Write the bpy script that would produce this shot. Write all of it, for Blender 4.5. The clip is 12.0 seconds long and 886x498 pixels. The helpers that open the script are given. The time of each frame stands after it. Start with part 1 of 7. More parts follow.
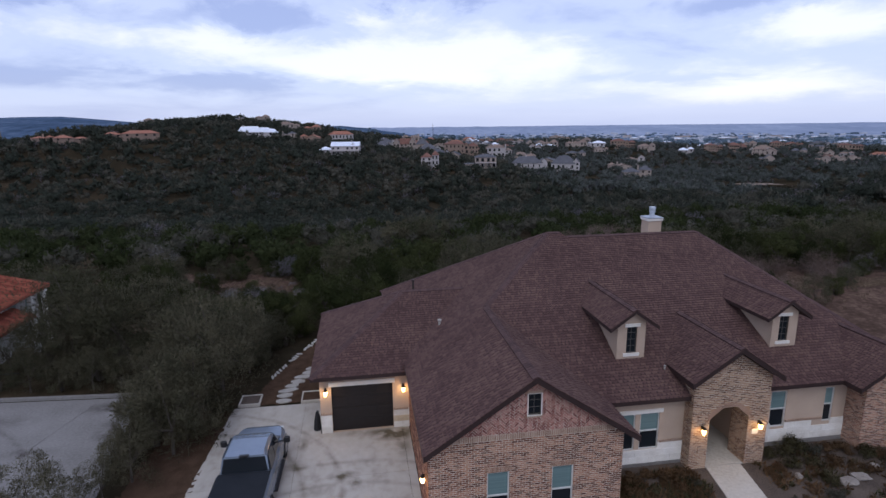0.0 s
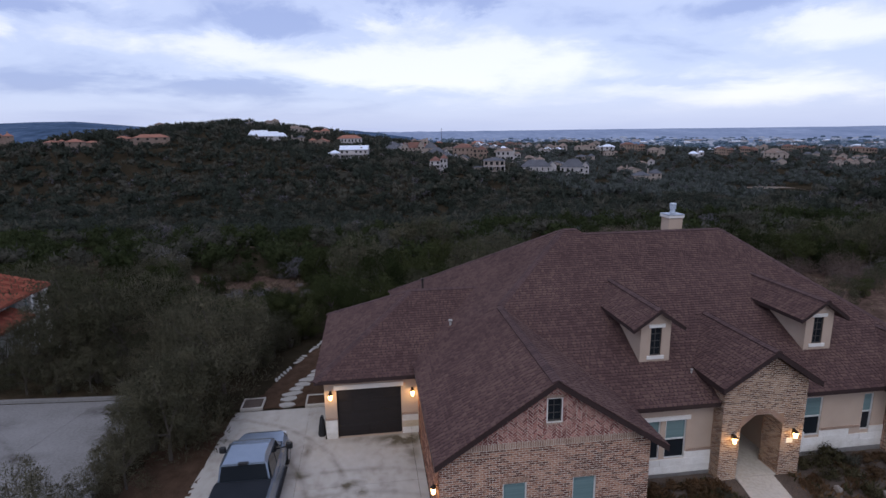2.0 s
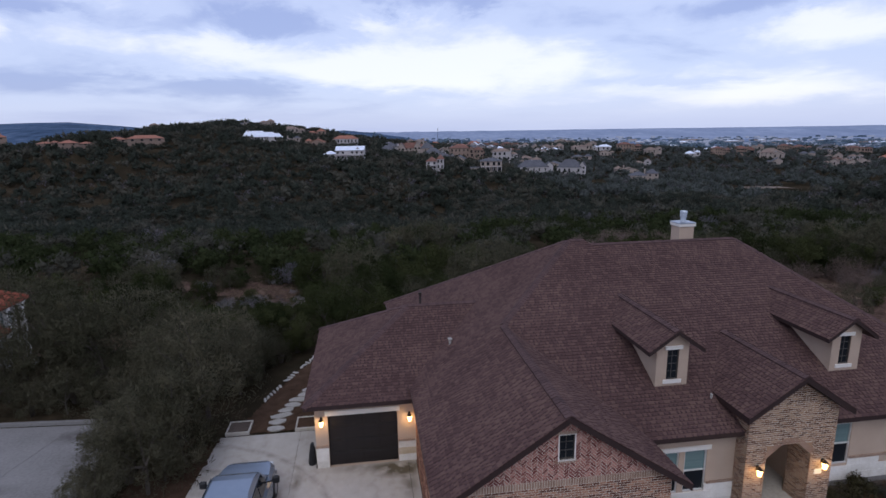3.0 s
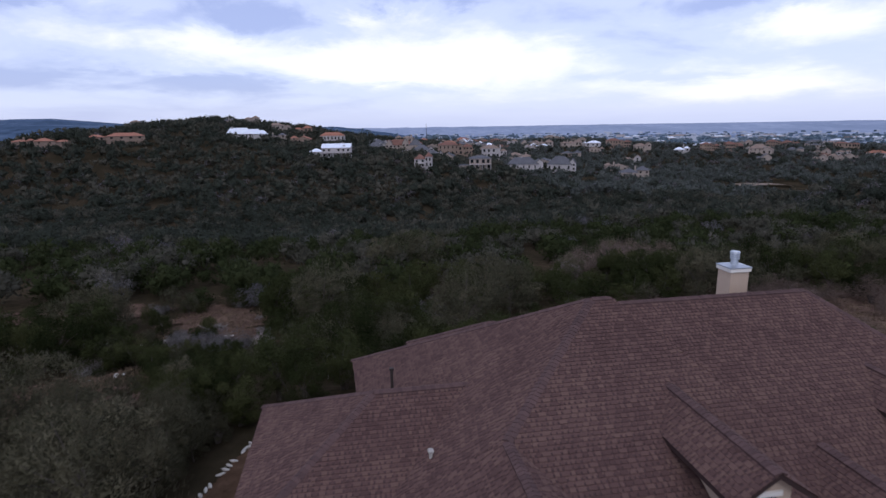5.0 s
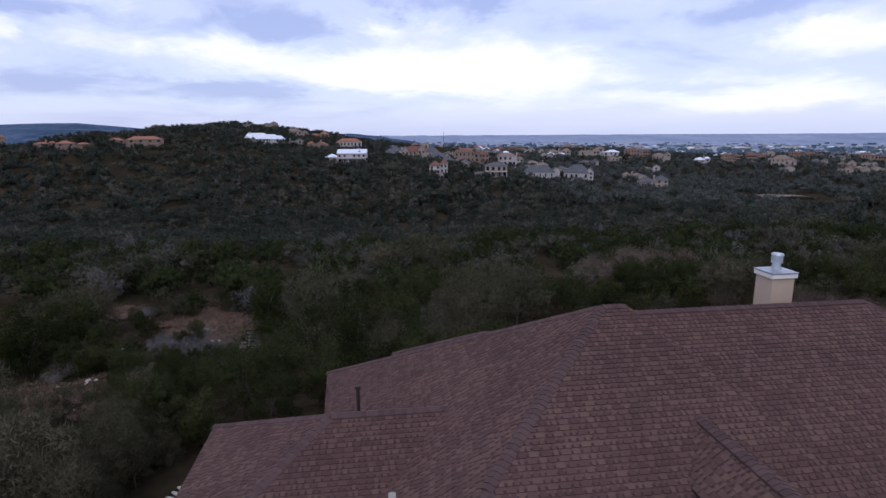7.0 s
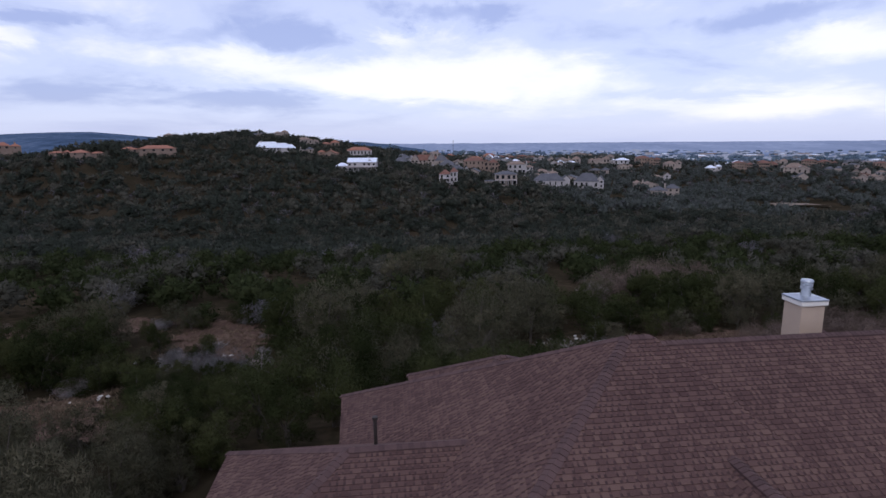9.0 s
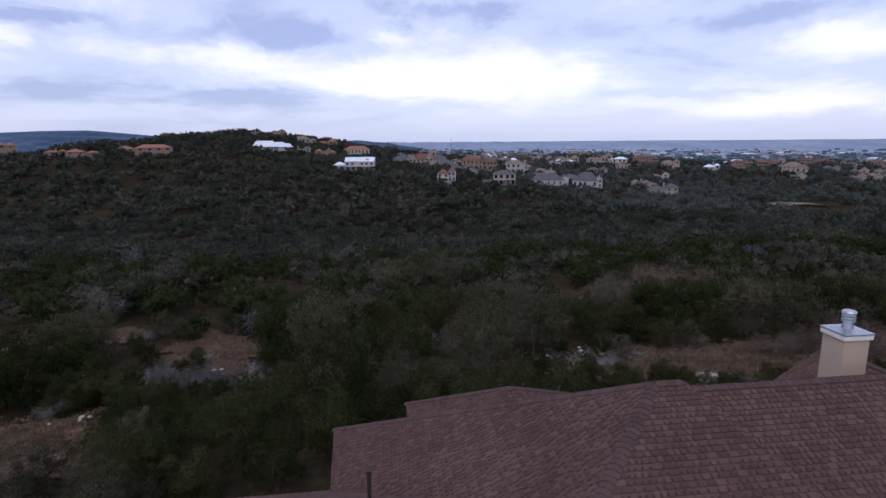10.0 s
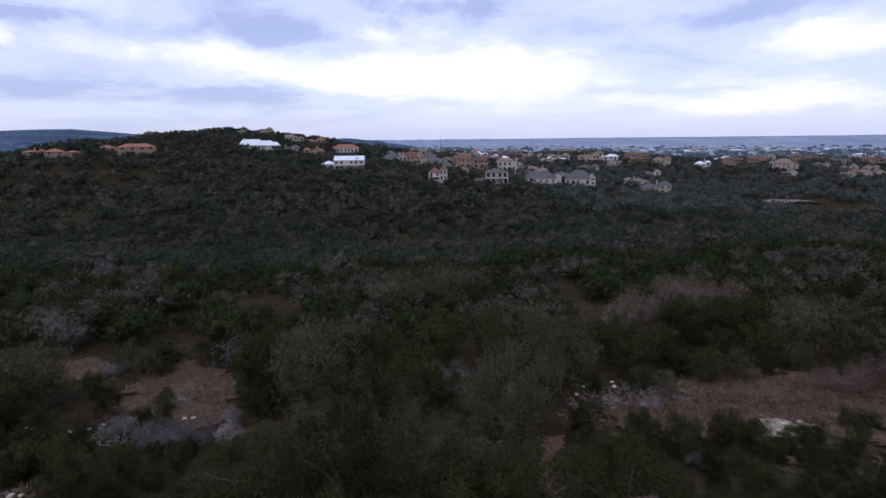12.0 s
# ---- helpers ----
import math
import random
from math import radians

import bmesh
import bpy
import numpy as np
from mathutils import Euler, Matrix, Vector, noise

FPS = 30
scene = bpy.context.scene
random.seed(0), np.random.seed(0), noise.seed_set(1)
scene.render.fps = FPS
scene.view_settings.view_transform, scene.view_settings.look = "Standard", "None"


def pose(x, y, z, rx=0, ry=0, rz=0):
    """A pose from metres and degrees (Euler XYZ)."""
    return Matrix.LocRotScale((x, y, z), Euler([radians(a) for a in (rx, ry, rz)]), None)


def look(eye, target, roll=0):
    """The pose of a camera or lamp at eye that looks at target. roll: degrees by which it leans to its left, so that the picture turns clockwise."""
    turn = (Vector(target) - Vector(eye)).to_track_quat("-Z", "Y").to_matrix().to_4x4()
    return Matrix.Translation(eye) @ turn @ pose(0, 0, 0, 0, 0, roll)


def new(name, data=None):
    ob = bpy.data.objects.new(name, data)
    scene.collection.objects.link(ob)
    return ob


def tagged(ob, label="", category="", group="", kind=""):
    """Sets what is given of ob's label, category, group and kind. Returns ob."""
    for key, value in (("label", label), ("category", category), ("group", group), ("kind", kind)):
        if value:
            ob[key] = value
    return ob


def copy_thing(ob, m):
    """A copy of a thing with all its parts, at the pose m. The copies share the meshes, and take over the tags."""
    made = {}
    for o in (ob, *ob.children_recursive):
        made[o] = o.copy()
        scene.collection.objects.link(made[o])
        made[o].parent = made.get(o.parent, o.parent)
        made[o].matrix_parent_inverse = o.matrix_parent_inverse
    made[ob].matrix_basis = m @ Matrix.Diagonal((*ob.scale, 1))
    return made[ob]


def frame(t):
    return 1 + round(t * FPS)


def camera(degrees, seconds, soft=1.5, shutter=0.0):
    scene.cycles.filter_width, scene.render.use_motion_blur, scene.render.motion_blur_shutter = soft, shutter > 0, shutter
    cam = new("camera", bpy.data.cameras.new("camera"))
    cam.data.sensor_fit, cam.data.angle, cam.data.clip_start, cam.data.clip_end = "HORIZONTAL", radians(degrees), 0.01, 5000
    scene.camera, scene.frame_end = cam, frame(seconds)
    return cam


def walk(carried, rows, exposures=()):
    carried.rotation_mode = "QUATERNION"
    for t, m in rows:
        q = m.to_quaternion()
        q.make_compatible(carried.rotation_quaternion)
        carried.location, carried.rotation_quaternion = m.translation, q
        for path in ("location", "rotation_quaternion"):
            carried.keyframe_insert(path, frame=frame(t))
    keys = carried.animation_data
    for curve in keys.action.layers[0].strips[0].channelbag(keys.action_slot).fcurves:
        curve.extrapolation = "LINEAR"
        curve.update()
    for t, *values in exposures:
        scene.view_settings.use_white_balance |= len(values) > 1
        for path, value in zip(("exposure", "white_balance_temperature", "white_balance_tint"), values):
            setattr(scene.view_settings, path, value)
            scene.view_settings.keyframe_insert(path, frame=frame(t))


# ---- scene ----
cam = camera(77.3, 12.0, soft=1.5, shutter=0.4)
PATH = [
    (0, (1.605, -23.239, 13.584), (1.897, -21.309, 13.146), -0.6),
    (0.5, (1.702, -22.926, 13.245), (1.986, -20.994, 12.815), -0.5),
    (1, (1.691, -22.641, 13.058), (1.967, -20.705, 12.637), -0.6),
    (1.5, (1.638, -22.447, 12.933), (1.904, -20.509, 12.514), -0.6),
    (2, (1.641, -22.066, 12.977), (1.904, -20.129, 12.554), -0.7),
    (2.5, (1.679, -21.379, 13.063), (1.947, -19.442, 12.644), -0.7),
    (3, (1.792, -20.336, 13.185), (2.067, -18.4, 12.762), -0.8),
    (3.2, (1.895, -19.811, 13.301), (2.173, -17.878, 12.868), -0.9),
    (5, (3.226, -13.199, 14.008), (3.538, -11.272, 13.57), -0.9),
    (5.5, (3.778, -11.338, 14.146), (4.092, -9.408, 13.725), -0.8),
    (6, (4.206, -10.349, 13.862), (4.507, -8.416, 13.449), -0.6),
    (6.5, (4.628, -10.079, 13.255), (4.9, -8.142, 12.837), -0.5),
    (7, (4.835, -10.108, 12.837), (5.092, -8.168, 12.428), -0.3),
    (9, (4.599, -9.581, 13.332), (4.824, -7.63, 12.95), -0.4),
    (9.5, (4.599, -8.728, 13.626), (4.829, -6.778, 13.244), -0.4),
    (10, (4.722, -7.582, 13.83), (4.954, -5.634, 13.443), -0.4),
    (10.5, (4.824, -6.151, 13.957), (5.063, -4.204, 13.567), -0.4),
    (11, (4.703, -4.521, 14.224), (4.954, -2.578, 13.824), -0.3),
    (11.5, (4.499, -2.577, 14.235), (4.753, -0.633, 13.84), -0.4),
    (12, (4.012, -0.321, 14.216), (4.281, 1.621, 13.82), -0.6),
]
walk(cam, [(t, look(eye, target, roll)) for t, eye, target, roll in PATH], exposures=[(0.0, 0.05, 6200, 9.0), (3.0, -0.04, 6200, 9.0), (5.0, 0.11, 6300, 10.5), (6.0, 0.07, 6300, 10.7), (7.0, 0.11, 6300, 11.0), (9.0, 0.05, 6350, 11.3), (10.5, 0.06, 6400, 11.5), (12.0, 0.12, 6400, 11.5)])

# banks of cloud: azimuth, elevation, half-widths (degrees), brighter (+) or darker (-)
DARK_BANKS = [(4.0, 0.8, 60.0, 1.5, -0.17), (-5.6, 9.4, 6.0, 1.5, -0.52), (7.2, 11.9, 5.0, 1.3, -0.45), (-17.3, 9.5, 8.0, 0.7, -0.26), (-14.5, 4.1, 13.0, 0.9, -0.42), (-0.5, 3.2, 12.0, 0.75, -0.26), (-26.8, 6.0, 5.5, 1.2, -0.20), (20.0, 8.6, 9.5, 1.9, -0.16),
              (30.5, 4.2, 4.8, 0.5, -0.26), (29.1, 7.0, 7.0, 1.7, -0.20), (38.1, 10.0, 7.5, 0.7, -0.24), (-27.0, 9.8, 5.0, 0.45, -0.22)]
BRIGHT_BANKS = [(8.5, 5.8, 13.0, 2.8, 0.55), (0.3, 9.9, 5.0, 1.1, 0.42), (-13.3, 7.5, 5.8, 1.7, 0.38), (-28.7, 8.1, 2.6, 0.6, 0.30), (39.9, 7.8, 5.0, 1.1, 0.32), (40.1, 3.2, 7.0, 1.5, 0.30), (27.5, 2.1, 9.5, 1.2, 0.20)]

# ---- daylight: an overcast evening sky ----
world = bpy.data.worlds.new("sky")
scene.world = world
world.use_nodes = True
wn, wl = world.node_tree.nodes, world.node_tree.links
wn.clear()


def wmath(op, a, b=None, clamp=False):
    n = wn.new("ShaderNodeMath")
    n.operation, n.use_clamp = op, clamp
    for slot, v in enumerate((a, b)):
        if v is None:
            continue
        if isinstance(v, (int, float)):
            n.inputs[slot].default_value = v
        else:
            wl.new(v, n.inputs[slot])
    return n.outputs[0]


def wnoise(vector, scale, detail, rough, distortion):
    n = wn.new("ShaderNodeTexNoise")
    for key, value in (("Scale", scale), ("Detail", detail), ("Roughness", rough), ("Distortion", distortion)):
        n.inputs[key].default_value = value
    wl.new(vector, n.inputs["Vector"])
    return wmath("SUBTRACT", n.outputs["Fac"], 0.5)


sky = wn.new("ShaderNodeTexSky")
sky.sky_type, sky.sun_disc = "NISHITA", False
sky.sun_elevation, sky.sun_rotation = radians(49), radians(200)
coord = wn.new("ShaderNodeTexCoord")
sep = wn.new("ShaderNodeSeparateXYZ")
wl.new(coord.outputs["Generated"], sep.inputs[0])
azim = wmath("ARCTAN2", sep.outputs[0], sep.outputs[1])      # 0 along +y, positive towards +x
elev = wmath("ARCSINE", sep.outputs[2])
flat = wn.new("ShaderNodeCombineXYZ")
wl.new(azim, flat.inputs[0])
# layers of cloud get thinner towards the horizon
wl.new(wmath("MULTIPLY", wmath("LOGARITHM", wmath("ADD", wmath("MAXIMUM", elev, 0.0), 0.07), 2.718), 0.55), flat.inputs[1])
ragged = wnoise(flat.outputs[0], 6.0, 8.0, 0.55, 0.35)
drift = wn.new("ShaderNodeVectorMath")
drift.operation, drift.inputs[1].default_value = "ADD", (7.3, 2.9, 1.1)
wl.new(flat.outputs[0], drift.inputs[0])
# the edges of the banks wander
azim_w = wmath("ADD", azim, wmath("MULTIPLY", wnoise(flat.outputs[0], 5.0, 7.0, 0.60, 0.4), 0.30))
elev_w = wmath("ADD", elev, wmath("MULTIPLY", wnoise(drift.outputs[0], 5.5, 8.0, 0.64, 0.6), wmath("ADD", 0.022, wmath("MULTIPLY", elev, 0.36))))


def cloud_bank(a, e, wa, we, amount):
    """A long ragged bank of cloud round azimuth a and elevation e (degrees), with half-widths wa and we."""
    da = wmath("DIVIDE", wmath("SUBTRACT", azim_w, radians(a)), radians(wa))
    de = wmath("DIVIDE", wmath("SUBTRACT", elev_w, radians(e)), radians(we))
    r = wmath("ADD", wmath("MULTIPLY", da, da), wmath("MULTIPLY", de, de))
    r = wmath("ADD", r, wmath("MULTIPLY", ragged, 1.6))
    r = wmath("MAXIMUM", r, 0.0)
    return wmath("MULTIPLY", wmath("DIVIDE", 1.0, wmath("ADD", 1.0, wmath("MULTIPLY", wmath("MULTIPLY", r, r), 0.9))), amount)


# brightness of the cloud deck: 0 is a grey-blue underside, 1 is thin bright cloud
calm = wmath("DIVIDE", elev, radians(4.0), clamp=True)     # the haze over the horizon shows little cloud
puffs = wmath("ADD", wmath("MULTIPLY", wnoise(flat.outputs[0], 3.0, 8.0, 0.60, 0.25), 0.75), wmath("MULTIPLY", ragged, 0.8))
deck = wmath("ADD", 0.50, wmath("MULTIPLY", puffs, wmath("MAXIMUM", calm, 0.15)))
for bank in DARK_BANKS + BRIGHT_BANKS:
    deck = wmath("ADD", deck, cloud_bank(*bank))
ramp = wn.new("ShaderNodeValToRGB")
ramp.color_ramp.interpolation = "EASE"
wl.new(deck, ramp.inputs[0])
for n, (at, colour) in enumerate(((0.10, (0.355, 0.405, 0.69)), (0.48, (0.572, 0.618, 0.862)), (0.88, (0.925, 0.90, 0.985)))):
    el = ramp.color_ramp.elements[n] if n < 2 else ramp.color_ramp.elements.new(at)
    el.position, el.color = at, (*colour, 1)
clear_air = wn.new("ShaderNodeBackground")
clear_air.inputs["Strength"].default_value = 0.028
wl.new(sky.outputs[0], clear_air.inputs["Color"])
clouds = wn.new("ShaderNodeBackground")
clouds.inputs["Strength"].default_value = 0.93
wl.new(ramp.outputs[0], clouds.inputs["Color"])
both = wn.new("ShaderNodeAddShader")
wl.new(clear_air.outputs[0], both.inputs[0])
wl.new(clouds.outputs[0], both.inputs[1])
wl.new(both.outputs[0], wn.new("ShaderNodeOutputWorld").inputs["Surface"])

sun = new("sun", bpy.data.lights.new("sun", "SUN"))
sun.data.energy, sun.data.angle, sun.data.color = 0.7, radians(40), (1.0, 0.95, 0.88)
sun.matrix_world = look((-15, -40, 50), (0, 0, 0))


# ---- materials ----
def material(name, rough=0.9, metal=0.0):
    m = bpy.data.materials.new(name)
    m.use_nodes = True
    b = m.node_tree.nodes["Principled BSDF"]
    b.inputs["Roughness"].default_value, b.inputs["Metallic"].default_value = rough, metal
    b.inputs["Specular IOR Level"].default_value = 0.0 if rough >= 0.99 else 0.15 if rough > 0.85 else 0.35
    return m, m.node_tree.nodes, m.node_tree.links, b


def surface(name, dark, light, rough=0.9, metal=0.0, scale=3.0, fine=40.0, bump=0.15, step=0.01, vary=0.0, by="island",
            mid=None, stretch=(1, 1, 1)):
    """Paint between two colours by noise of two sizes, with grain as relief. vary: how much single pieces differ."""
    m, nodes, links, b = material(name, rough, metal)
    tc = nodes.new("ShaderNodeTexCoord")
    mp = nodes.new("ShaderNodeMapping")
    mp.inputs["Scale"].default_value = stretch
    geo = nodes.new("ShaderNodeNewGeometry")
    links.new(geo.outputs["Position"], mp.inputs[0])
    big, small = nodes.new("ShaderNodeTexNoise"), nodes.new("ShaderNodeTexNoise")
    for n, s, d in ((big, scale, 4.0), (small, fine, 3.0)):
        n.inputs["Scale"].default_value, n.inputs["Detail"].default_value = s, d
        links.new(mp.outputs[0], n.inputs["Vector"])
    mix = nodes.new("ShaderNodeMath")
    mix.operation = "MULTIPLY_ADD"
    links.new(small.outputs["Fac"], mix.inputs[0])
    mix.inputs[1].default_value = 0.5
    half = nodes.new("ShaderNodeMath")
    half.operation = "MULTIPLY"
    half.inputs[1].default_value = 0.5
    links.new(big.outputs["Fac"], half.inputs[0])
    links.new(half.outputs[0], mix.inputs[2])
    fac = mix.outputs[0]
    if vary:
        if by == "island":
            rnd = geo.outputs["Random Per Island"]
        else:
            rnd = nodes.new("ShaderNodeObjectInfo").outputs["Random"]
        off = nodes.new("ShaderNodeMath")
        off.operation = "MULTIPLY_ADD"
        links.new(rnd, off.inputs[0])
        off.inputs[1].default_value, off.inputs[2].default_value = vary, -vary / 2
        add = nodes.new("ShaderNodeMath")
        add.operation = "ADD"
        links.new(fac, add.inputs[0])
        links.new(off.outputs[0], add.inputs[1])
        fac = add.outputs[0]
    cr = nodes.new("ShaderNodeValToRGB")
    cr.color_ramp.elements[0].position, cr.color_ramp.elements[1].position = 0.28, 0.72
    cr.color_ramp.elements[0].color, cr.color_ramp.elements[1].color = (*dark, 1), (*light, 1)
    if mid:
        e = cr.color_ramp.elements.new(0.5)
        e.color = (*mid, 1)
    links.new(fac, cr.inputs[0])
    links.new(cr.outputs[0], b.inputs["Base Color"])
    if bump:
        bp = nodes.new("ShaderNodeBump")
        bp.inputs["Strength"].default_value, bp.inputs["Distance"].default_value = bump, step
        links.new(small.outputs["Fac"], bp.inputs["Height"])
        links.new(bp.outputs[0], b.inputs["Normal"])
    return m


def glow(name, colour, strength):
    m, nodes, links, b = material(name)
    b.inputs["Base Color"].default_value = (*colour, 1)
    b.inputs["Emission Color"].default_value, b.inputs["Emission Strength"].default_value = (*colour, 1), strength
    return m


M_SHINGLE = surface("asphalt_shingle", (0.06438, 0.0359, 0.03278), (0.1272, 0.0775, 0.0641), 0.95, scale=0.5, fine=60, vary=0.3, mid=(0.09527, 0.05566, 0.04942))
M_UNDER = surface("shingle_underlayer", (0.042, 0.0252, 0.0252), (0.0728, 0.0434, 0.042), 0.95, scale=0.9, fine=60, vary=0.2)
M_CAP = surface("ridge_shingle", (0.06406, 0.03976, 0.03864), (0.10162, 0.06295, 0.05962), 0.95, vary=0.3, by="object")
M_FASCIA = surface("dark_brown_fascia_paint", (0.026, 0.014, 0.013), (0.042, 0.024, 0.022), 0.6, scale=2)
M_SOFFIT = surface("soffit_paint", (0.16, 0.12, 0.09), (0.22, 0.17, 0.13), 0.8)
M_MORTAR = surface("mortar", (0.50, 0.44, 0.36), (0.66, 0.595, 0.505), 0.95, scale=2, fine=50)
M_BRICK = surface("tan_brick", (0.11459, 0.052, 0.03661), (0.39305, 0.215, 0.14186), 0.92, scale=1.2, fine=30, vary=0.62, mid=(0.24571, 0.118, 0.07871))
M_BRICK_PIECE = surface("tan_brick_piece", (0.11459, 0.052, 0.03661), (0.39305, 0.215, 0.14186), 0.92, scale=1.2, fine=30, vary=0.62, by="object", mid=(0.24571, 0.118, 0.07871))
M_RED_BRICK = surface("red_brown_brick", (0.1632, 0.0558, 0.04784), (0.4284, 0.2115, 0.1702), 0.92, scale=1.2, fine=30, vary=0.6, mid=(0.2754, 0.1188, 0.09752))
M_RED_BRICK_PIECE = surface("red_brown_brick_piece", (0.16, 0.062, 0.052), (0.42, 0.235, 0.185), 0.92, scale=1.2, fine=30, vary=0.5, by="object", mid=(0.29, 0.145, 0.115))
M_BUFF_BRICK = surface("buff_brick", (0.11495, 0.0612, 0.0377), (0.364, 0.234, 0.1481), 0.92, scale=1.2, fine=30, vary=0.55, mid=(0.23948, 0.1395, 0.08976))
M_BUFF_BRICK_PIECE = surface("buff_brick_piece", (0.11495, 0.0612, 0.0377), (0.364, 0.234, 0.1481), 0.92, scale=1.2, fine=30, vary=0.55, by="object", mid=(0.23948, 0.1395, 0.08976))
M_SOLDIER = surface("pale_soldier_brick", (0.23, 0.145, 0.105), (0.40, 0.275, 0.205), 0.92, scale=1.2, fine=30, vary=0.3, by="object")
M_NEIGHBOUR = surface("neighbour_white_stucco", (0.40, 0.38, 0.36), (0.54, 0.52, 0.50), 0.95, scale=1.2, fine=90, bump=0.3)
M_STUCCO = surface("tan_stucco", (0.40, 0.305, 0.235), (0.50, 0.39, 0.305), 0.95, scale=1.2, fine=90, bump=0.3)
M_LIME = surface("white_limestone", (0.56, 0.52, 0.46), (0.82, 0.79, 0.74), 0.9, scale=3, fine=25, vary=0.25, by="object")
M_LIME_TAN = surface("tan_limestone", (0.42, 0.33, 0.22), (0.62, 0.51, 0.38), 0.9, scale=3, fine=25)
M_LIME_RED = surface("rust_limestone", (0.33, 0.16, 0.09), (0.60, 0.42, 0.30), 0.9, scale=3, fine=25)
M_TRIM = surface("cream_trim_paint", (0.66, 0.62, 0.57), (0.76, 0.73, 0.68), 0.7, scale=1.5)
M_WHITE = surface("white_vinyl", (0.52, 0.51, 0.49), (0.64, 0.63, 0.61), 0.5, scale=2)
M_DOOR = surface("dark_brown_garage_door", (0.012, 0.010, 0.010), (0.024, 0.019, 0.018), 0.55, scale=1.5, fine=20, stretch=(1, 1, 6))
M_WOOD = surface("stained_entry_door_wood", (0.13, 0.078, 0.05), (0.24, 0.15, 0.10), 0.5, scale=2, fine=20, stretch=(6, 6, 1))
M_CONCRETE = surface("concrete", (0.36, 0.325, 0.275), (0.54, 0.505, 0.45), 0.9, scale=0.55, fine=9, mid=(0.47, 0.435, 0.38))
M_DRIVE = surface("driveway_concrete", (0.2565, 0.2232, 0.1852), (0.475, 0.4417, 0.399), 0.9, scale=0.42, fine=2.6, mid=(0.4085, 0.3752, 0.3325), stretch=(1, 0.7, 1))
M_CONC2 = surface("neighbour_concrete", (0.1403, 0.13176, 0.124), (0.244, 0.2318, 0.22072), 0.9, scale=0.5, fine=9, mid=(0.2013, 0.19032, 0.18104))


def add_stains(m, spots, arcs, colour):
    """Soft stains in a paving: round spots (x, y, half width, half depth, strength) and faint tyre arcs (x, y, radius, strength), broken up by noise."""
    nodes, links = m.node_tree.nodes, m.node_tree.links
    b = nodes["Principled BSDF"]
    base = b.inputs["Base Color"].links[0].from_socket
    geo, rag = nodes.new("ShaderNodeNewGeometry"), nodes.new("ShaderNodeTexNoise")
    rag.inputs["Scale"].default_value, rag.inputs["Detail"].default_value = 1.7, 6.0
    links.new(geo.outputs["Position"], rag.inputs["Vector"])

    def step(op, a, c, clamp=False):
        n = nodes.new("ShaderNodeMath")
        n.operation, n.use_clamp = op, clamp
        for k, v in enumerate((a, c)):
            if isinstance(v, float):
                n.inputs[k].default_value = v
            else:
                links.new(v, n.inputs[k])
        return n.outputs[0]

    total = None
    for x, y, rx, ry, amount in [(*s, 0) if len(s) == 4 else s for s in arcs] + list(spots):
        arc = ry == 0 or amount == 0
        sub, length = nodes.new("ShaderNodeVectorMath"), nodes.new("ShaderNodeVectorMath")
        sub.operation, length.operation = "SUBTRACT", "LENGTH"
        links.new(geo.outputs["Position"], sub.inputs[0])
        sub.inputs[1].default_value = (x, y, 0)
        out = sub.outputs[0]
        if not arc:
            div = nodes.new("ShaderNodeVectorMath")
            div.operation = "DIVIDE"
            links.new(out, div.inputs[0])
            div.inputs[1].default_value = (rx, ry, 1.0)
            out = div.outputs[0]
        links.new(out, length.inputs[0])
        d = length.outputs["Value"]
        if arc:
            d = step("MULTIPLY", step("ABSOLUTE", step("SUBTRACT", d, float(rx)), 0.0), 5.0)
            amount = ry
        w = step("SUBTRACT", 1.0, d, True)
        w = step("MULTIPLY", step("MULTIPLY", w, step("SUBTRACT", step("MULTIPLY", rag.outputs["Fac"], 4.0), 1.2, True)), float(amount))
        total = w if total is None else step("ADD", total, w, True)
    mix = nodes.new("ShaderNodeMix")
    mix.data_type = "RGBA"
    links.new(total, mix.inputs[0])
    links.new(base, mix.inputs[6])
    mix.inputs[7].default_value = (*colour, 1)
    links.new(mix.outputs[2], b.inputs["Base Color"])


add_stains(M_CONC2, ((-11.2, 4.2, 1.6, 0.7, 1.0), (-10.2, 2.0, 0.8, 1.4, 0.8), (-13.0, 0.5, 1.5, 0.5, 0.7), (-16.0, 3.5, 2.4, 0.8, 0.6), (-12.6, -2.6, 1.0, 0.5, 0.8)), ((-22.0, -6.0, 11.0, 0.4), (-22.0, -6.0, 9.4, 0.35)), (0.07, 0.06, 0.055))
add_stains(M_DRIVE, ((2.75, -0.55, 1.3, 0.65, 1.6), (3.05, -1.6, 0.5, 1.1, 0.8), (0.5, -3.3, 0.75, 0.35, 1.1), (0.95, -3.75, 0.35, 0.35, 1.2), (-1.25, -0.8, 0.28, 0.8, 0.8), (1.6, -0.25, 2.2, 0.35, 0.5), (-1.6, -2.4, 0.8, 0.5, 0.6), (1.2, -5.4, 3.0, 0.5, 0.5)),
           ((-6.5, -4.5, 7.0, 0.45), (-6.3, -4.6, 5.35, 0.45), (0.5, -12.0, 9.6, 0.35), (0.4, -11.8, 8.0, 0.3)), (0.115, 0.098, 0.068))
M_STONE = surface("pale_flagstone", (0.27, 0.25, 0.225), (0.46, 0.44, 0.405), 0.9, scale=3, fine=20, vary=0.3)
M_MULCH = surface("brown_mulch", (0.035, 0.022, 0.015), (0.11, 0.07, 0.048), 1.0, scale=2, fine=30, bump=0.8, step=0.03)
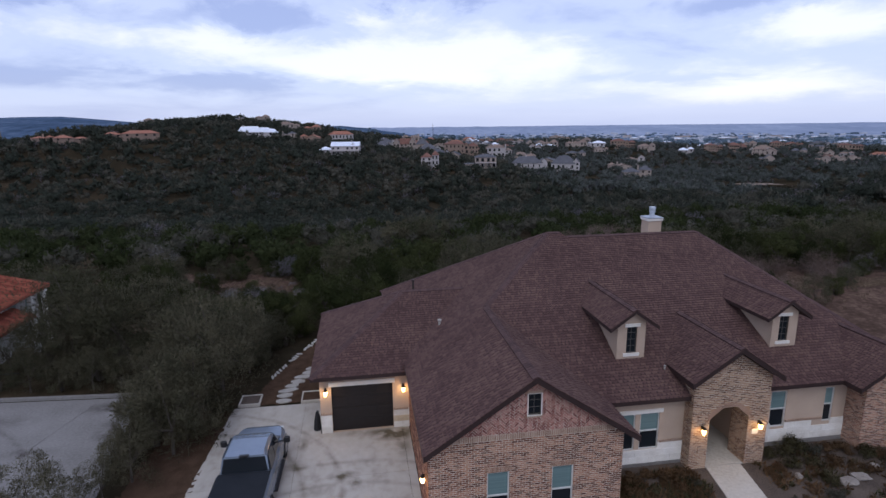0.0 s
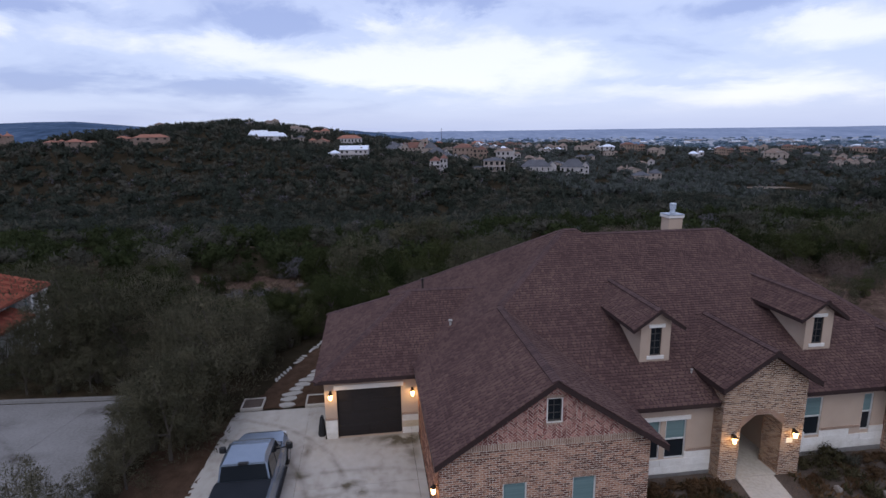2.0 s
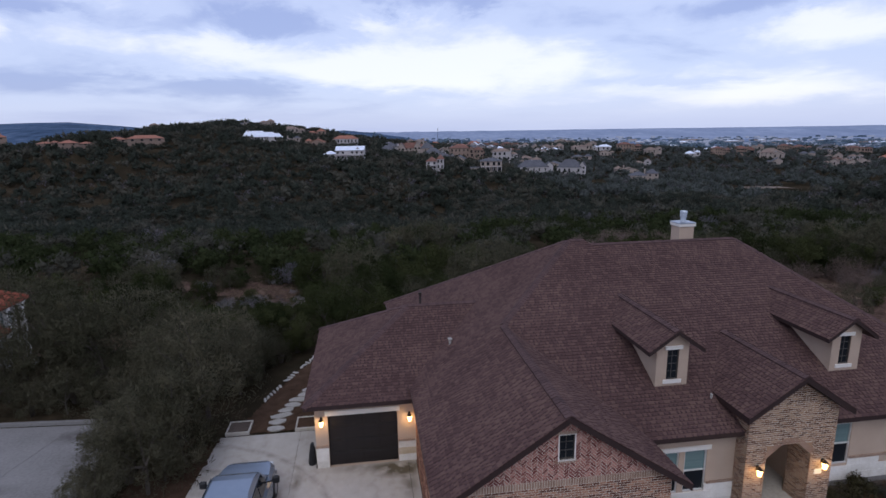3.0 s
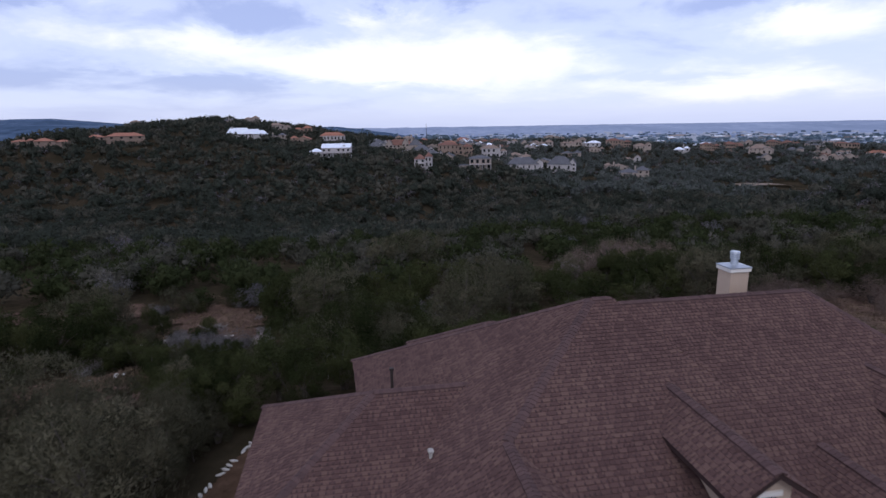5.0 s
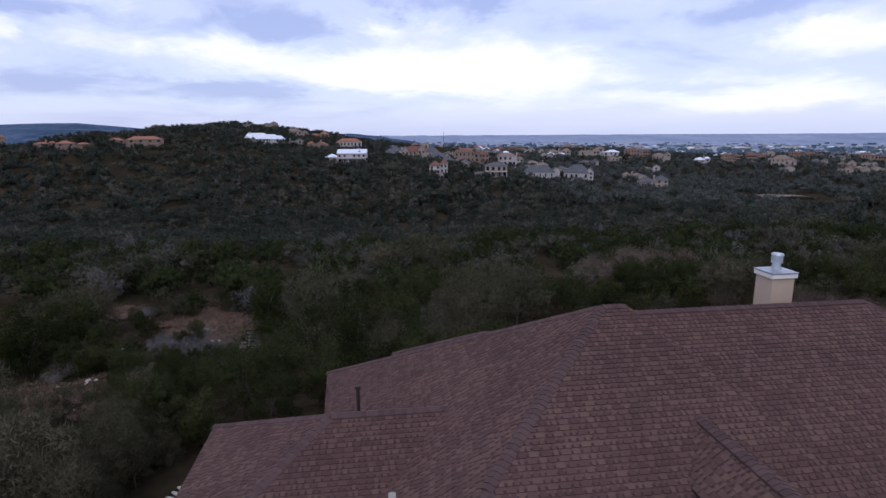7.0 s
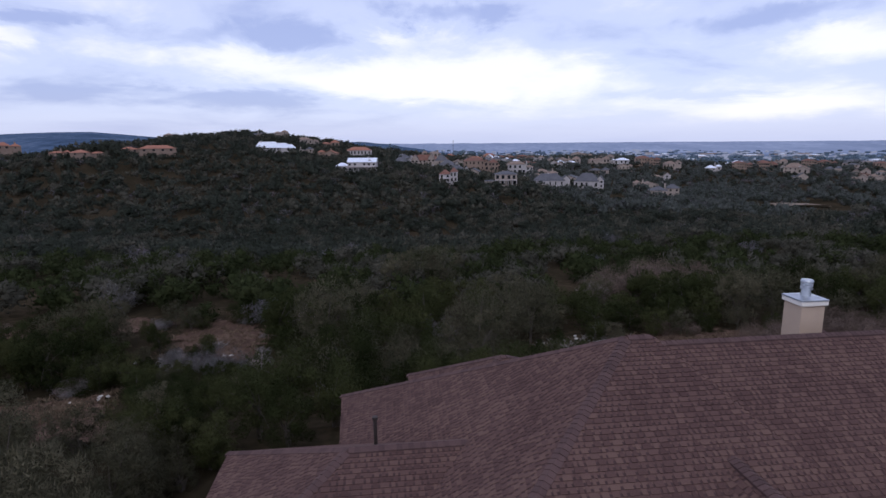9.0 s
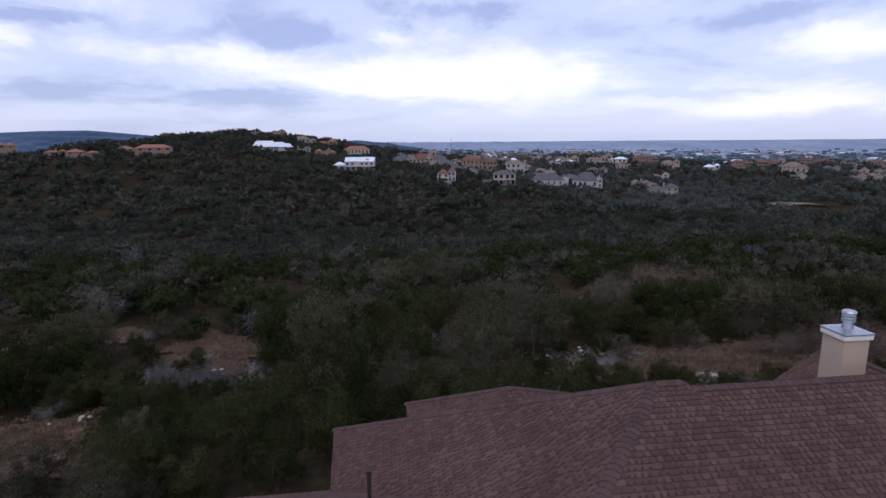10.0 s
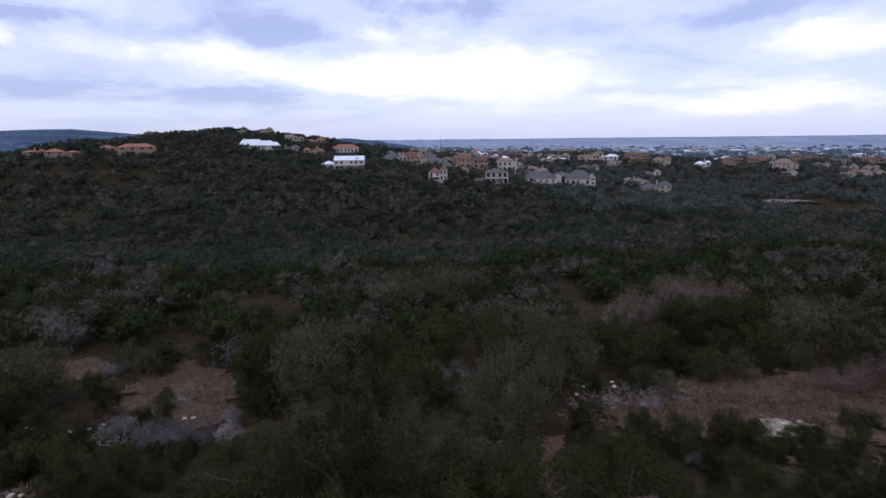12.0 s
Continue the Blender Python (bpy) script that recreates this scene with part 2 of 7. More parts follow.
M_BED = surface("grey_garden_soil", (0.05, 0.040, 0.034), (0.145, 0.115, 0.095), 1.0, scale=1.0, fine=18, bump=0.8, step=0.03)
M_STEEL = surface("galvanised_steel", (0.336, 0.36, 0.4), (0.496, 0.528, 0.576), 0.35, 0.85, scale=3, fine=20, bump=0.03)
M_BRONZE = surface("bronze_window_frame", (0.05, 0.045, 0.04), (0.09, 0.08, 0.072), 0.5)
M_PIPE = surface("brown_vent_pipe", (0.025, 0.018, 0.016), (0.045, 0.033, 0.030), 0.7)
M_LAMP_METAL = surface("bronze_lamp_metal", (0.02, 0.013, 0.009), (0.04, 0.026, 0.018), 0.5, 0.6)
M_BULB = glow("warm_lamp_glass", (1.0, 0.62, 0.24), 9.0)
M_TILE = surface("red_clay_tile", (0.1488, 0.0348, 0.0196), (0.2852, 0.087, 0.0525), 0.85, vary=0.5)
M_PATH = surface("dirt_path", (0.07, 0.04, 0.030), (0.15, 0.09, 0.068), 1.0, scale=0.8, fine=8, bump=0.5, step=0.03)
M_CALICHE = surface("pale_bare_ground", (0.16, 0.1287, 0.10125), (0.368, 0.3198, 0.27), 1.0, scale=1.4, fine=9, bump=0.6, step=0.04)
M_DRY = surface("dry_grass", (0.0394, 0.02732, 0.01971), (0.17512, 0.12, 0.08922), 1.0, scale=0.35, fine=3, bump=0.6, step=0.05, mid=(0.0832, 0.05382, 0.0413))


def glass(name, colour, rough=0.08):
    m, nodes, links, b = material(name, rough)
    b.inputs["Base Color"].default_value = (*colour, 1)
    b.inputs["Specular IOR Level"].default_value = 0.32
    return m


M_GLASS = glass("dark_window_glass", (0.015, 0.018, 0.022))
M_BLIND = surface("teal_tinted_blind", (0.105, 0.165, 0.165), (0.17, 0.245, 0.245), 0.35, scale=1, fine=4, stretch=(0.1, 0.1, 9))


def leaf(name, dark, light, mid, vary=0.22, size=0.16, by="island"):
    """Foliage: whole trees differ in tone (by slow noise over the ground, or tree by tree), single sprays a little."""
    m = surface(name, dark, light, 1.0, scale=size, fine=1.1, bump=0, vary=vary, by=by, mid=mid)
    # part of the light passes through the leaves
    nodes, links = m.node_tree.nodes, m.node_tree.links
    b = nodes["Principled BSDF"]
    thin, both = nodes.new("ShaderNodeBsdfTranslucent"), nodes.new("ShaderNodeMixShader")
    both.inputs[0].default_value = 0.42
    links.new(b.inputs["Base Color"].links[0].from_socket, thin.inputs["Color"])
    links.new(b.outputs[0], both.inputs[1])
    links.new(thin.outputs[0], both.inputs[2])
    links.new(both.outputs[0], nodes["Material Output"].inputs["Surface"])
    return m


# valley and hill junipers: some distance haze is mixed into their blue-green
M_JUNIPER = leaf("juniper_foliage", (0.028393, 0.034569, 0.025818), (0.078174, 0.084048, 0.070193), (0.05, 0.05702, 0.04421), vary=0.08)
# farthest woods: the blue paling of haze is in the leaf colour
M_HAZE_WOODS = leaf("blue_pine_foliage", (0.08653, 0.12598, 0.14989), (0.24877, 0.31493, 0.36136), (0.15142, 0.20529, 0.2409), vary=0.08)
# oaks towards the plain, their base colour lightened to stand in for haze
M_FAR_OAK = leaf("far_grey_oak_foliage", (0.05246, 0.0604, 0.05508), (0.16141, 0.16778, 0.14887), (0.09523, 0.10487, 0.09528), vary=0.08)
M_JUNIPER_N = leaf("green_juniper_foliage", (0.023667, 0.031544, 0.013225), (0.068886, 0.076041, 0.035793), (0.04117, 0.05093, 0.0219), vary=0.08)
M_OAK = leaf("oak_foliage", (0.051727, 0.050727, 0.036869), (0.13735, 0.12749, 0.10441), (0.08822, 0.08477, 0.06652), vary=0.08)
M_GREY = leaf("bare_grey_twigs", (0.079002, 0.075801, 0.078221), (0.2524, 0.19596, 0.21162), (0.14364, 0.13786, 0.14682), vary=0.10)
M_JUNIPER_T = leaf("juniper_tree_foliage", (0.025081, 0.03113, 0.012397), (0.070752, 0.075568, 0.031622), (0.04364, 0.05236, 0.02092), vary=0.5, size=1.0, by="object")
M_OAK_T = leaf("oak_tree_foliage", (0.054878, 0.054119, 0.032189), (0.15317, 0.1378, 0.091427), (0.09543, 0.0896, 0.05747), vary=0.26, size=1.0, by="object")
M_GREY_T = leaf("bare_bush_twigs", (0.11384, 0.10529, 0.10473), (0.44608, 0.35986, 0.36681), (0.21769, 0.20563, 0.20706), vary=0.42, size=1.0, by="object")
M_BROWN_T = leaf("brown_thicket_twigs", (0.0975, 0.0702, 0.0585), (0.273, 0.2055, 0.171), (0.1755, 0.13065, 0.1092), vary=0.2, size=1.0, by="object")
M_BARK = surface("bark", (0.045, 0.036, 0.030), (0.13, 0.11, 0.095), 0.95, scale=4, fine=25, stretch=(1, 1, 0.3))


# ---- mesh helpers ----
def mesh_of(name, verts, faces, *mats, index=None, smooth=False):
    me = bpy.data.meshes.new(name)
    me.from_pydata([tuple(v) for v in verts], [], [tuple(f) for f in faces])
    for m in mats:
        me.materials.append(m)
    if index is not None:
        me.polygons.foreach_set("material_index", index)
    if smooth:
        me.polygons.foreach_set("use_smooth", [True] * len(me.polygons))
    me.update()
    return me


def big_mesh(name, verts, quads, mat, normals=None):
    """A mesh out of numpy arrays: verts (n, 3) and faces (m, k)."""
    verts, quads = np.asarray(verts, np.float32), np.asarray(quads, np.int32)
    me = bpy.data.meshes.new(name)
    k = quads.shape[1]
    me.vertices.add(len(verts))
    me.vertices.foreach_set("co", verts.ravel())
    me.loops.add(quads.size)
    me.loops.foreach_set("vertex_index", quads.ravel())
    me.polygons.add(len(quads))
    me.polygons.foreach_set("loop_start", np.arange(0, quads.size, k, dtype=np.int32))
    me.materials.append(mat)
    me.update(calc_edges=True)
    me.validate()
    if normals is not None:
        at = me.attributes.new("custom_normal", "FLOAT_VECTOR", "POINT")
        at.data.foreach_set("vector", np.asarray(normals, np.float32).ravel())
    return me


def put(name, me, parent=None, label="", at=None):
    ob = new(name, me)
    if parent is not None:
        ob.parent = parent
    if at is not None:
        ob.matrix_basis = at
    if label:
        ob["label"] = label
    return ob


def part(name, bm, mat, parent=None, label="", at=None, smooth=False):
    me = bpy.data.meshes.new(name)
    bmesh.ops.recalc_face_normals(bm, faces=bm.faces)
    if smooth:
        for f in bm.faces:
            f.smooth = True
    bm.to_mesh(me)
    bm.free()
    me.materials.append(mat)
    return put(name, me, parent, label, at)


def box(bm, x0, y0, z0, x1, y1, z1, bevel=0.0):
    r = bmesh.ops.create_cube(bm, size=1.0)
    for v in r["verts"]:
        v.co = Vector((x0 + (v.co.x + 0.5) * (x1 - x0), y0 + (v.co.y + 0.5) * (y1 - y0), z0 + (v.co.z + 0.5) * (z1 - z0)))
    if bevel:
        bmesh.ops.bevel(bm, geom=[e for e in bm.edges if all(v in set(r["verts"]) for v in e.verts)], offset=bevel, segments=1, affect="EDGES")
    return r["verts"]


def boxed(*b, bevel=0.0):
    bm = bmesh.new()
    box(bm, *b, bevel=bevel)
    return bm


def prism(bm, outline, way):
    """A solid from a flat outline (3D points) swept by the vector way."""
    a = [bm.verts.new(p) for p in outline]
    b = [bm.verts.new(Vector(p) + Vector(way)) for p in outline]
    n = len(a)
    bm.faces.new(a)
    bm.faces.new(b[::-1])
    for i in range(n):
        bm.faces.new((a[i], b[i], b[(i + 1) % n], a[(i + 1) % n]))


def tube(bm, p, q, r0, r1, n=10):
    p, q = Vector(p), Vector(q)
    turn = (q - p).to_track_quat("Z", "Y").to_matrix()
    rings = []
    for c, r in ((p, r0), (q, r1)):
        rings.append([bm.verts.new(c + turn @ Vector((r * math.cos(6.28318 * i / n), r * math.sin(6.28318 * i / n), 0))) for i in range(n)])
    for i in range(n):
        bm.faces.new((rings[0][i], rings[0][(i + 1) % n], rings[1][(i + 1) % n], rings[1][i]))
    bm.faces.new(rings[0][::-1])
    bm.faces.new(rings[1])


def thing(name, label, category, at=None, group="", kind=""):
    e = new(name)
    e.empty_display_size = 0.3
    if at is not None:
        e.matrix_basis = at
    return tagged(e, label, category, group, kind)


def clip(poly, area):
    """The part of a flat outline (2D points) inside a convex, counter-clockwise area."""
    out = poly
    n = len(area)
    for i in range(n):
        ax, ay = area[i]
        bx, by = area[(i + 1) % n]
        ex, ey = bx - ax, by - ay
        src, out = out, []
        for j in range(len(src)):
            px, py = src[j]
            qx, qy = src[(j + 1) % len(src)]
            dp = ex * (py - ay) - ey * (px - ax)
            dq = ex * (qy - ay) - ey * (qx - ax)
            if dp >= 0:
                out.append((px, py))
            if (dp > 0 > dq) or (dp < 0 < dq):
                s = dp / (dp - dq)
                out.append((px + s * (qx - px), py + s * (qy - py)))
        if len(out) < 3:
            return []
    return out


def ccw(poly):
    a = sum(poly[i][0] * poly[(i + 1) % len(poly)][1] - poly[(i + 1) % len(poly)][0] * poly[i][1] for i in range(len(poly)))
    return poly if a > 0 else poly[::-1]


# ---- the lie of the land ----
def smooth_step(a, b, v):
    s = np.clip((v - a) / (b - a), 0, 1)
    return s * s * (3 - 2 * s)


PROFILE_Y = [-5000, -60, 15, 20, 26, 32, 37, 45, 60, 75, 110, 160, 210, 280, 400, 520, 700, 900, 1300, 2000, 3500, 4300, 4850, 6000]
PROFILE_Z = [0, 0, 0, -1.6, -3.0, -3.9, -4.4, -5.2, -6.1, -7.2, -10.8, -20, -26, -24, -17, -15, -13, -17, -42, -66, -66, -42, -6, -6]


def land(x, y):
    """Height of the ground: a level lot, a wooded slope, a valley, the far hill and the plain."""
    x, y = np.asarray(x, float), np.asarray(y, float)
    far = np.hypot(x, y)
    along = np.where(y > 15, np.where(far > 600, np.maximum(y, far * 0.97), y), y)
    z = np.interp(along, PROFILE_Y, PROFILE_Z)
    z = np.where(far > 4200, np.interp(far, [4200, 4850], [-50, -6]), z)
    z = z + 34 * np.exp(-((x + 150) / 150) ** 2 - ((y - 690) / 170) ** 2) + 18 * np.exp(-((x + 210) / 120) ** 2 - ((y - 470) / 110) ** 2)
    z = z + 6 * np.exp(-((x + 10) / 60) ** 2 - ((y - 450) / 60) ** 2)
    right = smooth_step(40, 360, x) * smooth_step(120, 420, y) * (1 - smooth_step(450, 760, y))
    z = z - 22 * right
    z = z - 12 * smooth_step(330, 480, x) * smooth_step(640, 780, y) * (1 - smooth_step(1300, 2000, y))
    z = z + 8 * np.exp(-((x - 178) / 36) ** 2 - ((y - 126) / 40) ** 2)
    az = np.arctan2(x, np.maximum(y, 1.0))
    z = z + 105 * np.exp(-((az + 0.47) / 0.17) ** 2) * smooth_step(2600, 3600, far) * (y > 0)
    z = z + 80 * np.exp(-((x + 120) / 420) ** 2 - ((y - 2300) / 300) ** 2)
    wob = np.sin(x * 0.021 + 1.3) * np.cos(y * 0.017) * 2.2 + np.sin(x * 0.057 + y * 0.043) * 1.0 + np.sin(x * 0.13 - y * 0.11) * 0.35
    z = z + wob * smooth_step(30, 150, np.hypot(x - 5, y))
    # the lot falls away to the side of the neighbour behind the paving
    z = z - 1.0 * smooth_step(-9, -22, x) * smooth_step(7, 22, y) * (1 - smooth_step(22, 45, y))
    return z


def ground_sheet():
    ys = np.concatenate([np.linspace(-4900, -80, 14), np.linspace(-60, 60, 81), np.linspace(64, 300, 60), np.linspace(310, 1200, 60), np.geomspace(1260, 4950, 26)])
    xs = np.concatenate([-np.geomspace(80, 4950, 44)[::-1], np.linspace(-78, 78, 79), np.geomspace(80, 4950, 44)])
    X, Y = np.meshgrid(xs, ys)
    Z = land(X, Y)
    Z = Z - 0.03
    v = np.stack([X.ravel(), Y.ravel(), Z.ravel()], 1)
    a = np.arange(len(xs) * len(ys)).reshape(len(ys), len(xs))
    q = np.stack([a[:-1, :-1].ravel(), a[:-1, 1:].ravel(), a[1:, 1:].ravel(), a[1:, :-1].ravel()], 1)
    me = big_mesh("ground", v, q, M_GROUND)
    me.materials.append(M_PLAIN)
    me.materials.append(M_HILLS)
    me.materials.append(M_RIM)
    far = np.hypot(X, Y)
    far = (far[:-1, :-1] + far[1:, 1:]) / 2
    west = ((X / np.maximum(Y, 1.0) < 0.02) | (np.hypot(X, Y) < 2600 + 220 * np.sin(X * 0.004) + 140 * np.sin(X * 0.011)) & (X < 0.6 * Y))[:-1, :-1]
    # beyond 2100 m the haze-tinted materials take over, palest at the horizon
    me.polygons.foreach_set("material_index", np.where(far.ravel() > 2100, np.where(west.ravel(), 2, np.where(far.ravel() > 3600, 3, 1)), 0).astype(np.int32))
    me.polygons.foreach_set("use_smooth", [True] * len(me.polygons))
    return tagged(new("ground", me), "brown leaf litter, dry grass and wooded hill ground", "ground", kind="structure")


M_GROUND = surface("leaf_litter_ground", (0.02016, 0.01715, 0.01045), (0.07616, 0.05595, 0.0361), 1.0, scale=0.05, fine=1.2, bump=0.6, step=0.1, mid=(0.0336, 0.02671, 0.0171))
# distance haze is mixed into the next three base colours
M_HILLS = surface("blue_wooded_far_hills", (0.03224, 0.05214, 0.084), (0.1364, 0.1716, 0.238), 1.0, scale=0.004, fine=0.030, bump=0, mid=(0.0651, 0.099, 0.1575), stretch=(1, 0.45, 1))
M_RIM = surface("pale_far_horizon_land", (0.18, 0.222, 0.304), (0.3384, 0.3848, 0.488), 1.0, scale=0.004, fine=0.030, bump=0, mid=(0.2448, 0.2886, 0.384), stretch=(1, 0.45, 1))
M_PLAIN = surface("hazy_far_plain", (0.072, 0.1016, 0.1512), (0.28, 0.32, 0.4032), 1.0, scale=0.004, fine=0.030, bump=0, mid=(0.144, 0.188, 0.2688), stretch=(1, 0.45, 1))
ground_sheet()


# ---- roofs ----
def roof_deck(name, faces, thick, parent, mat=None):
    """A closed slab under a roof's faces."""
    keys, verts, polys = {}, [], []
    for f in faces:
        ids = []
        for p in f:
            k = tuple(round(c, 3) for c in p)
            if k not in keys:
                keys[k] = len(verts)
                verts.append(Vector(p))
            ids.append(keys[k])
        polys.append(ids)
    n = len(verts)
    low = [v - Vector((0, 0, thick)) for v in verts]
    count = {}
    for p in polys:
        for i in range(len(p)):
            e = (p[i], p[(i + 1) % len(p)])
            count[tuple(sorted(e))] = count.get(tuple(sorted(e)), []) + [e]
    out = list(polys) + [[i + n for i in p[::-1]] for p in polys]
    for es in count.values():
        if len(es) == 1:
            a, b = es[0]
            out.append([b, a, a + n, b + n])
    me = mesh_of(name, verts + low, out, mat or M_FASCIA)
    return put(name, me, parent)


class Sheet:
    """Gathers many small pieces into one mesh."""

    def __init__(self):
        self.v, self.f, self.m = [], [], []

    def slab(self, outline, base, top, mat=0):
        """outline: 3D points; base and top: offsets (3D) of its lower and upper side, each one vector or one for each point."""
        n, s = len(outline), len(self.v)
        self.v += [p + (top[i] if isinstance(top, list) else top) for i, p in enumerate(outline)]
        self.v += [p + base for p in outline]
        self.f.append(tuple(range(s, s + n)))
        self.m.append(mat)
        for i in range(n):
            j = (i + 1) % n
            self.f.append((s + j, s + i, s + n + i, s + n + j))
            self.m.append(mat)


def face_frame(poly):
    p = [Vector(q) for q in poly]
    n = Vector((0, 0, 0))
    for i in range(len(p)):
        n += p[i].cross(p[(i + 1) % len(p)])
    n.normalize()
    if n.z < 0:
        n = -n
    u = Vector((0, 0, 1)).cross(n).normalized()
    return n, u, n.cross(u), p[0]


COURSE = 0.15


def shingle(sheet, poly, rnd, pieces=None, window=None):
    """Lays courses of laminated shingles on one flat roof face: a dark underlayer, and raised tabs with gaps between."""
    n, u, v, o = face_frame(poly)
    flat = ccw([((Vector(q) - o).dot(u), (Vector(q) - o).dot(v)) for q in poly])
    u0, u1 = min(q[0] for q in flat) , max(q[0] for q in flat)
    v0, v1 = min(q[1] for q in flat), max(q[1] for q in flat)

    def place(q, lift):
        return o + u * q[0] + v * q[1] + n * lift

    k = 0
    while v0 + k * COURSE < v1:
        b = v0 + k * COURSE
        for lo, hi, which in ((0.0, 0.52, 0), (0.52, 1.0, 1)):
            strip = clip([(u0, b + lo * COURSE), (u1, b + lo * COURSE), (u1, b + hi * COURSE), (u0, b + hi * COURSE)], flat)
            if strip:
                pts = [place(q, 0.0) for q in strip]
                tops = [n * (0.004 + 0.010 * max(0.0, 1 - (q[1] - b) / COURSE)) for q in strip]
                sheet.slab(pts, n * -0.01, tops, which)
        x = u0 - rnd.random() * 0.4
        while x < u1:
            w = rnd.choice((0.08, 0.10, 0.12, 0.16, 0.22))
            tab = clip([(x, b - 0.004), (x + w, b - 0.004), (x + w, b + COURSE), (x, b + COURSE)], flat)
            if tab:
                pts = [place(q, 0.0) for q in tab]
                tops = [n * (0.010 + 0.020 * max(0.0, 1 - (q[1] - b) / COURSE)) for q in tab]
                full = len(tab) == 4 and window and pieces is not None and len(pieces) < 300
                if full and w == 0.16 and window[0] < x < window[1] and window[2] < b - v0 < window[3]:
                    pieces.append(Matrix.Translation(place((x, b - 0.004), 0.0)) @ Matrix((u, v, n)).transposed().to_4x4())
                else:
                    sheet.slab(pts, n * -0.004, tops, 1)
            x += w + rnd.choice((0.05, 0.06, 0.07))
        k += 1


def shingle_roof(parent, faces, seed, caps=(), window=None, thick=0.16):
    """One roof: its slab, its shingles and the caps over its hips and ridges."""
    rnd = random.Random(seed)
    roof = roof_deck("roof", faces, thick, parent)
    sheet, pieces = Sheet(), []
    for n, f in enumerate(faces):
        shingle(sheet, f, rnd, pieces, window if n == 0 else None)
    ob = put("shingles", mesh_of("shingles", sheet.v, sheet.f, M_UNDER, M_SHINGLE, index=sheet.m), roof)
    ob["kind"] = "stuff"
    if pieces:
        one = Sheet()
        one.slab([Vector(q) for q in ((0, 0, 0), (0.16, 0, 0), (0.16, COURSE, 0), (0, COURSE, 0))], Vector((0, 0, -0.004)),
                 [Vector((0, 0, h)) for h in (0.03, 0.03, 0.01, 0.01)])
        me = mesh_of("shingle", one.v, one.f, M_SHINGLE_PIECE)
        for m in pieces:
            put("shingle", me, roof, at=m)
    for a, b in caps:
        a, b = Vector(a), Vector(b)
        if a.z > b.z:
            a, b = b, a
        way = (b - a)
        steps = max(1, int(way.length / 0.16))
        d = way.normalized()
        side = d.cross(Vector((0, 0, 1))).normalized()
        up = side.cross(d)
        for i in range(steps):
            capped = Sheet()
            p = a + d * (i * 0.16)
            q = p + d * 0.20
            w = 0.15 + rnd.random() * 0.015
            drop = up * -0.065
            for s in (1, -1):
                ring = [p, p + side * s * w + drop, q + side * s * w + drop, q]
                if s < 0:
                    ring = ring[::-1]
                hi = [up * 0.055 if k in ((0, 1) if s > 0 else (2, 3)) else up * 0.035 for k in range(4)]
                capped.slab(ring, up * -0.01, hi, 0)
            put("ridge_shingle", mesh_of("ridge_shingle", capped.v, capped.f, M_CAP), roof)
    return roof


M_SHINGLE_PIECE = surface("asphalt_shingle_piece", (0.06438, 0.0359, 0.03278), (0.1272, 0.0775, 0.0641), 0.95, scale=0.5, fine=60, vary=0.3, by="object", mid=(0.09527, 0.05566, 0.04942))


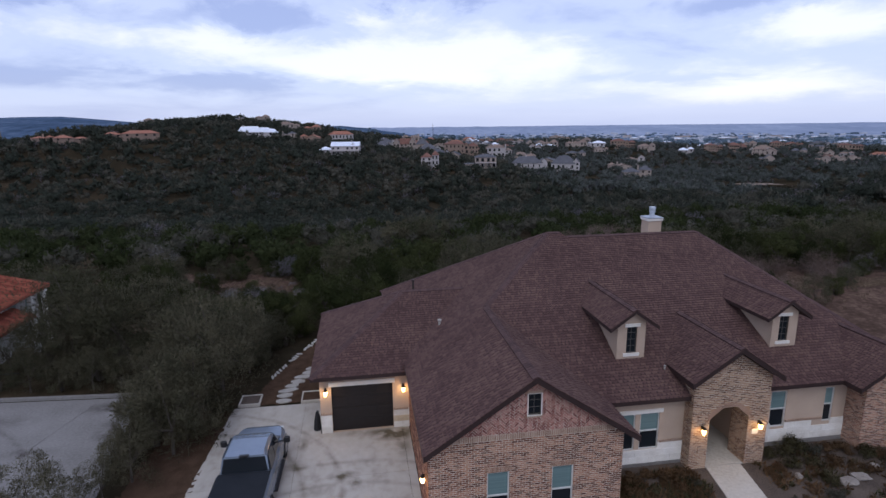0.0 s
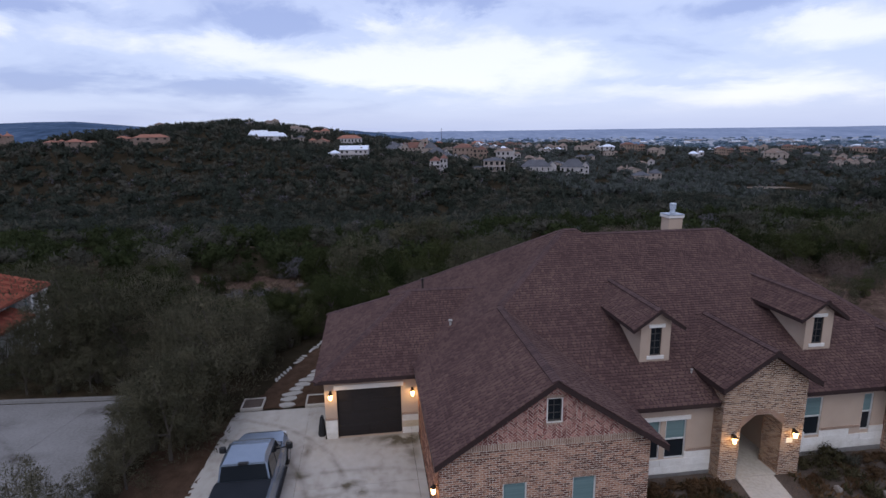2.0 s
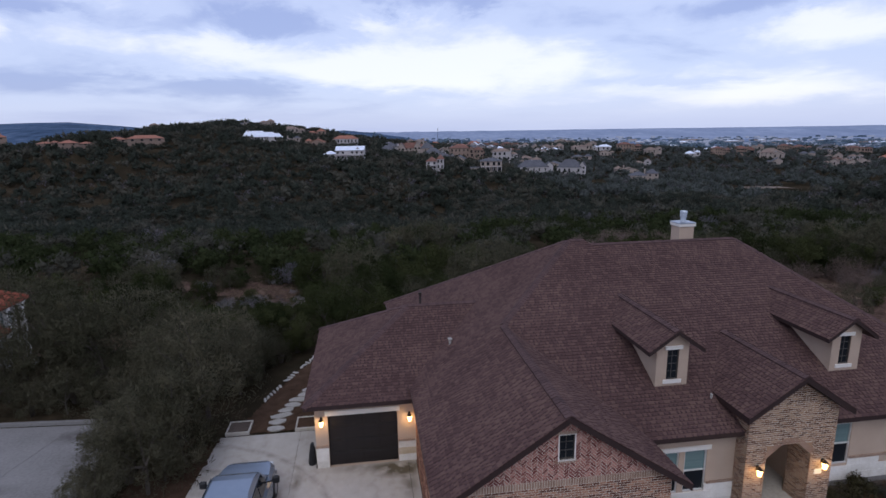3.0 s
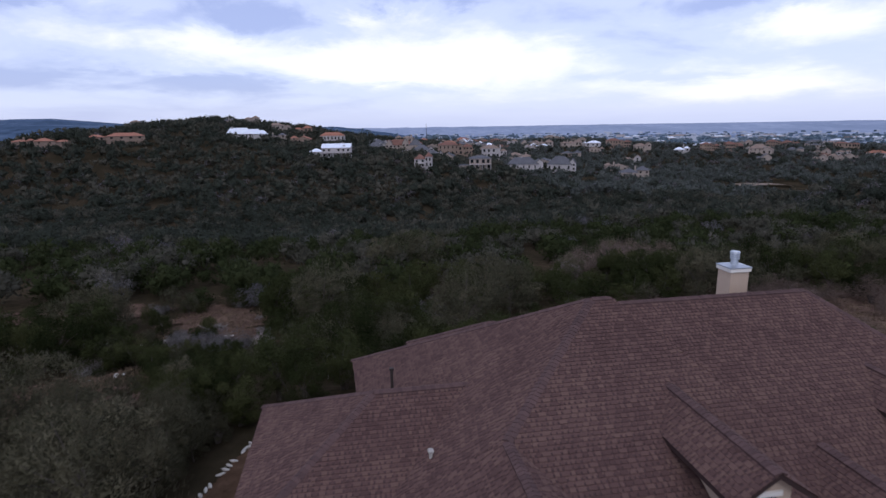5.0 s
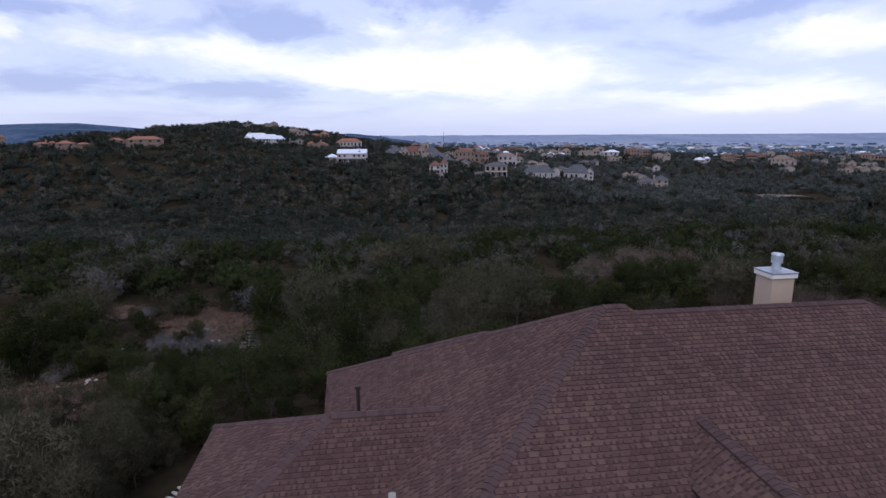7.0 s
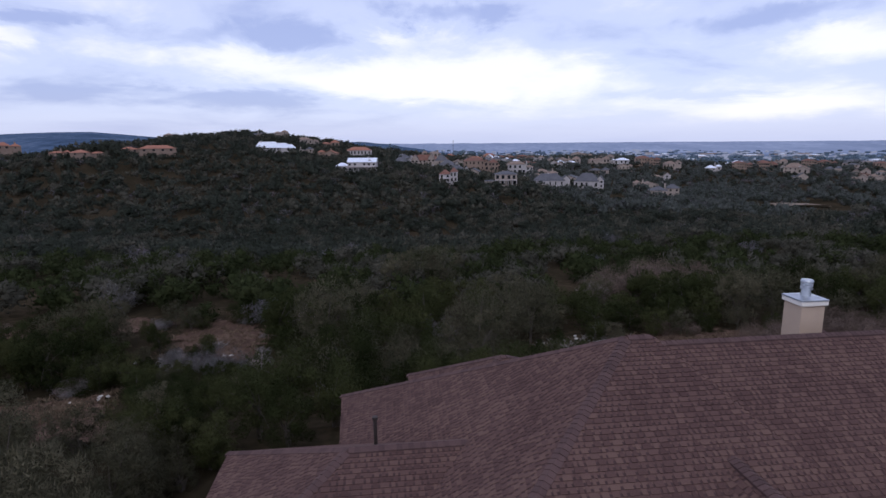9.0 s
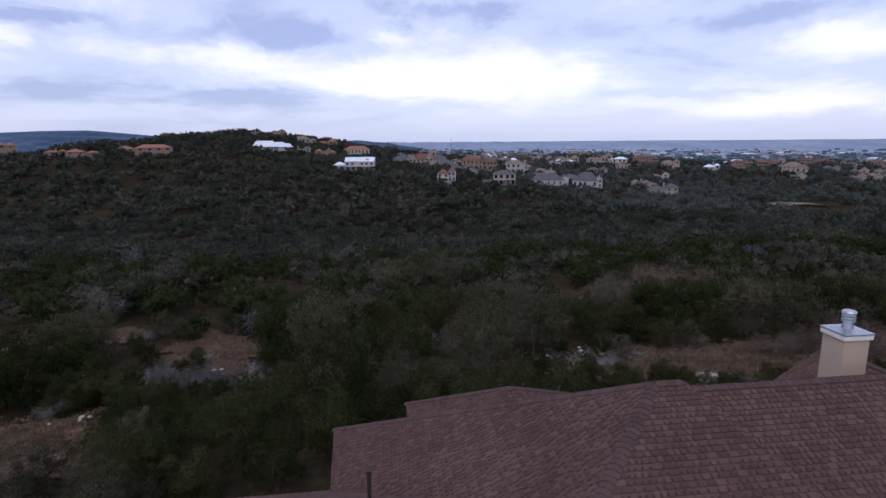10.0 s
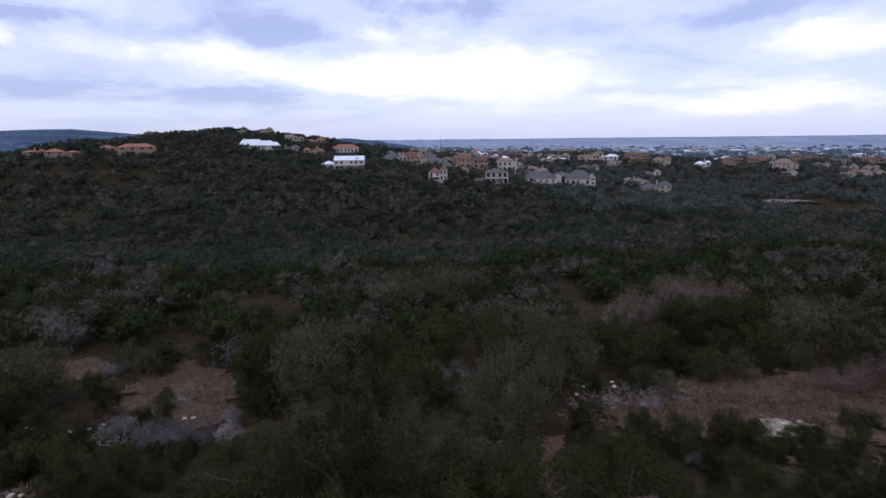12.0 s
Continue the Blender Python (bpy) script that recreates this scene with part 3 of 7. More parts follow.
# ---- walls ----
class Wall:
    """An upright wall: starts at a point, runs along a direction in plan; u is the run along it and z the height. It faces `out`."""

    def __init__(self, start, end, thick, out):
        self.o = Vector((start[0], start[1], 0))
        run = Vector((end[0] - start[0], end[1] - start[1], 0))
        self.length = run.length
        self.u = run.normalized()
        self.out = Vector((out[0], out[1], 0)).normalized()
        self.thick = thick

    def at(self, u, z, proud=0.0):
        return self.o + self.u * u + Vector((0, 0, z)) + self.out * proud

    def body(self, name, outline, holes, mat, parent, proud=0.0, depth=None, label=""):
        """The wall with openings through it. outline: convex (u, z) points; holes: (u0, z0, u1, z1)."""
        outline = ccw(outline)
        us = sorted({q[0] for q in outline} | {h[k] for h in holes for k in (0, 2)})
        zs = sorted({q[1] for q in outline} | {h[k] for h in holes for k in (1, 3)})
        s = Sheet()
        back = self.out * -(depth or self.thick)
        for i in range(len(us) - 1):
            for j in range(len(zs) - 1):
                cu, cz = (us[i] + us[i + 1]) / 2, (zs[j] + zs[j + 1]) / 2
                if any(h[0] < cu < h[2] and h[1] < cz < h[3] for h in holes):
                    continue
                cell = clip([(us[i], zs[j]), (us[i + 1], zs[j]), (us[i + 1], zs[j + 1]), (us[i], zs[j + 1])], outline)
                if cell:
                    s.slab([self.at(*q, proud) for q in cell], back, Vector((0, 0, 0)))
        bm = bmesh.new()
        mesh = mesh_of(name, s.v, s.f, mat)
        bm.from_mesh(mesh)
        bmesh.ops.remove_doubles(bm, verts=bm.verts, dist=0.0005)
        bpy.data.meshes.remove(mesh)
        return part(name, bm, mat, parent, label)

    def bricks(self, outline, holes, mats, parent, rnd, first=None, herring=False, limit=300):
        """Courses of bricks (or herringbone) standing 7 mm proud of the mortar. first: the stretch (u0, z0, u1, z1) whose bricks are single pieces."""
        outline = ccw(outline)
        lo_u, hi_u = min(q[0] for q in outline), max(q[0] for q in outline)
        lo_z, hi_z = min(q[1] for q in outline), max(q[1] for q in outline)
        s, singles = Sheet(), []
        rects = []
        if not herring:
            k = 0
            while lo_z + k * 0.076 < hi_z:
                x = lo_u - (0.105 if k % 2 else 0.0)
                while x < hi_u:
                    rects.append((x, lo_z + k * 0.076, 0.193, 0.058, 0))
                    x += 0.210
                k += 1
        else:
            w, h = 0.205, 0.060
            g = 0.0735
            c, n = 0.7071, int((hi_u - lo_u + hi_z - lo_z) / g) + 8
            for i in range(-n, n):
                for j in range(-n // 2, n // 2):
                    # basket of an L of two bricks, turned by 45 degrees
                    bx, bz = i * g + j * g * 3, i * g - j * g * 3
                    rects.append((bx, bz, w, h, 1))
                    rects.append((bx - 0.0, bz + g, h, w, 1))
        for x, z, w, h, turn in rects:
            q = [(x, z), (x + w, z), (x + w, z + h), (x, z + h)]
            if turn:
                q = [(lo_u + 0.7071 * (a - b), lo_z + 0.7071 * (a + b)) for a, b in q]
            cu, cz = sum(p[0] for p in q) / 4, sum(p[1] for p in q) / 4
            if not (lo_u - 0.2 < cu < hi_u + 0.2 and lo_z - 0.2 < cz < hi_z + 0.2):
                continue
            r = clip(q, outline)
            pieces = [r] if r else []
            for h0, g0, h1, g1 in holes:
                left = []
                for r in pieces:
                    if max(p[0] for p in r) <= h0 or min(p[0] for p in r) >= h1 or max(p[1] for p in r) <= g0 or min(p[1] for p in r) >= g1:
                        left.append(r)
                        continue
                    for box_ in ((-99, -99, h0, 99), (h1, -99, 99, 99), (h0, -99, h1, g0), (h0, g1, h1, 99)):
                        cut = clip(r, [(box_[0], box_[1]), (box_[2], box_[1]), (box_[2], box_[3]), (box_[0], box_[3])])
                        if cut:
                            left.append(cut)
                pieces = left
            for r in pieces:
                lift = 0.003 + rnd.random() * 0.004
                if first and len(singles) < limit and len(r) == 4 and not turn and abs(r[1][0] - r[0][0] - w) < 1e-6 and abs(r[2][1] - r[1][1] - h) < 1e-6 and first[0] < cu < first[2] and first[1] < cz < first[3]:
                    singles.append((r[0], lift))
                else:
                    s.slab([self.at(*p) for p in r], self.out * -0.01, self.out * lift)
        me = mesh_of("bricks", s.v, s.f, mats[0])
        ob = put("bricks", me, parent)
        ob["kind"] = "stuff"
        if singles:
            one = Sheet()
            one.slab([Vector(q) for q in ((0, 0, 0), (0.193, 0, 0), (0.193, 0, 0.058), (0, 0, 0.058))], Vector((0, 0.01, 0)), Vector((0, -0.007, 0)))
            bme = mesh_of("brick", one.v, one.f, mats[1])
            side = Vector((0, 0, 1)).cross(self.u)
            for q, lift in singles:
                m = Matrix((self.u, side, Vector((0, 0, 1)))).transposed().to_4x4()
                put("brick", bme, parent, at=Matrix.Translation(self.at(*q, lift - 0.007)) @ m)

    def window(self, u0, z0, u1, z1, parent, blind=True, grid=None, trim=None, frame_mat=None):
        """A sash window set back in its opening: frame, panes, meeting rail, blind behind the glass, sill."""
        inn = -0.09
        fm = frame_mat or M_WHITE
        bw = 0.034 if grid is None else 0.024

        def bar(name, a0, b0, a1, b1, p0, p1, mat):
            bm = bmesh.new()
            prism(bm, [self.at(a0, b0, p0), self.at(a1, b0, p0), self.at(a1, b1, p0), self.at(a0, b1, p0)], self.out * (p1 - p0))
            return part(name, bm, mat, win)

        bm = bmesh.new()
        win = None
        for a0, b0, a1, b1 in ((u0, z0, u0 + bw, z1), (u1 - bw, z0, u1, z1), (u0 + bw, z0, u1 - bw, z0 + bw), (u0 + bw, z1 - bw, u1 - bw, z1)):
            prism(bm, [self.at(a0, b0, inn), self.at(a1, b0, inn), self.at(a1, b1, inn), self.at(a0, b1, inn)], self.out * 0.06)
        win = part("window", bm, fm, parent)
        mid = (z0 + z1) / 2
        if grid is None:
            bar("meeting_rail", u0 + bw, mid - 0.025, u1 - bw, mid + 0.025, inn, inn + 0.05, fm)
            bar("pane", u0 + bw, z0 + bw, u1 - bw, mid - 0.025, inn - 0.03, inn + 0.0, M_GLASS)
            bar("pane", u0 + bw, mid + 0.025, u1 - bw, z1 - bw, inn - 0.03, inn + 0.01, M_BLIND if blind else M_GLASS)
        else:
            cols, rows = grid
            bar("pane", u0 + bw, z0 + bw, u1 - bw, z1 - bw, inn - 0.03, inn, M_GLASS)
            for i in range(1, cols):
                c = u0 + (u1 - u0) * i / cols
                bar("muntin", c - 0.008, z0 + bw, c + 0.008, z1 - bw, inn, inn + 0.022, fm)
            for i in range(1, rows):
                c = z0 + (z1 - z0) * i / rows
                bar("muntin", u0 + bw, c - 0.008, u1 - bw, c + 0.008, inn, inn + 0.020, fm)
        if trim:
            bar("head_trim", u0 - 0.13, z1, u1 + 0.13, z1 + 0.15, 0.0, 0.04, trim)
            bar("sill", u0 - 0.10, z0 - 0.10, u1 + 0.10, z0, 0.0, 0.06, trim)
        return win


def wall_lamp(at, out, scale=1.0):
    """A lit bronze lantern on a wall: plate, arm, cap and glowing glass."""
    lamp = thing("wall_lantern", "lit bronze wall lantern with warm glass", "wall lamp", group="wall lanterns")
    o, d = Vector(at), Vector((out[0], out[1], 0)).normalized()
    side = Vector((0, 0, 1)).cross(d)
    bm = bmesh.new()
    p = o + Vector((0, 0, 0.10))
    prism(bm, [p - side * 0.05 - Vector((0, 0, 0.09)), p + side * 0.05 - Vector((0, 0, 0.09)), p + side * 0.05 + Vector((0, 0, 0.09)), p - side * 0.05 + Vector((0, 0, 0.09))], d * 0.02)
    part("back_plate", bm, M_LAMP_METAL, lamp)
    bm = bmesh.new()
    tube(bm, o + Vector((0, 0, 0.14)), o + d * 0.15 + Vector((0, 0, 0.20)), 0.012, 0.012, 6)
    part("arm", bm, M_LAMP_METAL, lamp)
    bm = bmesh.new()
    c = o + d * 0.15
    tube(bm, c + Vector((0, 0, 0.09)), c + Vector((0, 0, 0.20)), 0.105, 0.02, 8)
    part("cap", bm, M_LAMP_METAL, lamp)
    bm = bmesh.new()
    tube(bm, c + Vector((0, 0, -0.13)), c + Vector((0, 0, 0.09)), 0.055, 0.092, 8)
    part("glass", bm, M_BULB, lamp, "glowing warm glass")
    light = bpy.data.lights.new("lantern_light", "POINT")
    light.energy, light.color, light.shadow_soft_size = 9.0, (1.0, 0.60, 0.25), 0.06
    lo = new("lantern_light", light)
    lo.location = c + d * 0.16 + Vector((0, 0, -0.05))
    return lamp


# ---- the house ----
house = thing("house", "single-storey brick and stucco house with a brown shingle roof", "house")
LE, FE, PZ = 2.80, -5.05, 7.95          # left eave (x), front eave (y), peak height
EZ = 3.10                               # front eave height
PK, PK2 = (11.35, 4.40, PZ), (12.07, 4.40, PZ)
cFR, cBL = (17.5, FE, EZ), (LE, 12.75, 2.72)
H1 = (7.02, -0.14, 5.62)           # where the hip meets the ridge of the front wing
main_faces = [[(7.02, FE, EZ), cFR, PK2, PK, H1], [(LE, 12.75, 2.72), (3.29, 0.95, 3.15), PK], [(3.29, 0.95, 3.15), H1, PK], [(18.6, 11.75, 2.85), (LE, 12.75, 2.72), PK, PK2], [cFR, (18.6, 11.75, 2.85), PK2]]
shingle_roof(house, main_faces, 1, caps=[(H1, PK), (cBL, PK), (PK, PK2)], window=(5.2, 7.6, 2.5, 7.0))
# the right-hand part, a little lower and set back
R1, R2 = (11.0, 4.6, 7.66), (20.05, 4.6, 7.66)
dFL, dFR, dBL, dBR = (10.0, -4.62, 2.95), (25.7, -4.62, 2.95), (10.0, 11.9, 2.95), (25.7, 11.9, 2.95)
shingle_roof(house, [[dFL, dFR, R2, R1], [dFR, dBR, R2], [dBR, dBL, R1, R2]], 2, caps=[(R1, R2), (R2, dFR), (R2, dBR)])
# garage
gA, gB = (3.60, 4.20, 5.24), (7.5, 4.20, 5.24)
g1, g2, g3, g4 = (-0.86, -0.47, 2.89), (7.5, -0.47, 2.89), (7.5, 8.80, 2.71), (-0.86, 8.80, 2.71)
shingle_roof(house, [[g1, g2, gB, gA], [g4, g1, gA], [g3, g4, gA, gB]], 3, caps=[(g1, gA), (g4, gA), (gA, (6.9, 4.2, 5.24))])
# front wing with its gable
WX, WZ, WY = 7.02, 5.62, -7.45
w1, w2, w3 = (3.29, WY, 3.15), (WX, WY, WZ), (10.75, WY, 3.15)
b1, b2, b3 = (3.29, 0.95, 3.15), (WX, -0.14, WZ), (10.75, 1.2, 3.15)
shingle_roof(house, [[b1, w1, w2, b2], [w3, b3, b2, w2]], 4, caps=[(w2, (WX, -0.2, WZ))], thick=0.20)
# back wing
k1, k2, k3, k4 = (5.72, 14.75, 2.62), (5.72, 7.6, 2.62), (13.05, 7.6, 2.62), (13.05, 14.75, 2.62)
kA, kB = (9.30, 11.2, 4.78), (9.50, 11.2, 4.78)
shingle_roof(house, [[k2, k3, kB, kA], [k1, k2, kA], [k4, k1, kA, kB], [k3, k4, kB]], 5, caps=[(k1, kA), (kA, kB), (k2, kA), (kB, k4)])
# gabled wing at the back
j1, j2, j3 = (21.9, 7.6, 2.95), (24.6, 7.6, 4.70), (27.3, 7.6, 2.95)
l1, l2, l3 = (21.9, 13.75, 2.95), (24.6, 13.75, 4.70), (27.3, 13.75, 2.95)
shingle_roof(house, [[l1, j1, j2, l2], [j3, l3, l2, j2]], 8, caps=[(j2, l2)], thick=0.20)
# porch
PX, PF = 15.80, -5.55
p1, p2, p3 = (13.85, PF, 3.86), (PX, PF, 5.17), (17.75, PF, 3.86)
q1, q2, q3 = (13.85, -1.0, 3.86), (PX, -1.0, 5.17), (17.75, -1.0, 3.86)
shingle_roof(house, [[q1, p1, p2, q2], [p3, q3, q2, p2]], 6, caps=[(p2, (PX, -1.1, 5.17))], thick=0.20)
# gabled wing at the far end
e1, e2, e3 = (21.35, -5.45, 2.97), (23.5, -5.45, 4.37), (25.65, -5.45, 2.97)
f1, f2, f3 = (21.35, -1.6, 2.97), (23.5, -1.6, 4.37), (25.65, -1.6, 2.97)
shingle_roof(house, [[f1, e1, e2, f2], [e3, f3, f2, e2]], 7, caps=[(e2, f2)], thick=0.20)


def dormer(x, seed, y0, zb, tip, ridge, wx):
    """A small gabled dormer: cheeks, front with a window, its own roof."""
    half = 0.61
    w = Wall((x - half, y0), (x + half, y0), 0.12, (0, -1))
    rx = 1.05
    pitch = (ridge - tip) / rx
    top = ridge - pitch * half - 0.14
    hole = (wx - x + half - 0.225, zb + 0.27, wx - x + half + 0.225, zb + 1.42)
    d = w.body("dormer", [(0, zb - 0.1), (2 * half, zb - 0.1), (2 * half, top), (half, ridge - 0.14), (0, top)], [hole], M_STUCCO, house)
    for sx in (x - half, x + half - 0.12):
        bm = bmesh.new()
        prism(bm, [(sx, y0 + 0.12, zb - 0.1), (sx, y0 + 0.12, top), (sx, y0 + 2.9, top), (sx, y0 + 2.9, top - 0.1)], (0.12, 0, 0))
        part("cheek", bm, M_STUCCO, d)
    yf, yb = y0 - 0.30, y0 + 4.6
    a1, a2, a3 = (x - rx, yf, tip), (x, yf, ridge), (x + rx, yf, tip)
    c1, c2, c3 = (x - rx, yb, tip), (x, yb, ridge), (x + rx, yb, tip)
    shingle_roof(house, [[c1, a1, a2, c2], [a3, c3, c2, a2]], seed, caps=[(a2, c2)], thick=0.14)
    w.window(*hole, house, blind=False, grid=(2, 4), frame_mat=M_BRONZE)
    for z0, z1, ex in ((hole[1] - 0.13, hole[1], 0.12), (hole[3], hole[3] + 0.13, 0.10)):
        bm = bmesh.new()
        prism(bm, [w.at(hole[0] - ex, z0), w.at(hole[2] + ex, z0), w.at(hole[2] + ex, z1), w.at(hole[0] - ex, z1)], w.out * 0.05)
        part("window_trim", bm, M_TRIM, d, "cream painted trim")


dormer(12.43, 11, -3.22, 4.02, 5.48, 6.22, 12.45)
dormer(19.80, 12, -2.82, 3.88, 5.30, 6.05, 19.76)

RND = random.Random(5)
# front gable wall of the wing: tan brick below, red herringbone above a soldier band
GY = -7.10
wg = Wall((3.47, GY), (10.30, GY), 0.25, (0, -1))
gl = wg.length
gw = (2.00, 0.28, 2.77, 2.12)           # lower windows (u0, z0, u1, z1)
gw2 = (4.28, 0.28, 5.05, 2.12)
ga = (3.36, 4.13, 3.84, 4.90)           # attic window
slope = (WZ - 3.15) / 3.73
uc = WX - 3.47
peak = WZ - 0.24
side_l = peak - slope * uc
side_r = peak - slope * (gl - uc)
face = [(0, -0.25), (gl, -0.25), (gl, side_r), (uc, peak), (0, side_l)]
gable_wall = wg.body("gable_wall", face, [gw, gw2, ga], M_MORTAR, house, label="tan brick gable wall with red herringbone top")
BAND = 3.32
lower = [(0, -0.25), (gl, -0.25), (gl, side_r), (gl - (BAND - side_r) / slope, BAND), ((BAND - side_l) / slope, BAND), (0, side_l)]
wg.bricks(lower, [gw, gw2], (M_BRICK, M_BRICK_PIECE), gable_wall, RND, first=(1.0, 2.30, 6.0, 3.3))
upper = [((BAND + 0.21 - side_l) / slope, BAND + 0.21), (gl - (BAND + 0.21 - side_r) / slope, BAND + 0.21), (uc, peak)]
wg.bricks(upper, [(ga[0] - 0.01, ga[1] - 0.10, ga[2] + 0.01, ga[3] + 0.10)], (M_RED_BRICK, M_RED_BRICK_PIECE), gable_wall, RND, herring=True)
# soldier band, and soldier rows round the openings
def soldier_row(u0, u1, z0, z1, step=0.076):
    u = u0
    while u < u1 - 0.03:
        row = Sheet()
        row.slab([wg.at(*q) for q in ((u, z0), (u + step - 0.019, z0), (u + step - 0.019, z1), (u, z1))], wg.out * -0.01, wg.out * 0.012)
        put("soldier_brick", mesh_of("soldier_brick", row.v, row.f, M_SOLDIER), gable_wall)
        u += step


soldier_row((BAND - side_l) / slope + 0.2, gl - (BAND - side_r) / slope - 0.2, BAND + 0.006, BAND + 0.2)
soldier_row(ga[0] - 0.10, ga[2] + 0.10, ga[1] - 0.10, ga[1], 0.06)
soldier_row(ga[0] - 0.10, ga[2] + 0.10, ga[3], ga[3] + 0.10, 0.06)
for hole in (gw, gw2):
    soldier_row(hole[0] - 0.05, hole[2] + 0.05, hole[3], hole[3] + 0.19, 0.07)
for hole in (gw, gw2):
    wg.window(*hole, house)
wg.window(*ga, house, blind=False, grid=(2, 3), frame_mat=M_BRONZE)
for u0, z0, u1, z1 in ((ga[0] - 0.015, ga[1], ga[0] + 0.02, ga[3]), (ga[2] - 0.02, ga[1], ga[2] + 0.015, ga[3]), (ga[0] - 0.015, ga[1] - 0.03, ga[2] + 0.015, ga[1]), (ga[0] - 0.015, ga[3], ga[2] + 0.015, ga[3] + 0.02)):
    bm = bmesh.new()
    prism(bm, [wg.at(u0, z0), wg.at(u1, z0), wg.at(u1, z1), wg.at(u0, z1)], wg.out * 0.02)
    part("window_trim", bm, M_TRIM, gable_wall, "cream painted trim")
# side walls of the wing
ws = Wall((3.47, 0.0), (3.47, GY + 0.25), 0.25, (-1, 0))
wing_side = ws.body("side_wall", [(0, -0.25), (ws.length, -0.25), (ws.length, 3.0), (0, 3.0)], [], M_MORTAR, house)
ws = Wall((3.47, 0.0), (3.47, GY), 0.25, (-1, 0))
ws.bricks([(0, -0.25), (ws.length, -0.25), (ws.length, 3.0), (0, 3.0)], [], (M_BRICK, M_BRICK_PIECE), wing_side, RND)
wr = Wall((10.30, GY + 0.25), (10.30, -4.65), 0.25, (1, 0))
wing_r = wr.body("side_wall", [(0, -0.25), (wr.length, -0.25), (wr.length, 3.0), (0, 3.0)], [], M_MORTAR, house)
wr = Wall((10.30, GY), (10.30, -4.65), 0.25, (1, 0))
wr.bricks([(0, -0.25), (wr.length, -0.25), (wr.length, 3.0), (0, 3.0)], [], (M_BRICK, M_BRICK_PIECE), wing_r, RND)


def limestone(wall, u0, u1, z0, z1, parent, holes=(), rust=0):
    """Blocks of pale limestone, of uneven length, on the foot of a wall, under a brick ledge."""
    rows = 3
    h = (z1 - z0) / rows
    done = 0
    for r in range(rows):
        u = u0
        while u < u1 - 0.02:
            w = min(RND.uniform(0.34, 1.05), u1 - u)
            if u1 - u - w < 0.12:
                w = u1 - u
            c = (u + w / 2, z0 + (r + 0.5) * h)
            if not any(q[0] < c[0] < q[2] and q[1] < c[1] < q[3] for q in holes):
                bm = bmesh.new()
                g = 0.003
                p = 0.03 + RND.random() * 0.012
                prism(bm, [wall.at(u + g, z0 + r * h + g, -0.005), wall.at(u + w - g, z0 + r * h + g, -0.005), wall.at(u + w - g, z0 + (r + 1) * h - g, -0.005), wall.at(u + g, z0 + (r + 1) * h - g, -0.005)], wall.out * p)
                red = rust and r == 1 and done < rust and u > u0 + 0.01
                done += bool(red)
                part("stone", bm, M_LIME_RED if red else M_LIME_TAN if RND.random() < 0.10 else M_LIME, parent)
            u += w


def ledge(wall, u0, u1, z, parent):
    s = Sheet()
    u = u0
    while u < u1 - 0.03:
        s.slab([wall.at(*q) for q in ((u, z), (u + 0.058, z), (u + 0.058, z + 0.09), (u, z + 0.09))], wall.out * -0.01, wall.out * 0.05)
        u += 0.076
    put("brick_ledge", mesh_of("brick_ledge", s.v, s.f, M_SOLDIER), parent)
    bm = bmesh.new()
    prism(bm, [wall.at(u0, z + 0.005), wall.at(u1, z + 0.005), wall.at(u1, z + 0.085), wall.at(u0, z + 0.085)], wall.out * 0.042)
    part("ledge_mortar", bm, M_MORTAR, parent)


# garage front
wf = Wall((-0.50, 0.0), (3.47, 0.0), 0.25, (0, -1))
gh = (0.50, -0.02, 3.24, 2.24)
gar_front = wf.body("garage_wall", [(0, -0.2), (wf.length, -0.2), (wf.length, 2.85), (0, 2.85)], [gh], M_STUCCO, house)
limestone(wf, 0.0, 0.49, 0.0, 0.88, gar_front)
limestone(wf, 3.26, wf.length, 0.0, 0.88, gar_front, rust=2)
ledge(wf, 0.0, 0.49, 0.88, gar_front)
ledge(wf, 3.26, wf.length, 0.88, gar_front)
bm = bmesh.new()
prism(bm, [wf.at(0.40, 2.24, 0.0), wf.at(3.34, 2.24, 0.0), wf.at(3.34, 2.44, 0.0), wf.at(0.40, 2.44, 0.0)], wf.out * 0.035)
part("door_header", bm, M_TRIM, gar_front, "cream painted board")
bm = bmesh.new()
for k in range(4):
    z = k * 0.56
    box(bm, 0.0, 0.13, z + 0.004, 2.74, 0.18, z + 0.552, bevel=0.006)
    for c in range(4):
        box(bm, 0.06 + c * 0.67, 0.118, z + 0.07, 0.66 + c * 0.67, 0.132, z + 0.49, bevel=0.01)
garage_door = part("garage_door", bm, M_DOOR, house, "closed dark brown panelled garage door")
wl2 = Wall((-0.50, 8.4), (-0.50, 0.25), 0.25, (-1, 0))
wl2.body("garage_side_wall", [(0, -1.2), (wl2.length, -1.2), (wl2.length, 2.8), (0, 2.8)], [], M_STUCCO, house)
wb = Wall((3.4, 8.4), (-0.25, 8.4), 0.25, (0, 1))
wb.body("garage_back_wall", [(0, -1.2), (wb.length, -1.2), (wb.length, 2.8), (0, 2.8)], [], M_STUCCO, house)
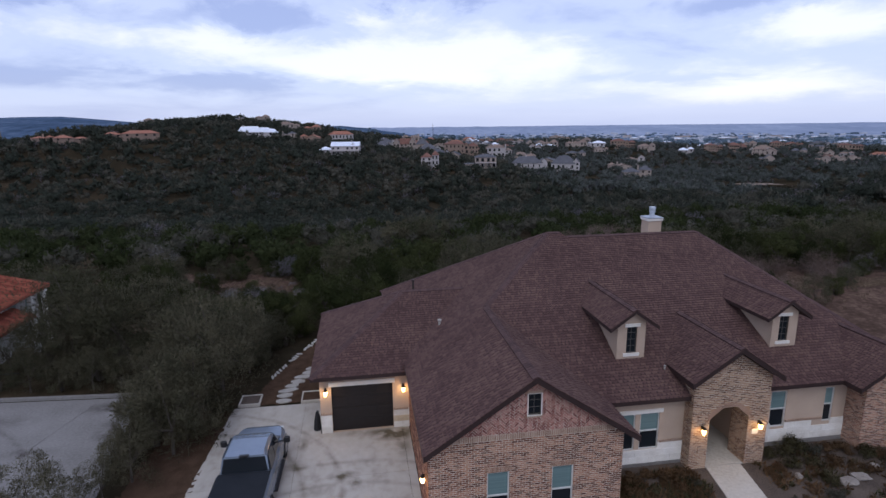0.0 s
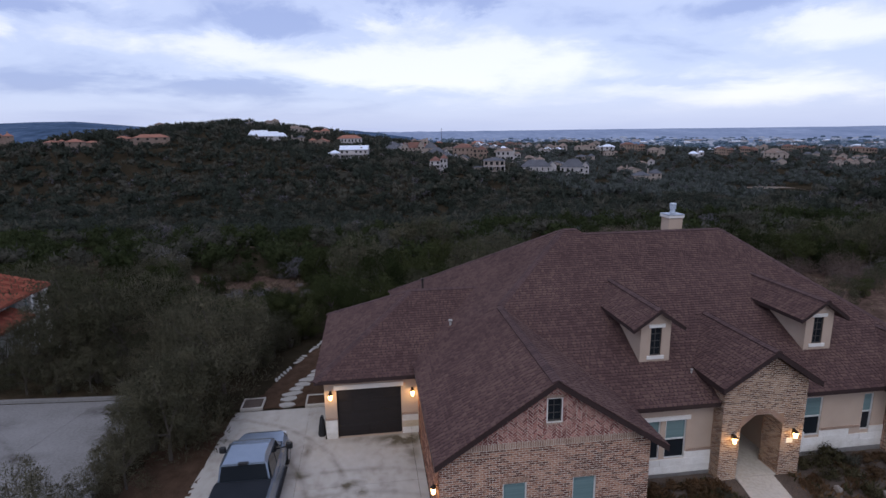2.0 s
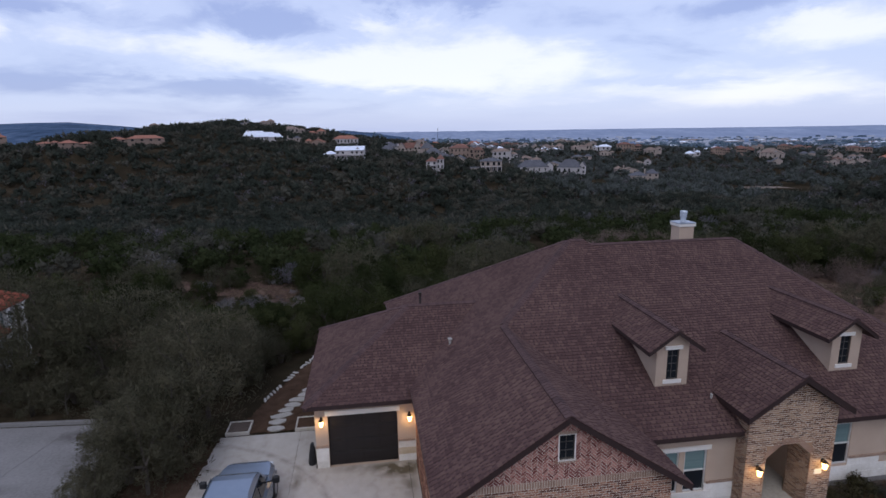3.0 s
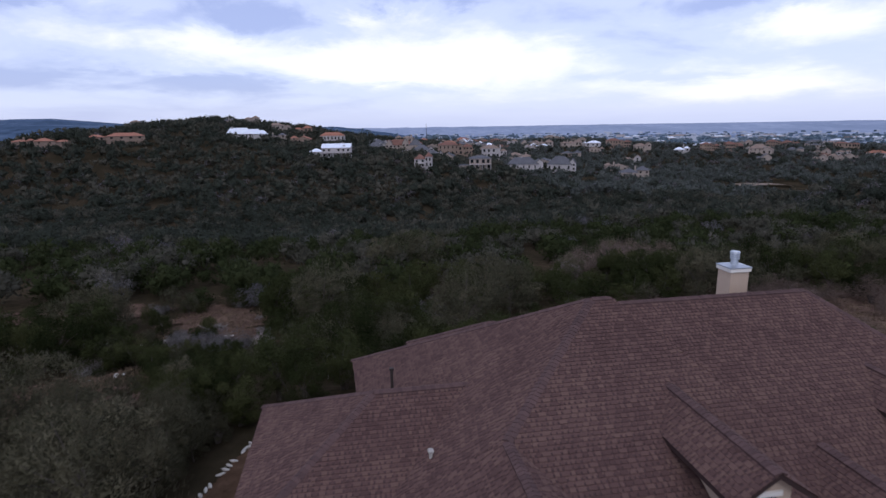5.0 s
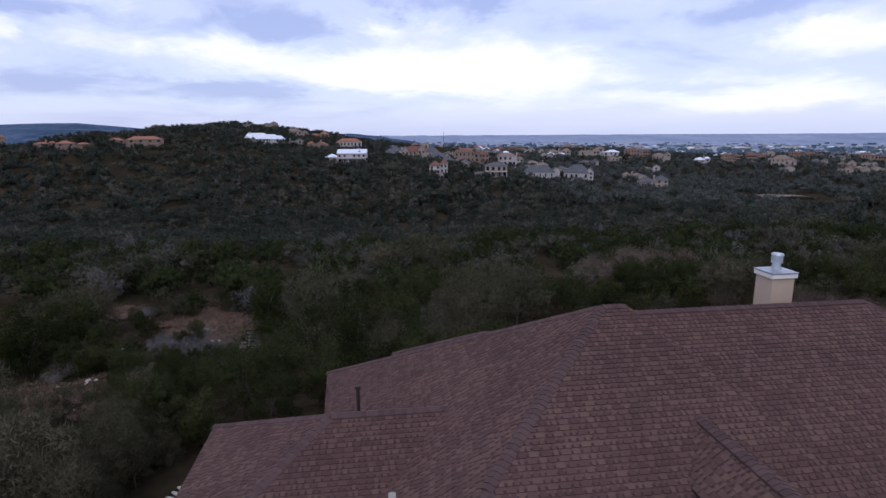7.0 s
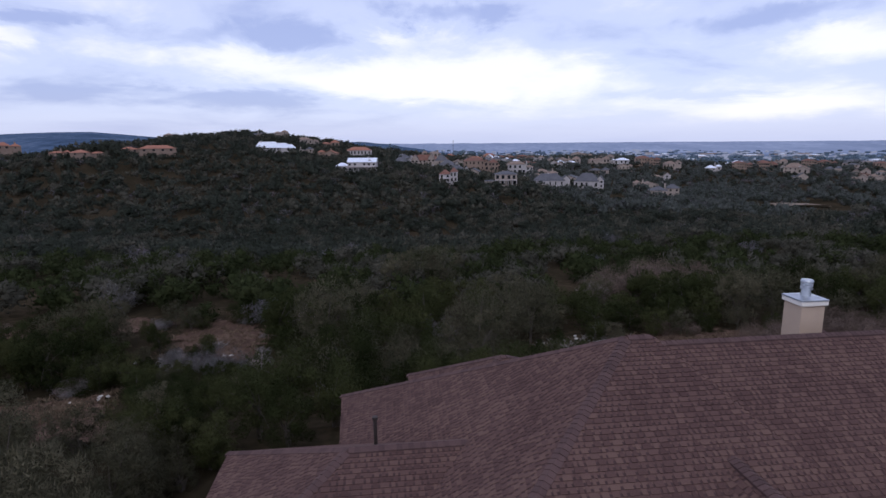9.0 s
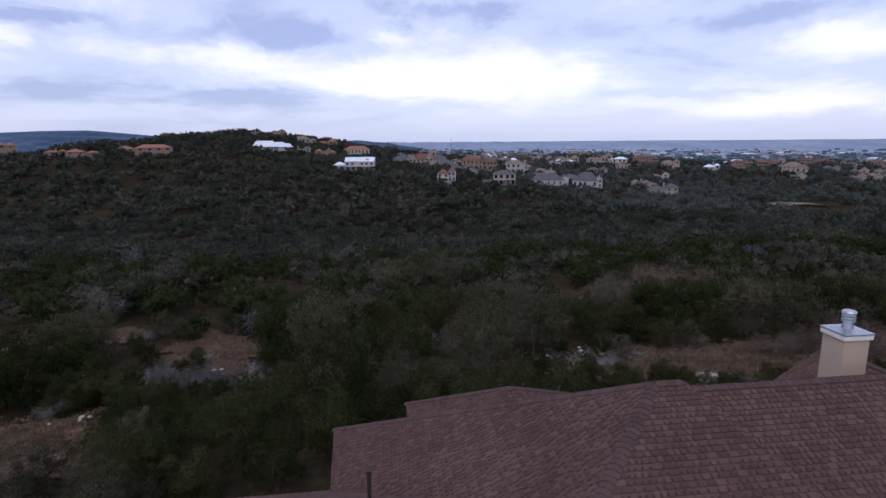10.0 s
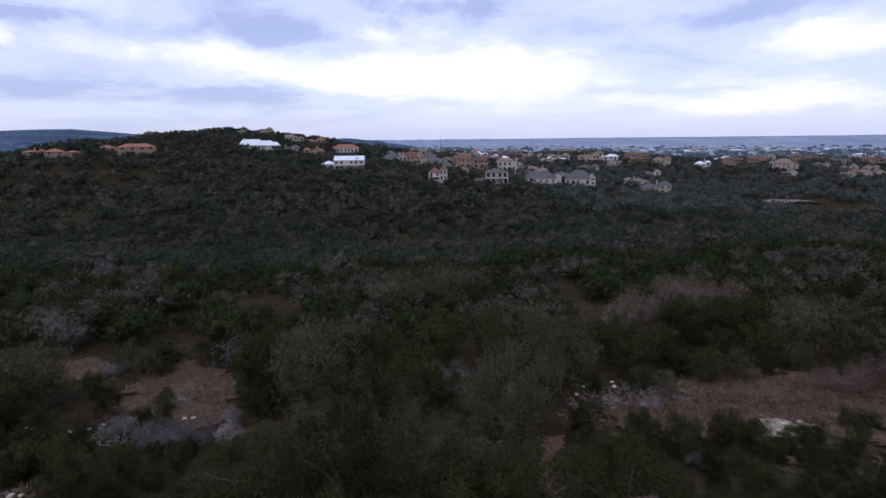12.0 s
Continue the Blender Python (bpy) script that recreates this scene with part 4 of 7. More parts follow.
for a, b, out in (((3.15, 12.3), (3.15, 8.4), (-1, 0)), ((6.1, 12.3), (3.4, 12.3), (0, 1)), ((6.1, 14.3), (6.1, 12.3), (-1, 0)), ((12.65, 14.3), (6.35, 14.3), (0, 1)), ((12.65, 11.4), (12.65, 14.05), (1, 0)), ((22.3, 11.4), (12.9, 11.4), (0, 1)), ((22.3, 13.4), (22.3, 11.65), (-1, 0)), ((26.9, 13.4), (22.55, 13.4), (0, 1)), ((26.9, 7.5), (26.9, 13.15), (1, 0)), ((25.3, -4.2), (25.3, 7.25), (1, 0))):
    w = Wall(a, b, 0.25, out)
    w.body("back_wall", [(0, -2.0), (w.length, -2.0), (w.length, 2.65), (0, 2.65)], [], M_STUCCO, house)

# front wall between the wing and the porch
wm = Wall((10.55, -4.65), (14.2, -4.65), 0.25, (0, -1))
h1, h2 = (0.95, 0.74, 1.52, 2.33), (1.73, 0.74, 2.55, 2.33)
front_l = wm.body("front_wall", [(0, -0.2), (wm.length, -0.2), (wm.length, 3.05), (0, 3.05)], [h1, h2], M_STUCCO, house)
part("footing", boxed(10.55, -4.70, -0.2, 14.2, -4.64, 0.13), M_CONC2, front_l)
limestone(wm, 0.0, wm.length, 0.13, 1.0, front_l, holes=[(h1[0] - 0.1, 0.6, h2[2] + 0.1, 3)])
ledge(wm, h2[2] + 0.05, wm.length, 1.0, front_l)
wm.window(*h1, house)
wm.window(*h2, house)
for z0, z1, p, e in ((2.33, 2.49, 0.04, 0.13), (0.64, 0.74, 0.06, 0.10)):
    bm = bmesh.new()
    prism(bm, [wm.at(h1[0] - e, z0), wm.at(h2[2] + e, z0), wm.at(h2[2] + e, z1), wm.at(h1[0] - e, z1)], wm.out * p)
    part("window_trim", bm, M_TRIM, front_l, "cream painted board")
# front wall beyond the porch
wn2 = Wall((17.6, -4.2), (22.0, -4.2), 0.25, (0, -1))
h3, h4 = (0.80, 0.85, 1.54, 2.50), (3.36, 0.90, 3.80, 2.48)
front_r = wn2.body("front_wall", [(0, -0.2), (wn2.length, -0.2), (wn2.length, 2.95), (0, 2.95)], [h3, h4], M_STUCCO, house)
part("footing", boxed(17.6, -4.25, -0.2, 22.0, -4.19, 0.18), M_CONC2, front_r)
limestone(wn2, 0.0, wn2.length, 0.18, 1.05, front_r, holes=[(h3[0] - 0.1, 0.75, h3[2] + 0.1, 3), (h4[0] - 0.1, 0.75, h4[2] + 0.1, 3)])
ledge(wn2, 0.0, h3[0] - 0.03, 1.05, front_r)
ledge(wn2, h3[2] + 0.03, h4[0] - 0.03, 1.05, front_r)
wn2.window(*h3, house)
wn2.window(*h4, house)

# porch: buff brick, with an arched opening under a small gable
PY = -5.20
wp = Wall((14.15, PY), (17.45, PY), 0.32, (0, -1))
pl = wp.length
pu = PX - 14.15
ps = (5.17 - 3.86) / 1.95
ptop = 5.17 - 0.24
pls, prs = ptop - ps * pu, ptop - ps * (pl - pu)
hole = (0.75, -0.3, 2.45, 2.58)
porch_wall = wp.body("porch_wall", [(0, -0.2), (pl, -0.2), (pl, prs), (pu, ptop), (0, pls)], [hole], M_MORTAR, house, label="buff brick porch front with an arched opening")
for a, b in ((hole[0], hole[0] + 0.55), (hole[2], hole[2] - 0.55)):
    bm = bmesh.new()
    prism(bm, [wp.at(a, 2.12, 0), wp.at(b, 2.58, 0), wp.at(a, 2.58, 0)], wp.out * -0.32)
    part("arch_shoulder", bm, M_BUFF_BRICK, porch_wall)
wp.bricks([(0, -0.2), (pl, -0.2), (pl, prs), (pu, ptop), (0, pls)], [(hole[0], -0.3, hole[2], 2.60)], (M_BUFF_BRICK, M_BUFF_BRICK_PIECE), porch_wall, RND, first=(0, 1.0, 3.4, 4.0))
arch = Sheet()
pts = [(hole[0], 1.9), (hole[0], 2.12), (hole[0] + 0.55, 2.58), (hole[2] - 0.55, 2.58), (hole[2], 2.12), (hole[2], 1.9)]
for k in range(1, 4):
    (ax, az), (bx, bz) = pts[k], pts[k + 1]
    d = Vector((bx - ax, bz - az, 0))
    nrm = Vector((-d.y, d.x, 0)).normalized()
    m = max(1, int(d.length / 0.076))
    for i in range(m):
        s0, s1 = i / m, (i + 0.78) / m
        q = [(ax + d.x * s0, az + d.y * s0), (ax + d.x * s1, az + d.y * s1)]
        q += [(q[1][0] + nrm.x * 0.2, q[1][1] + nrm.y * 0.2), (q[0][0] + nrm.x * 0.2, q[0][1] + nrm.y * 0.2)]
        arch.slab([wp.at(*p) for p in q], wp.out * -0.02, wp.out * 0.014)
put("arch_bricks", mesh_of("arch_bricks", arch.v, arch.f, M_SOLDIER), porch_wall)
for x, out in ((14.15, -1), (17.45, 1)):
    w = Wall((x, -3.9), (x, PY + 0.32), 0.30, (out, 0)) if out < 0 else Wall((x, PY + 0.32), (x, -3.9), 0.30, (out, 0))
    o = [(0, -0.2), (w.length, -0.2), (w.length, 3.7), (0, 3.7)]
    side = w.body("porch_side", o, [], M_MORTAR, house)
    w = Wall((x, -3.9), (x, PY), 0.30, (out, 0)) if out < 0 else Wall((x, PY), (x, -3.9), 0.30, (out, 0))
    w.bricks([(0, -0.2), (w.length, -0.2), (w.length, 3.7), (0, 3.7)], [], (M_BUFF_BRICK, M_BUFF_BRICK_PIECE), side, RND)
for u, out in ((0.75, 1), (2.45, -1)):
    x = 14.15 + u
    w = Wall((x, PY + 0.32), (x, -4.2), 0.55, (out, 0))
    o = [(0, -0.2), (w.length, -0.2), (w.length, 2.9), (0, 2.9)]
    pier = w.body("porch_pier", o, [], M_MORTAR, house)
    w.bricks([(-0.32, 0.0), (w.length, 0.0), (w.length, 2.1), (-0.32, 2.1)], [], (M_BUFF_BRICK, M_BUFF_BRICK_PIECE), pier, RND)
part("porch_floor", boxed(14.4, PY + 0.02, -0.2, 17.3, -0.6, 0.03), M_CONCRETE, house)
for x0, x1 in ((14.15, 14.45), (17.15, 17.45)):
    part("entry_side", boxed(x0, -3.9, -0.2, x1, -0.6, 3.0), M_STUCCO, house)
part("entry_wall", boxed(14.2, -0.6, -0.2, 17.5, -0.4, 3.0), M_STUCCO, house)
part("porch_ceiling", boxed(14.45, PY + 0.33, 2.9, 17.25, -0.6, 3.0), M_SOFFIT, house)
bm = bmesh.new()
box(bm, 15.25, -0.66, 0.03, 16.35, -0.6, 2.3, bevel=0.01)
entry_door = part("entry_door", bm, M_WOOD, house, "dark wooden entry door")
part("number_plaque", boxed(16.80, PY - 0.03, 1.32, 17.08, PY - 0.009, 1.52, bevel=0.005), M_TRIM, house, "pale stone plaque")

# brick wall of the end wing
we = Wall((22.0, -5.1), (25.3, -5.1), 0.25, (0, -1))
eo = [(0, -0.2), (3.3, -0.2), (3.3, 2.95), (1.5, 4.12), (0, 3.1)]
end_wall = we.body("end_wall", eo, [], M_MORTAR, house)
we.bricks(eo, [], (M_BRICK, M_BRICK_PIECE), end_wall, RND)
wz = Wall((22.0, -4.2), (22.0, -4.85), 0.25, (-1, 0))
ez = wz.body("end_side_wall", [(0, -0.2), (wz.length, -0.2), (wz.length, 2.9), (0, 2.9)], [], M_MORTAR, house)
wz = Wall((22.0, -4.2), (22.0, -5.1), 0.25, (-1, 0))
wz.bricks([(0, -0.2), (wz.length, -0.2), (wz.length, 2.9), (0, 2.9)], [], (M_BRICK, M_BRICK_PIECE), ez, RND)

# chimney
CX0, CX1, CY0, CY1, CZ = 18.08, 18.90, 6.17, 6.97, 8.02
bm = bmesh.new()
box(bm, CX0, CY0, 4.0, CX1, CY1, CZ, bevel=0.01)
chimney = part("chimney", bm, M_STUCCO, house, "cream stucco chimney")
part("cap_band", boxed(CX0 - 0.06, CY0 - 0.06, CZ, CX1 + 0.06, CY1 + 0.06, CZ + 0.15, bevel=0.012), M_TRIM, chimney, "cream painted cap band")
FX, FY = (CX0 + CX1) / 2, (CY0 + CY1) / 2
bm = bmesh.new()
box(bm, CX0 - 0.075, CY0 - 0.075, CZ + 0.15, CX1 + 0.075, CY1 + 0.075, CZ + 0.20, bevel=0.01)
v = [bm.verts.new(p) for p in ((CX0 - 0.04, CY0 - 0.04, CZ + 0.2), (CX1 + 0.04, CY0 - 0.04, CZ + 0.2), (CX1 + 0.04, CY1 + 0.04, CZ + 0.2), (CX0 - 0.04, CY1 + 0.04, CZ + 0.2), (FX, FY, CZ + 0.27))]
for i in range(4):
    bm.faces.new((v[i], v[(i + 1) % 4], v[4]))
part("chimney_pan", bm, M_STEEL, chimney, "grey sheet-metal chimney pan")
bm = bmesh.new()
tube(bm, (FX, FY, CZ + 0.2), (FX, FY, CZ + 0.46), 0.17, 0.12, 20)
part("flue_collar", bm, M_STEEL, chimney, "flared metal collar")
bm = bmesh.new()
tube(bm, (FX, FY, CZ + 0.4), (FX, FY, CZ + 0.74), 0.115, 0.115, 20)
part("flue_pipe", bm, M_STEEL, chimney, "round metal flue")
for z in (0.46, 0.55, 0.64):
    bm = bmesh.new()
    tube(bm, (FX, FY, CZ + z), (FX, FY, CZ + z + 0.055), 0.185, 0.175, 20)
    part("flue_ring", bm, M_STEEL, chimney)
bm = bmesh.new()
tube(bm, (FX, FY, CZ + 0.73), (FX, FY, CZ + 0.78), 0.20, 0.17, 20)
part("flue_cap", bm, M_STEEL, chimney, "round metal flue cap")
# vents on the roof
bm = bmesh.new()
tube(bm, (4.30, 5.58, 4.1), (4.30, 5.58, 5.37), 0.055, 0.055, 12)
tube(bm, (4.30, 5.58, 5.32), (4.30, 5.58, 5.41), 0.085, 0.085, 12)
tagged(part("vent_pipe", bm, M_PIPE), "dark brown metal vent pipe on the roof", "vent pipe")
bm = bmesh.new()
tube(bm, (5.14, 1.5, 4.1), (5.14, 1.5, 4.50), 0.05, 0.05, 12)
box(bm, 5.05, 1.39, 4.48, 5.23, 1.61, 4.55, bevel=0.03)
tagged(part("roof_vent", bm, M_STONE), "small pale metal roof vent", "roof vent")
bm = bmesh.new()
tube(bm, (13.65, -3.82, 3.50), (13.65, -3.82, 3.88), 0.03, 0.03, 10)
tube(bm, (13.65, -3.82, 3.86), (13.65, -3.82, 3.91), 0.045, 0.045, 10)
tagged(part("roof_vent", bm, M_STONE), "thin pale plumbing vent on the roof", "roof vent")

for at, out in (((-0.24, 0.0, 2.02), (0, -1)), ((3.22, 0.0, 1.95), (0, -1)), ((14.60, PY, 1.72), (0, -1)), ((17.06, PY, 1.72), (0, -1)), ((3.47, -6.75, 1.9), (-1, 0))):
    wall_lamp(at, out)

# ---- paving ----
drive = thing("driveway", "pale stained concrete driveway with joints", "driveway", kind="structure")
for area in ([(-8.2, -45), (-0.56, -45), (-0.56, 2.95), (-4.95, 3.0)], [(-0.56, -45), (3.44, -45), (3.44, -0.02), (-0.56, -0.02)]):
    xs, ys = (-12, -1.46, 3.12, 3.5), (-45, -28, -20, -13.5, -8.2, -3.4, 3.1)
    for i in range(3):
        for j in range(6):
            q = clip([(xs[i] + 0.006, ys[j] + 0.006), (xs[i + 1] - 0.006, ys[j] + 0.006), (xs[i + 1] - 0.006, ys[j + 1] - 0.006), (xs[i] + 0.006, ys[j + 1] - 0.006)], ccw(area))
            if q:
                bm = bmesh.new()
                prism(bm, [(p[0], p[1], -0.15) for p in q], (0, 0, 0.15))
                part("slab", bm, M_DRIVE, drive)
bm = bmesh.new()
prism(bm, [(14.95, -5.18, -0.12), (16.45, -5.22, -0.12), (15.75, -8.6, -0.12), (13.2, -13, -0.12), (11.9, -12.4, -0.12), (14.35, -8.2, -0.12)], (0, 0, 0.15))
tagged(part("front_walk", bm, M_CONCRETE), "pale concrete front walk", "walkway", kind="structure")
lot = thing("neighbour_slab", "weathered grey concrete parking slab with a joint", "pavement", kind="structure")
for area in ([(-30, 6.8), (-11.86, 5.25), (-16.9, -14), (-40, -14)], [(-11.84, 5.25), (-10.0, 5.1), (-8.7, -3.0), (-13, -14), (-16.88, -14)]):
    bm = bmesh.new()
    prism(bm, [(x, y, -0.2) for x, y in area], (0, 0, 0.20))
    part("slab", bm, M_CONC2, lot)
bm = bmesh.new()
prism(bm, [(-30, 6.85, 0), (-9.9, 5.15, 0), (-9.9, 5.33, 0), (-30, 7.03, 0)], (0, 0, 0.16))
tagged(part("kerb", bm, M_CONC2), "pale concrete kerb", "kerb", kind="structure")


# ---- trees and scrub ----
def leaf_cards(rng, centres, radii, count, size, flatten=0.85, width=1.0, feather=0.35):
    """Small leaf clumps (pointed sprays) scattered over and in blobs. Returns corners (n, 3, 3) and the way each clump faces (n, 3)."""
    k = len(centres)
    which = rng.integers(0, k, count)
    d = rng.normal(size=(count, 3))
    d /= np.linalg.norm(d, axis=1)[:, None]
    r = radii[which] * (0.50 + (0.5 + 0.3 * feather) * rng.random(count) ** 0.6)
    p = centres[which] + d * r[:, None] * np.array([1, 1, flatten])
    # sprays lie mostly along the outside of their clump, as real foliage does
    c = d + rng.normal(size=(count, 3)) * 0.33
    c /= np.linalg.norm(c, axis=1)[:, None]
    a = np.cross(c, rng.normal(size=(count, 3)))
    a /= np.linalg.norm(a, axis=1)[:, None]
    # some sprays reach outwards and up, which makes the outline feathery
    reach = rng.random(count) < feather
    tip = d * 0.7 + np.array([0, 0, 0.55]) + rng.normal(size=(count, 3)) * 0.45
    tip /= np.linalg.norm(tip, axis=1)[:, None]
    a = np.where(reach[:, None], tip, a)
    b = np.cross(c, a)
    b /= np.maximum(np.linalg.norm(b, axis=1), 0.05)[:, None]
    s = size * (0.5 + rng.random(count))[:, None]
    long = np.where(reach, 1.0 + 1.1 * feather, 1.0)[:, None]
    width = width * np.where(reach, 1.0 - 0.35 * feather, 1.0)[:, None]
    q = np.stack([p - a * s - b * s * 0.42 * width, p + a * s * 1.1 * long + c * s * 0.2, p - a * s * 0.6 + b * s * 0.55 * width], 1)
    # foliage faces outwards from its clump and from the whole crown
    mid = centres.mean(0)
    out = (p - mid) / np.abs(p - mid).max()
    n = d * 0.62 + out * 0.55 + np.array([0, 0, 0.30]) + rng.normal(size=(count, 3)) * 0.10
    n /= np.linalg.norm(n, axis=1)[:, None]
    wound = np.einsum("ij,ij->i", np.cross(q[:, 1] - q[:, 0], q[:, 2] - q[:, 0]), n) < 0
    q[wound] = q[wound][:, [0, 2, 1]]
    return q, n


def inner_clumps(rng, centres, radii, inside):
    """The dense inner leaf mass of each clump: rough twenty-sided lumps. Returns corners and the way they face."""
    g = (1 + 5 ** 0.5) / 2
    v = np.array([(-1, g, 0), (1, g, 0), (-1, -g, 0), (1, -g, 0), (0, -1, g), (0, 1, g), (0, -1, -g), (0, 1, -g), (g, 0, -1), (g, 0, 1), (-g, 0, -1), (-g, 0, 1)]) / math.hypot(1, g)
    f = np.array(((0, 11, 5), (0, 5, 1), (0, 1, 7), (0, 7, 10), (0, 10, 11), (1, 5, 9), (5, 11, 4), (11, 10, 2), (10, 7, 6), (7, 1, 8), (3, 9, 4), (3, 4, 2), (3, 2, 6), (3, 6, 8), (3, 8, 9), (4, 9, 5), (2, 4, 11), (6, 2, 10), (8, 6, 7), (9, 8, 1)))
    mid = centres.mean(0)
    reach = np.abs(centres - mid).max() + radii.max()
    q, n = [], []
    for c, r in zip(centres, radii):
        p = c + v * (r * inside * rng.uniform(0.45, 1.25, (12, 1))) * np.array([1, 1, 0.85])
        w = v * 0.62 + (p - mid) / reach * 0.55 + np.array([0, 0, 0.30])
        q.append(p[f])
        n.append((w / np.linalg.norm(w, axis=1)[:, None])[f])
    return np.concatenate(q), np.concatenate(n)


def crown_mesh(name, seed, mat, radius, height, base, blobs, count, size, blob_r, width=1.0, feather=0.35):
    rng = np.random.default_rng(seed)
    ang = rng.random(blobs) * 6.283
    rr = radius * np.sqrt(rng.random(blobs)) * 0.72
    rise = 0.12 + 0.73 * rng.random(blobs) if feather < 0.5 else 0.05 + 0.95 * rng.random(blobs)
    zz = base + (height - base) * rise * (1 - (0.45 if feather < 0.5 else 0.30) * (rr / radius) ** 2)
    cen = np.stack([rr * np.cos(ang), rr * np.sin(ang), zz], 1)
    rad = blob_r * radius * (0.7 + 0.6 * rng.random(blobs) if feather < 0.5 else 0.45 + 1.1 * rng.random(blobs) ** 1.6)
    q, n = leaf_cards(rng, cen, rad, count, size, width=width, feather=feather)
    n = np.repeat(n[:, None], 3, 1)
    q[..., 2] = np.maximum(q[..., 2], base * 0.6)
    return big_mesh(name, q.reshape(-1, 3), np.arange(len(q) * 3).reshape(-1, 3), mat, n.reshape(-1, 3)), cen


def grow_together(bm):
    """Joins limbs to the trunk where they meet, so that the wood is one piece."""
    left, groups = set(bm.verts), []
    while left:
        todo, group = [left.pop()], []
        while todo:
            v = todo.pop()
            group.append(v)
            for e in v.link_edges:
                w = e.other_vert(v)
                if w in left:
                    left.discard(w)
                    todo.append(w)
        groups.append(group)
    groups.sort(key=lambda g: min(v.co.z for v in g))
    wood = list(groups[0])
    for group in groups[1:]:
        a, b = min(((v, w) for v in group for w in wood), key=lambda p: (p[0].co - p[1].co).length_squared)
        c = next(e.other_vert(b) for e in b.link_edges)
        bm.faces.new((a, b, c))
        wood += group


def trunk_mesh(name, seed, cen, height, r0):
    """A tapered, leaning trunk that forks into limbs towards the clumps of the crown."""
    rnd = random.Random(seed)
    bm = bmesh.new()
    fork = Vector((rnd.uniform(-0.2, 0.2), rnd.uniform(-0.2, 0.2), height * 0.32))
    tube(bm, (0, 0, -0.8), fork, r0 * 1.25, r0 * 0.8, 7)
    for c in cen[: min(len(cen), 7)]:
        mid = fork.lerp(Vector(c), 0.5) + Vector((0, 0, 0.15))
        tube(bm, fork, mid, r0 * 0.55, r0 * 0.32, 5)
        tube(bm, mid, Vector(c), r0 * 0.32, r0 * 0.1, 5)
    grow_together(bm)
    me = bpy.data.meshes.new(name)
    bm.to_mesh(me)
    bm.free()
    me.materials.append(M_BARK)
    return me


# each kind in a fine model for the trees close to the houses and a plainer one farther down the slope
FINE, KINDS = [], []
for n, (nm, lab, mat, rad, hgt, base, blobs, br) in enumerate((
        ("juniper_tree", "dense dark green juniper on the wooded slope", M_JUNIPER_T, 2.2, 4.6, 0.4, 34, 0.27),
        ("juniper_tree", "tall dark green juniper on the wooded slope", M_JUNIPER_T, 1.9, 5.2, 0.5, 30, 0.28),
        ("juniper_tree", "broad dark green juniper on the wooded slope", M_JUNIPER_T, 2.7, 4.0, 0.3, 38, 0.24),
        ("live_oak", "grey-green live oak with a spreading crown", M_OAK_T, 2.9, 5.0, 0.5, 46, 0.22),
        ("live_oak", "olive-grey live oak with a rounded crown", M_OAK_T, 2.4, 4.4, 0.4, 40, 0.23),
        ("bare_bush", "leafless grey brushy bush", M_GREY_T, 1.7, 2.7, 0.2, 26, 0.30),
        ("bare_bush", "low leafless grey-brown brushy thicket", M_GREY_T, 2.3, 2.1, 0.1, 30, 0.28),
        ("bare_bush", "tall soft brown thicket of bare twigs", M_BROWN_T, 2.6, 2.9, 0.1, 36, 0.27),
)):
    for fine in (True, False):
        e = thing(nm, lab, "bush" if nm == "bare_bush" else "tree", at=pose(0, -3000 - 20 * n, 0), group="trees on the slope")
        if nm == "bare_bush":
            me, cen = crown_mesh("brush", 70 + n, mat, rad, hgt, base, blobs, 7000 if fine else 5200, 0.11 if fine else 0.13, br, 0.16)
        else:
            me, cen = crown_mesh("crown", 40 + n, mat, rad, hgt, base, blobs, 10000 if fine else 4200, 0.058 if fine else 0.092, br, 0.8, 0.75 if nm == "live_oak" else 0.3)
        put("trunk", trunk_mesh("trunk", n, cen, hgt, 0.10 if nm != "bare_bush" else 0.05), e)
        put(me.name.split(".")[0], me, e)
        (FINE if fine else KINDS).append(e)


def clear_here(x, y):
    """Open ground: the lots, the clearings and the footpath."""
    if ((x - 48) / 20.5) ** 2 + ((y - 17) / 17.5) ** 2 < 1:
        return True
    if -4.6 < x < 31 and y < 16.0:
        return True
    if x <= -4.6 and y < 9.0:
        return True
    if -23 < x < -15 and y < 19:
        return True
    if ((x + 10.9 + (y - 42) * 0.3) / 4.0) ** 2 + ((y - 42) / 7.0) ** 2 < 1:
        return True
    if ((x + 26) / 8.5) ** 2 + ((y - 47.5) / 4.0) ** 2 < 1:
        return True
    if -30 < x < 1.6 - 0.513 * y and 15 < y < 30.5:
        return True
    if ((x - 31) / 16) ** 2 + ((y - 31.2) / 6.0) ** 2 < 1:
        return True
    if ((x - 27.2) / 2.8) ** 2 + ((y - 26.2) / 2.4) ** 2 < 1:
        return True
    if -12.5 < x < -3.0 and 27.5 < y < 34.5:
        return True
    if -3.2 < x < 9.4 and 22.5 < y < 31.8:
        return True
    if abs(x - (13.5 + (y - 26) * 0.37)) < 1.9 and 15 < y < 32:
        return True
    return False


def in_view(x, y):
    """A wide wedge ahead of the path, as seen from the front of the lot."""
    a = math.degrees(math.atan2(x - 2, y + 26))
    return -38 < a < 52


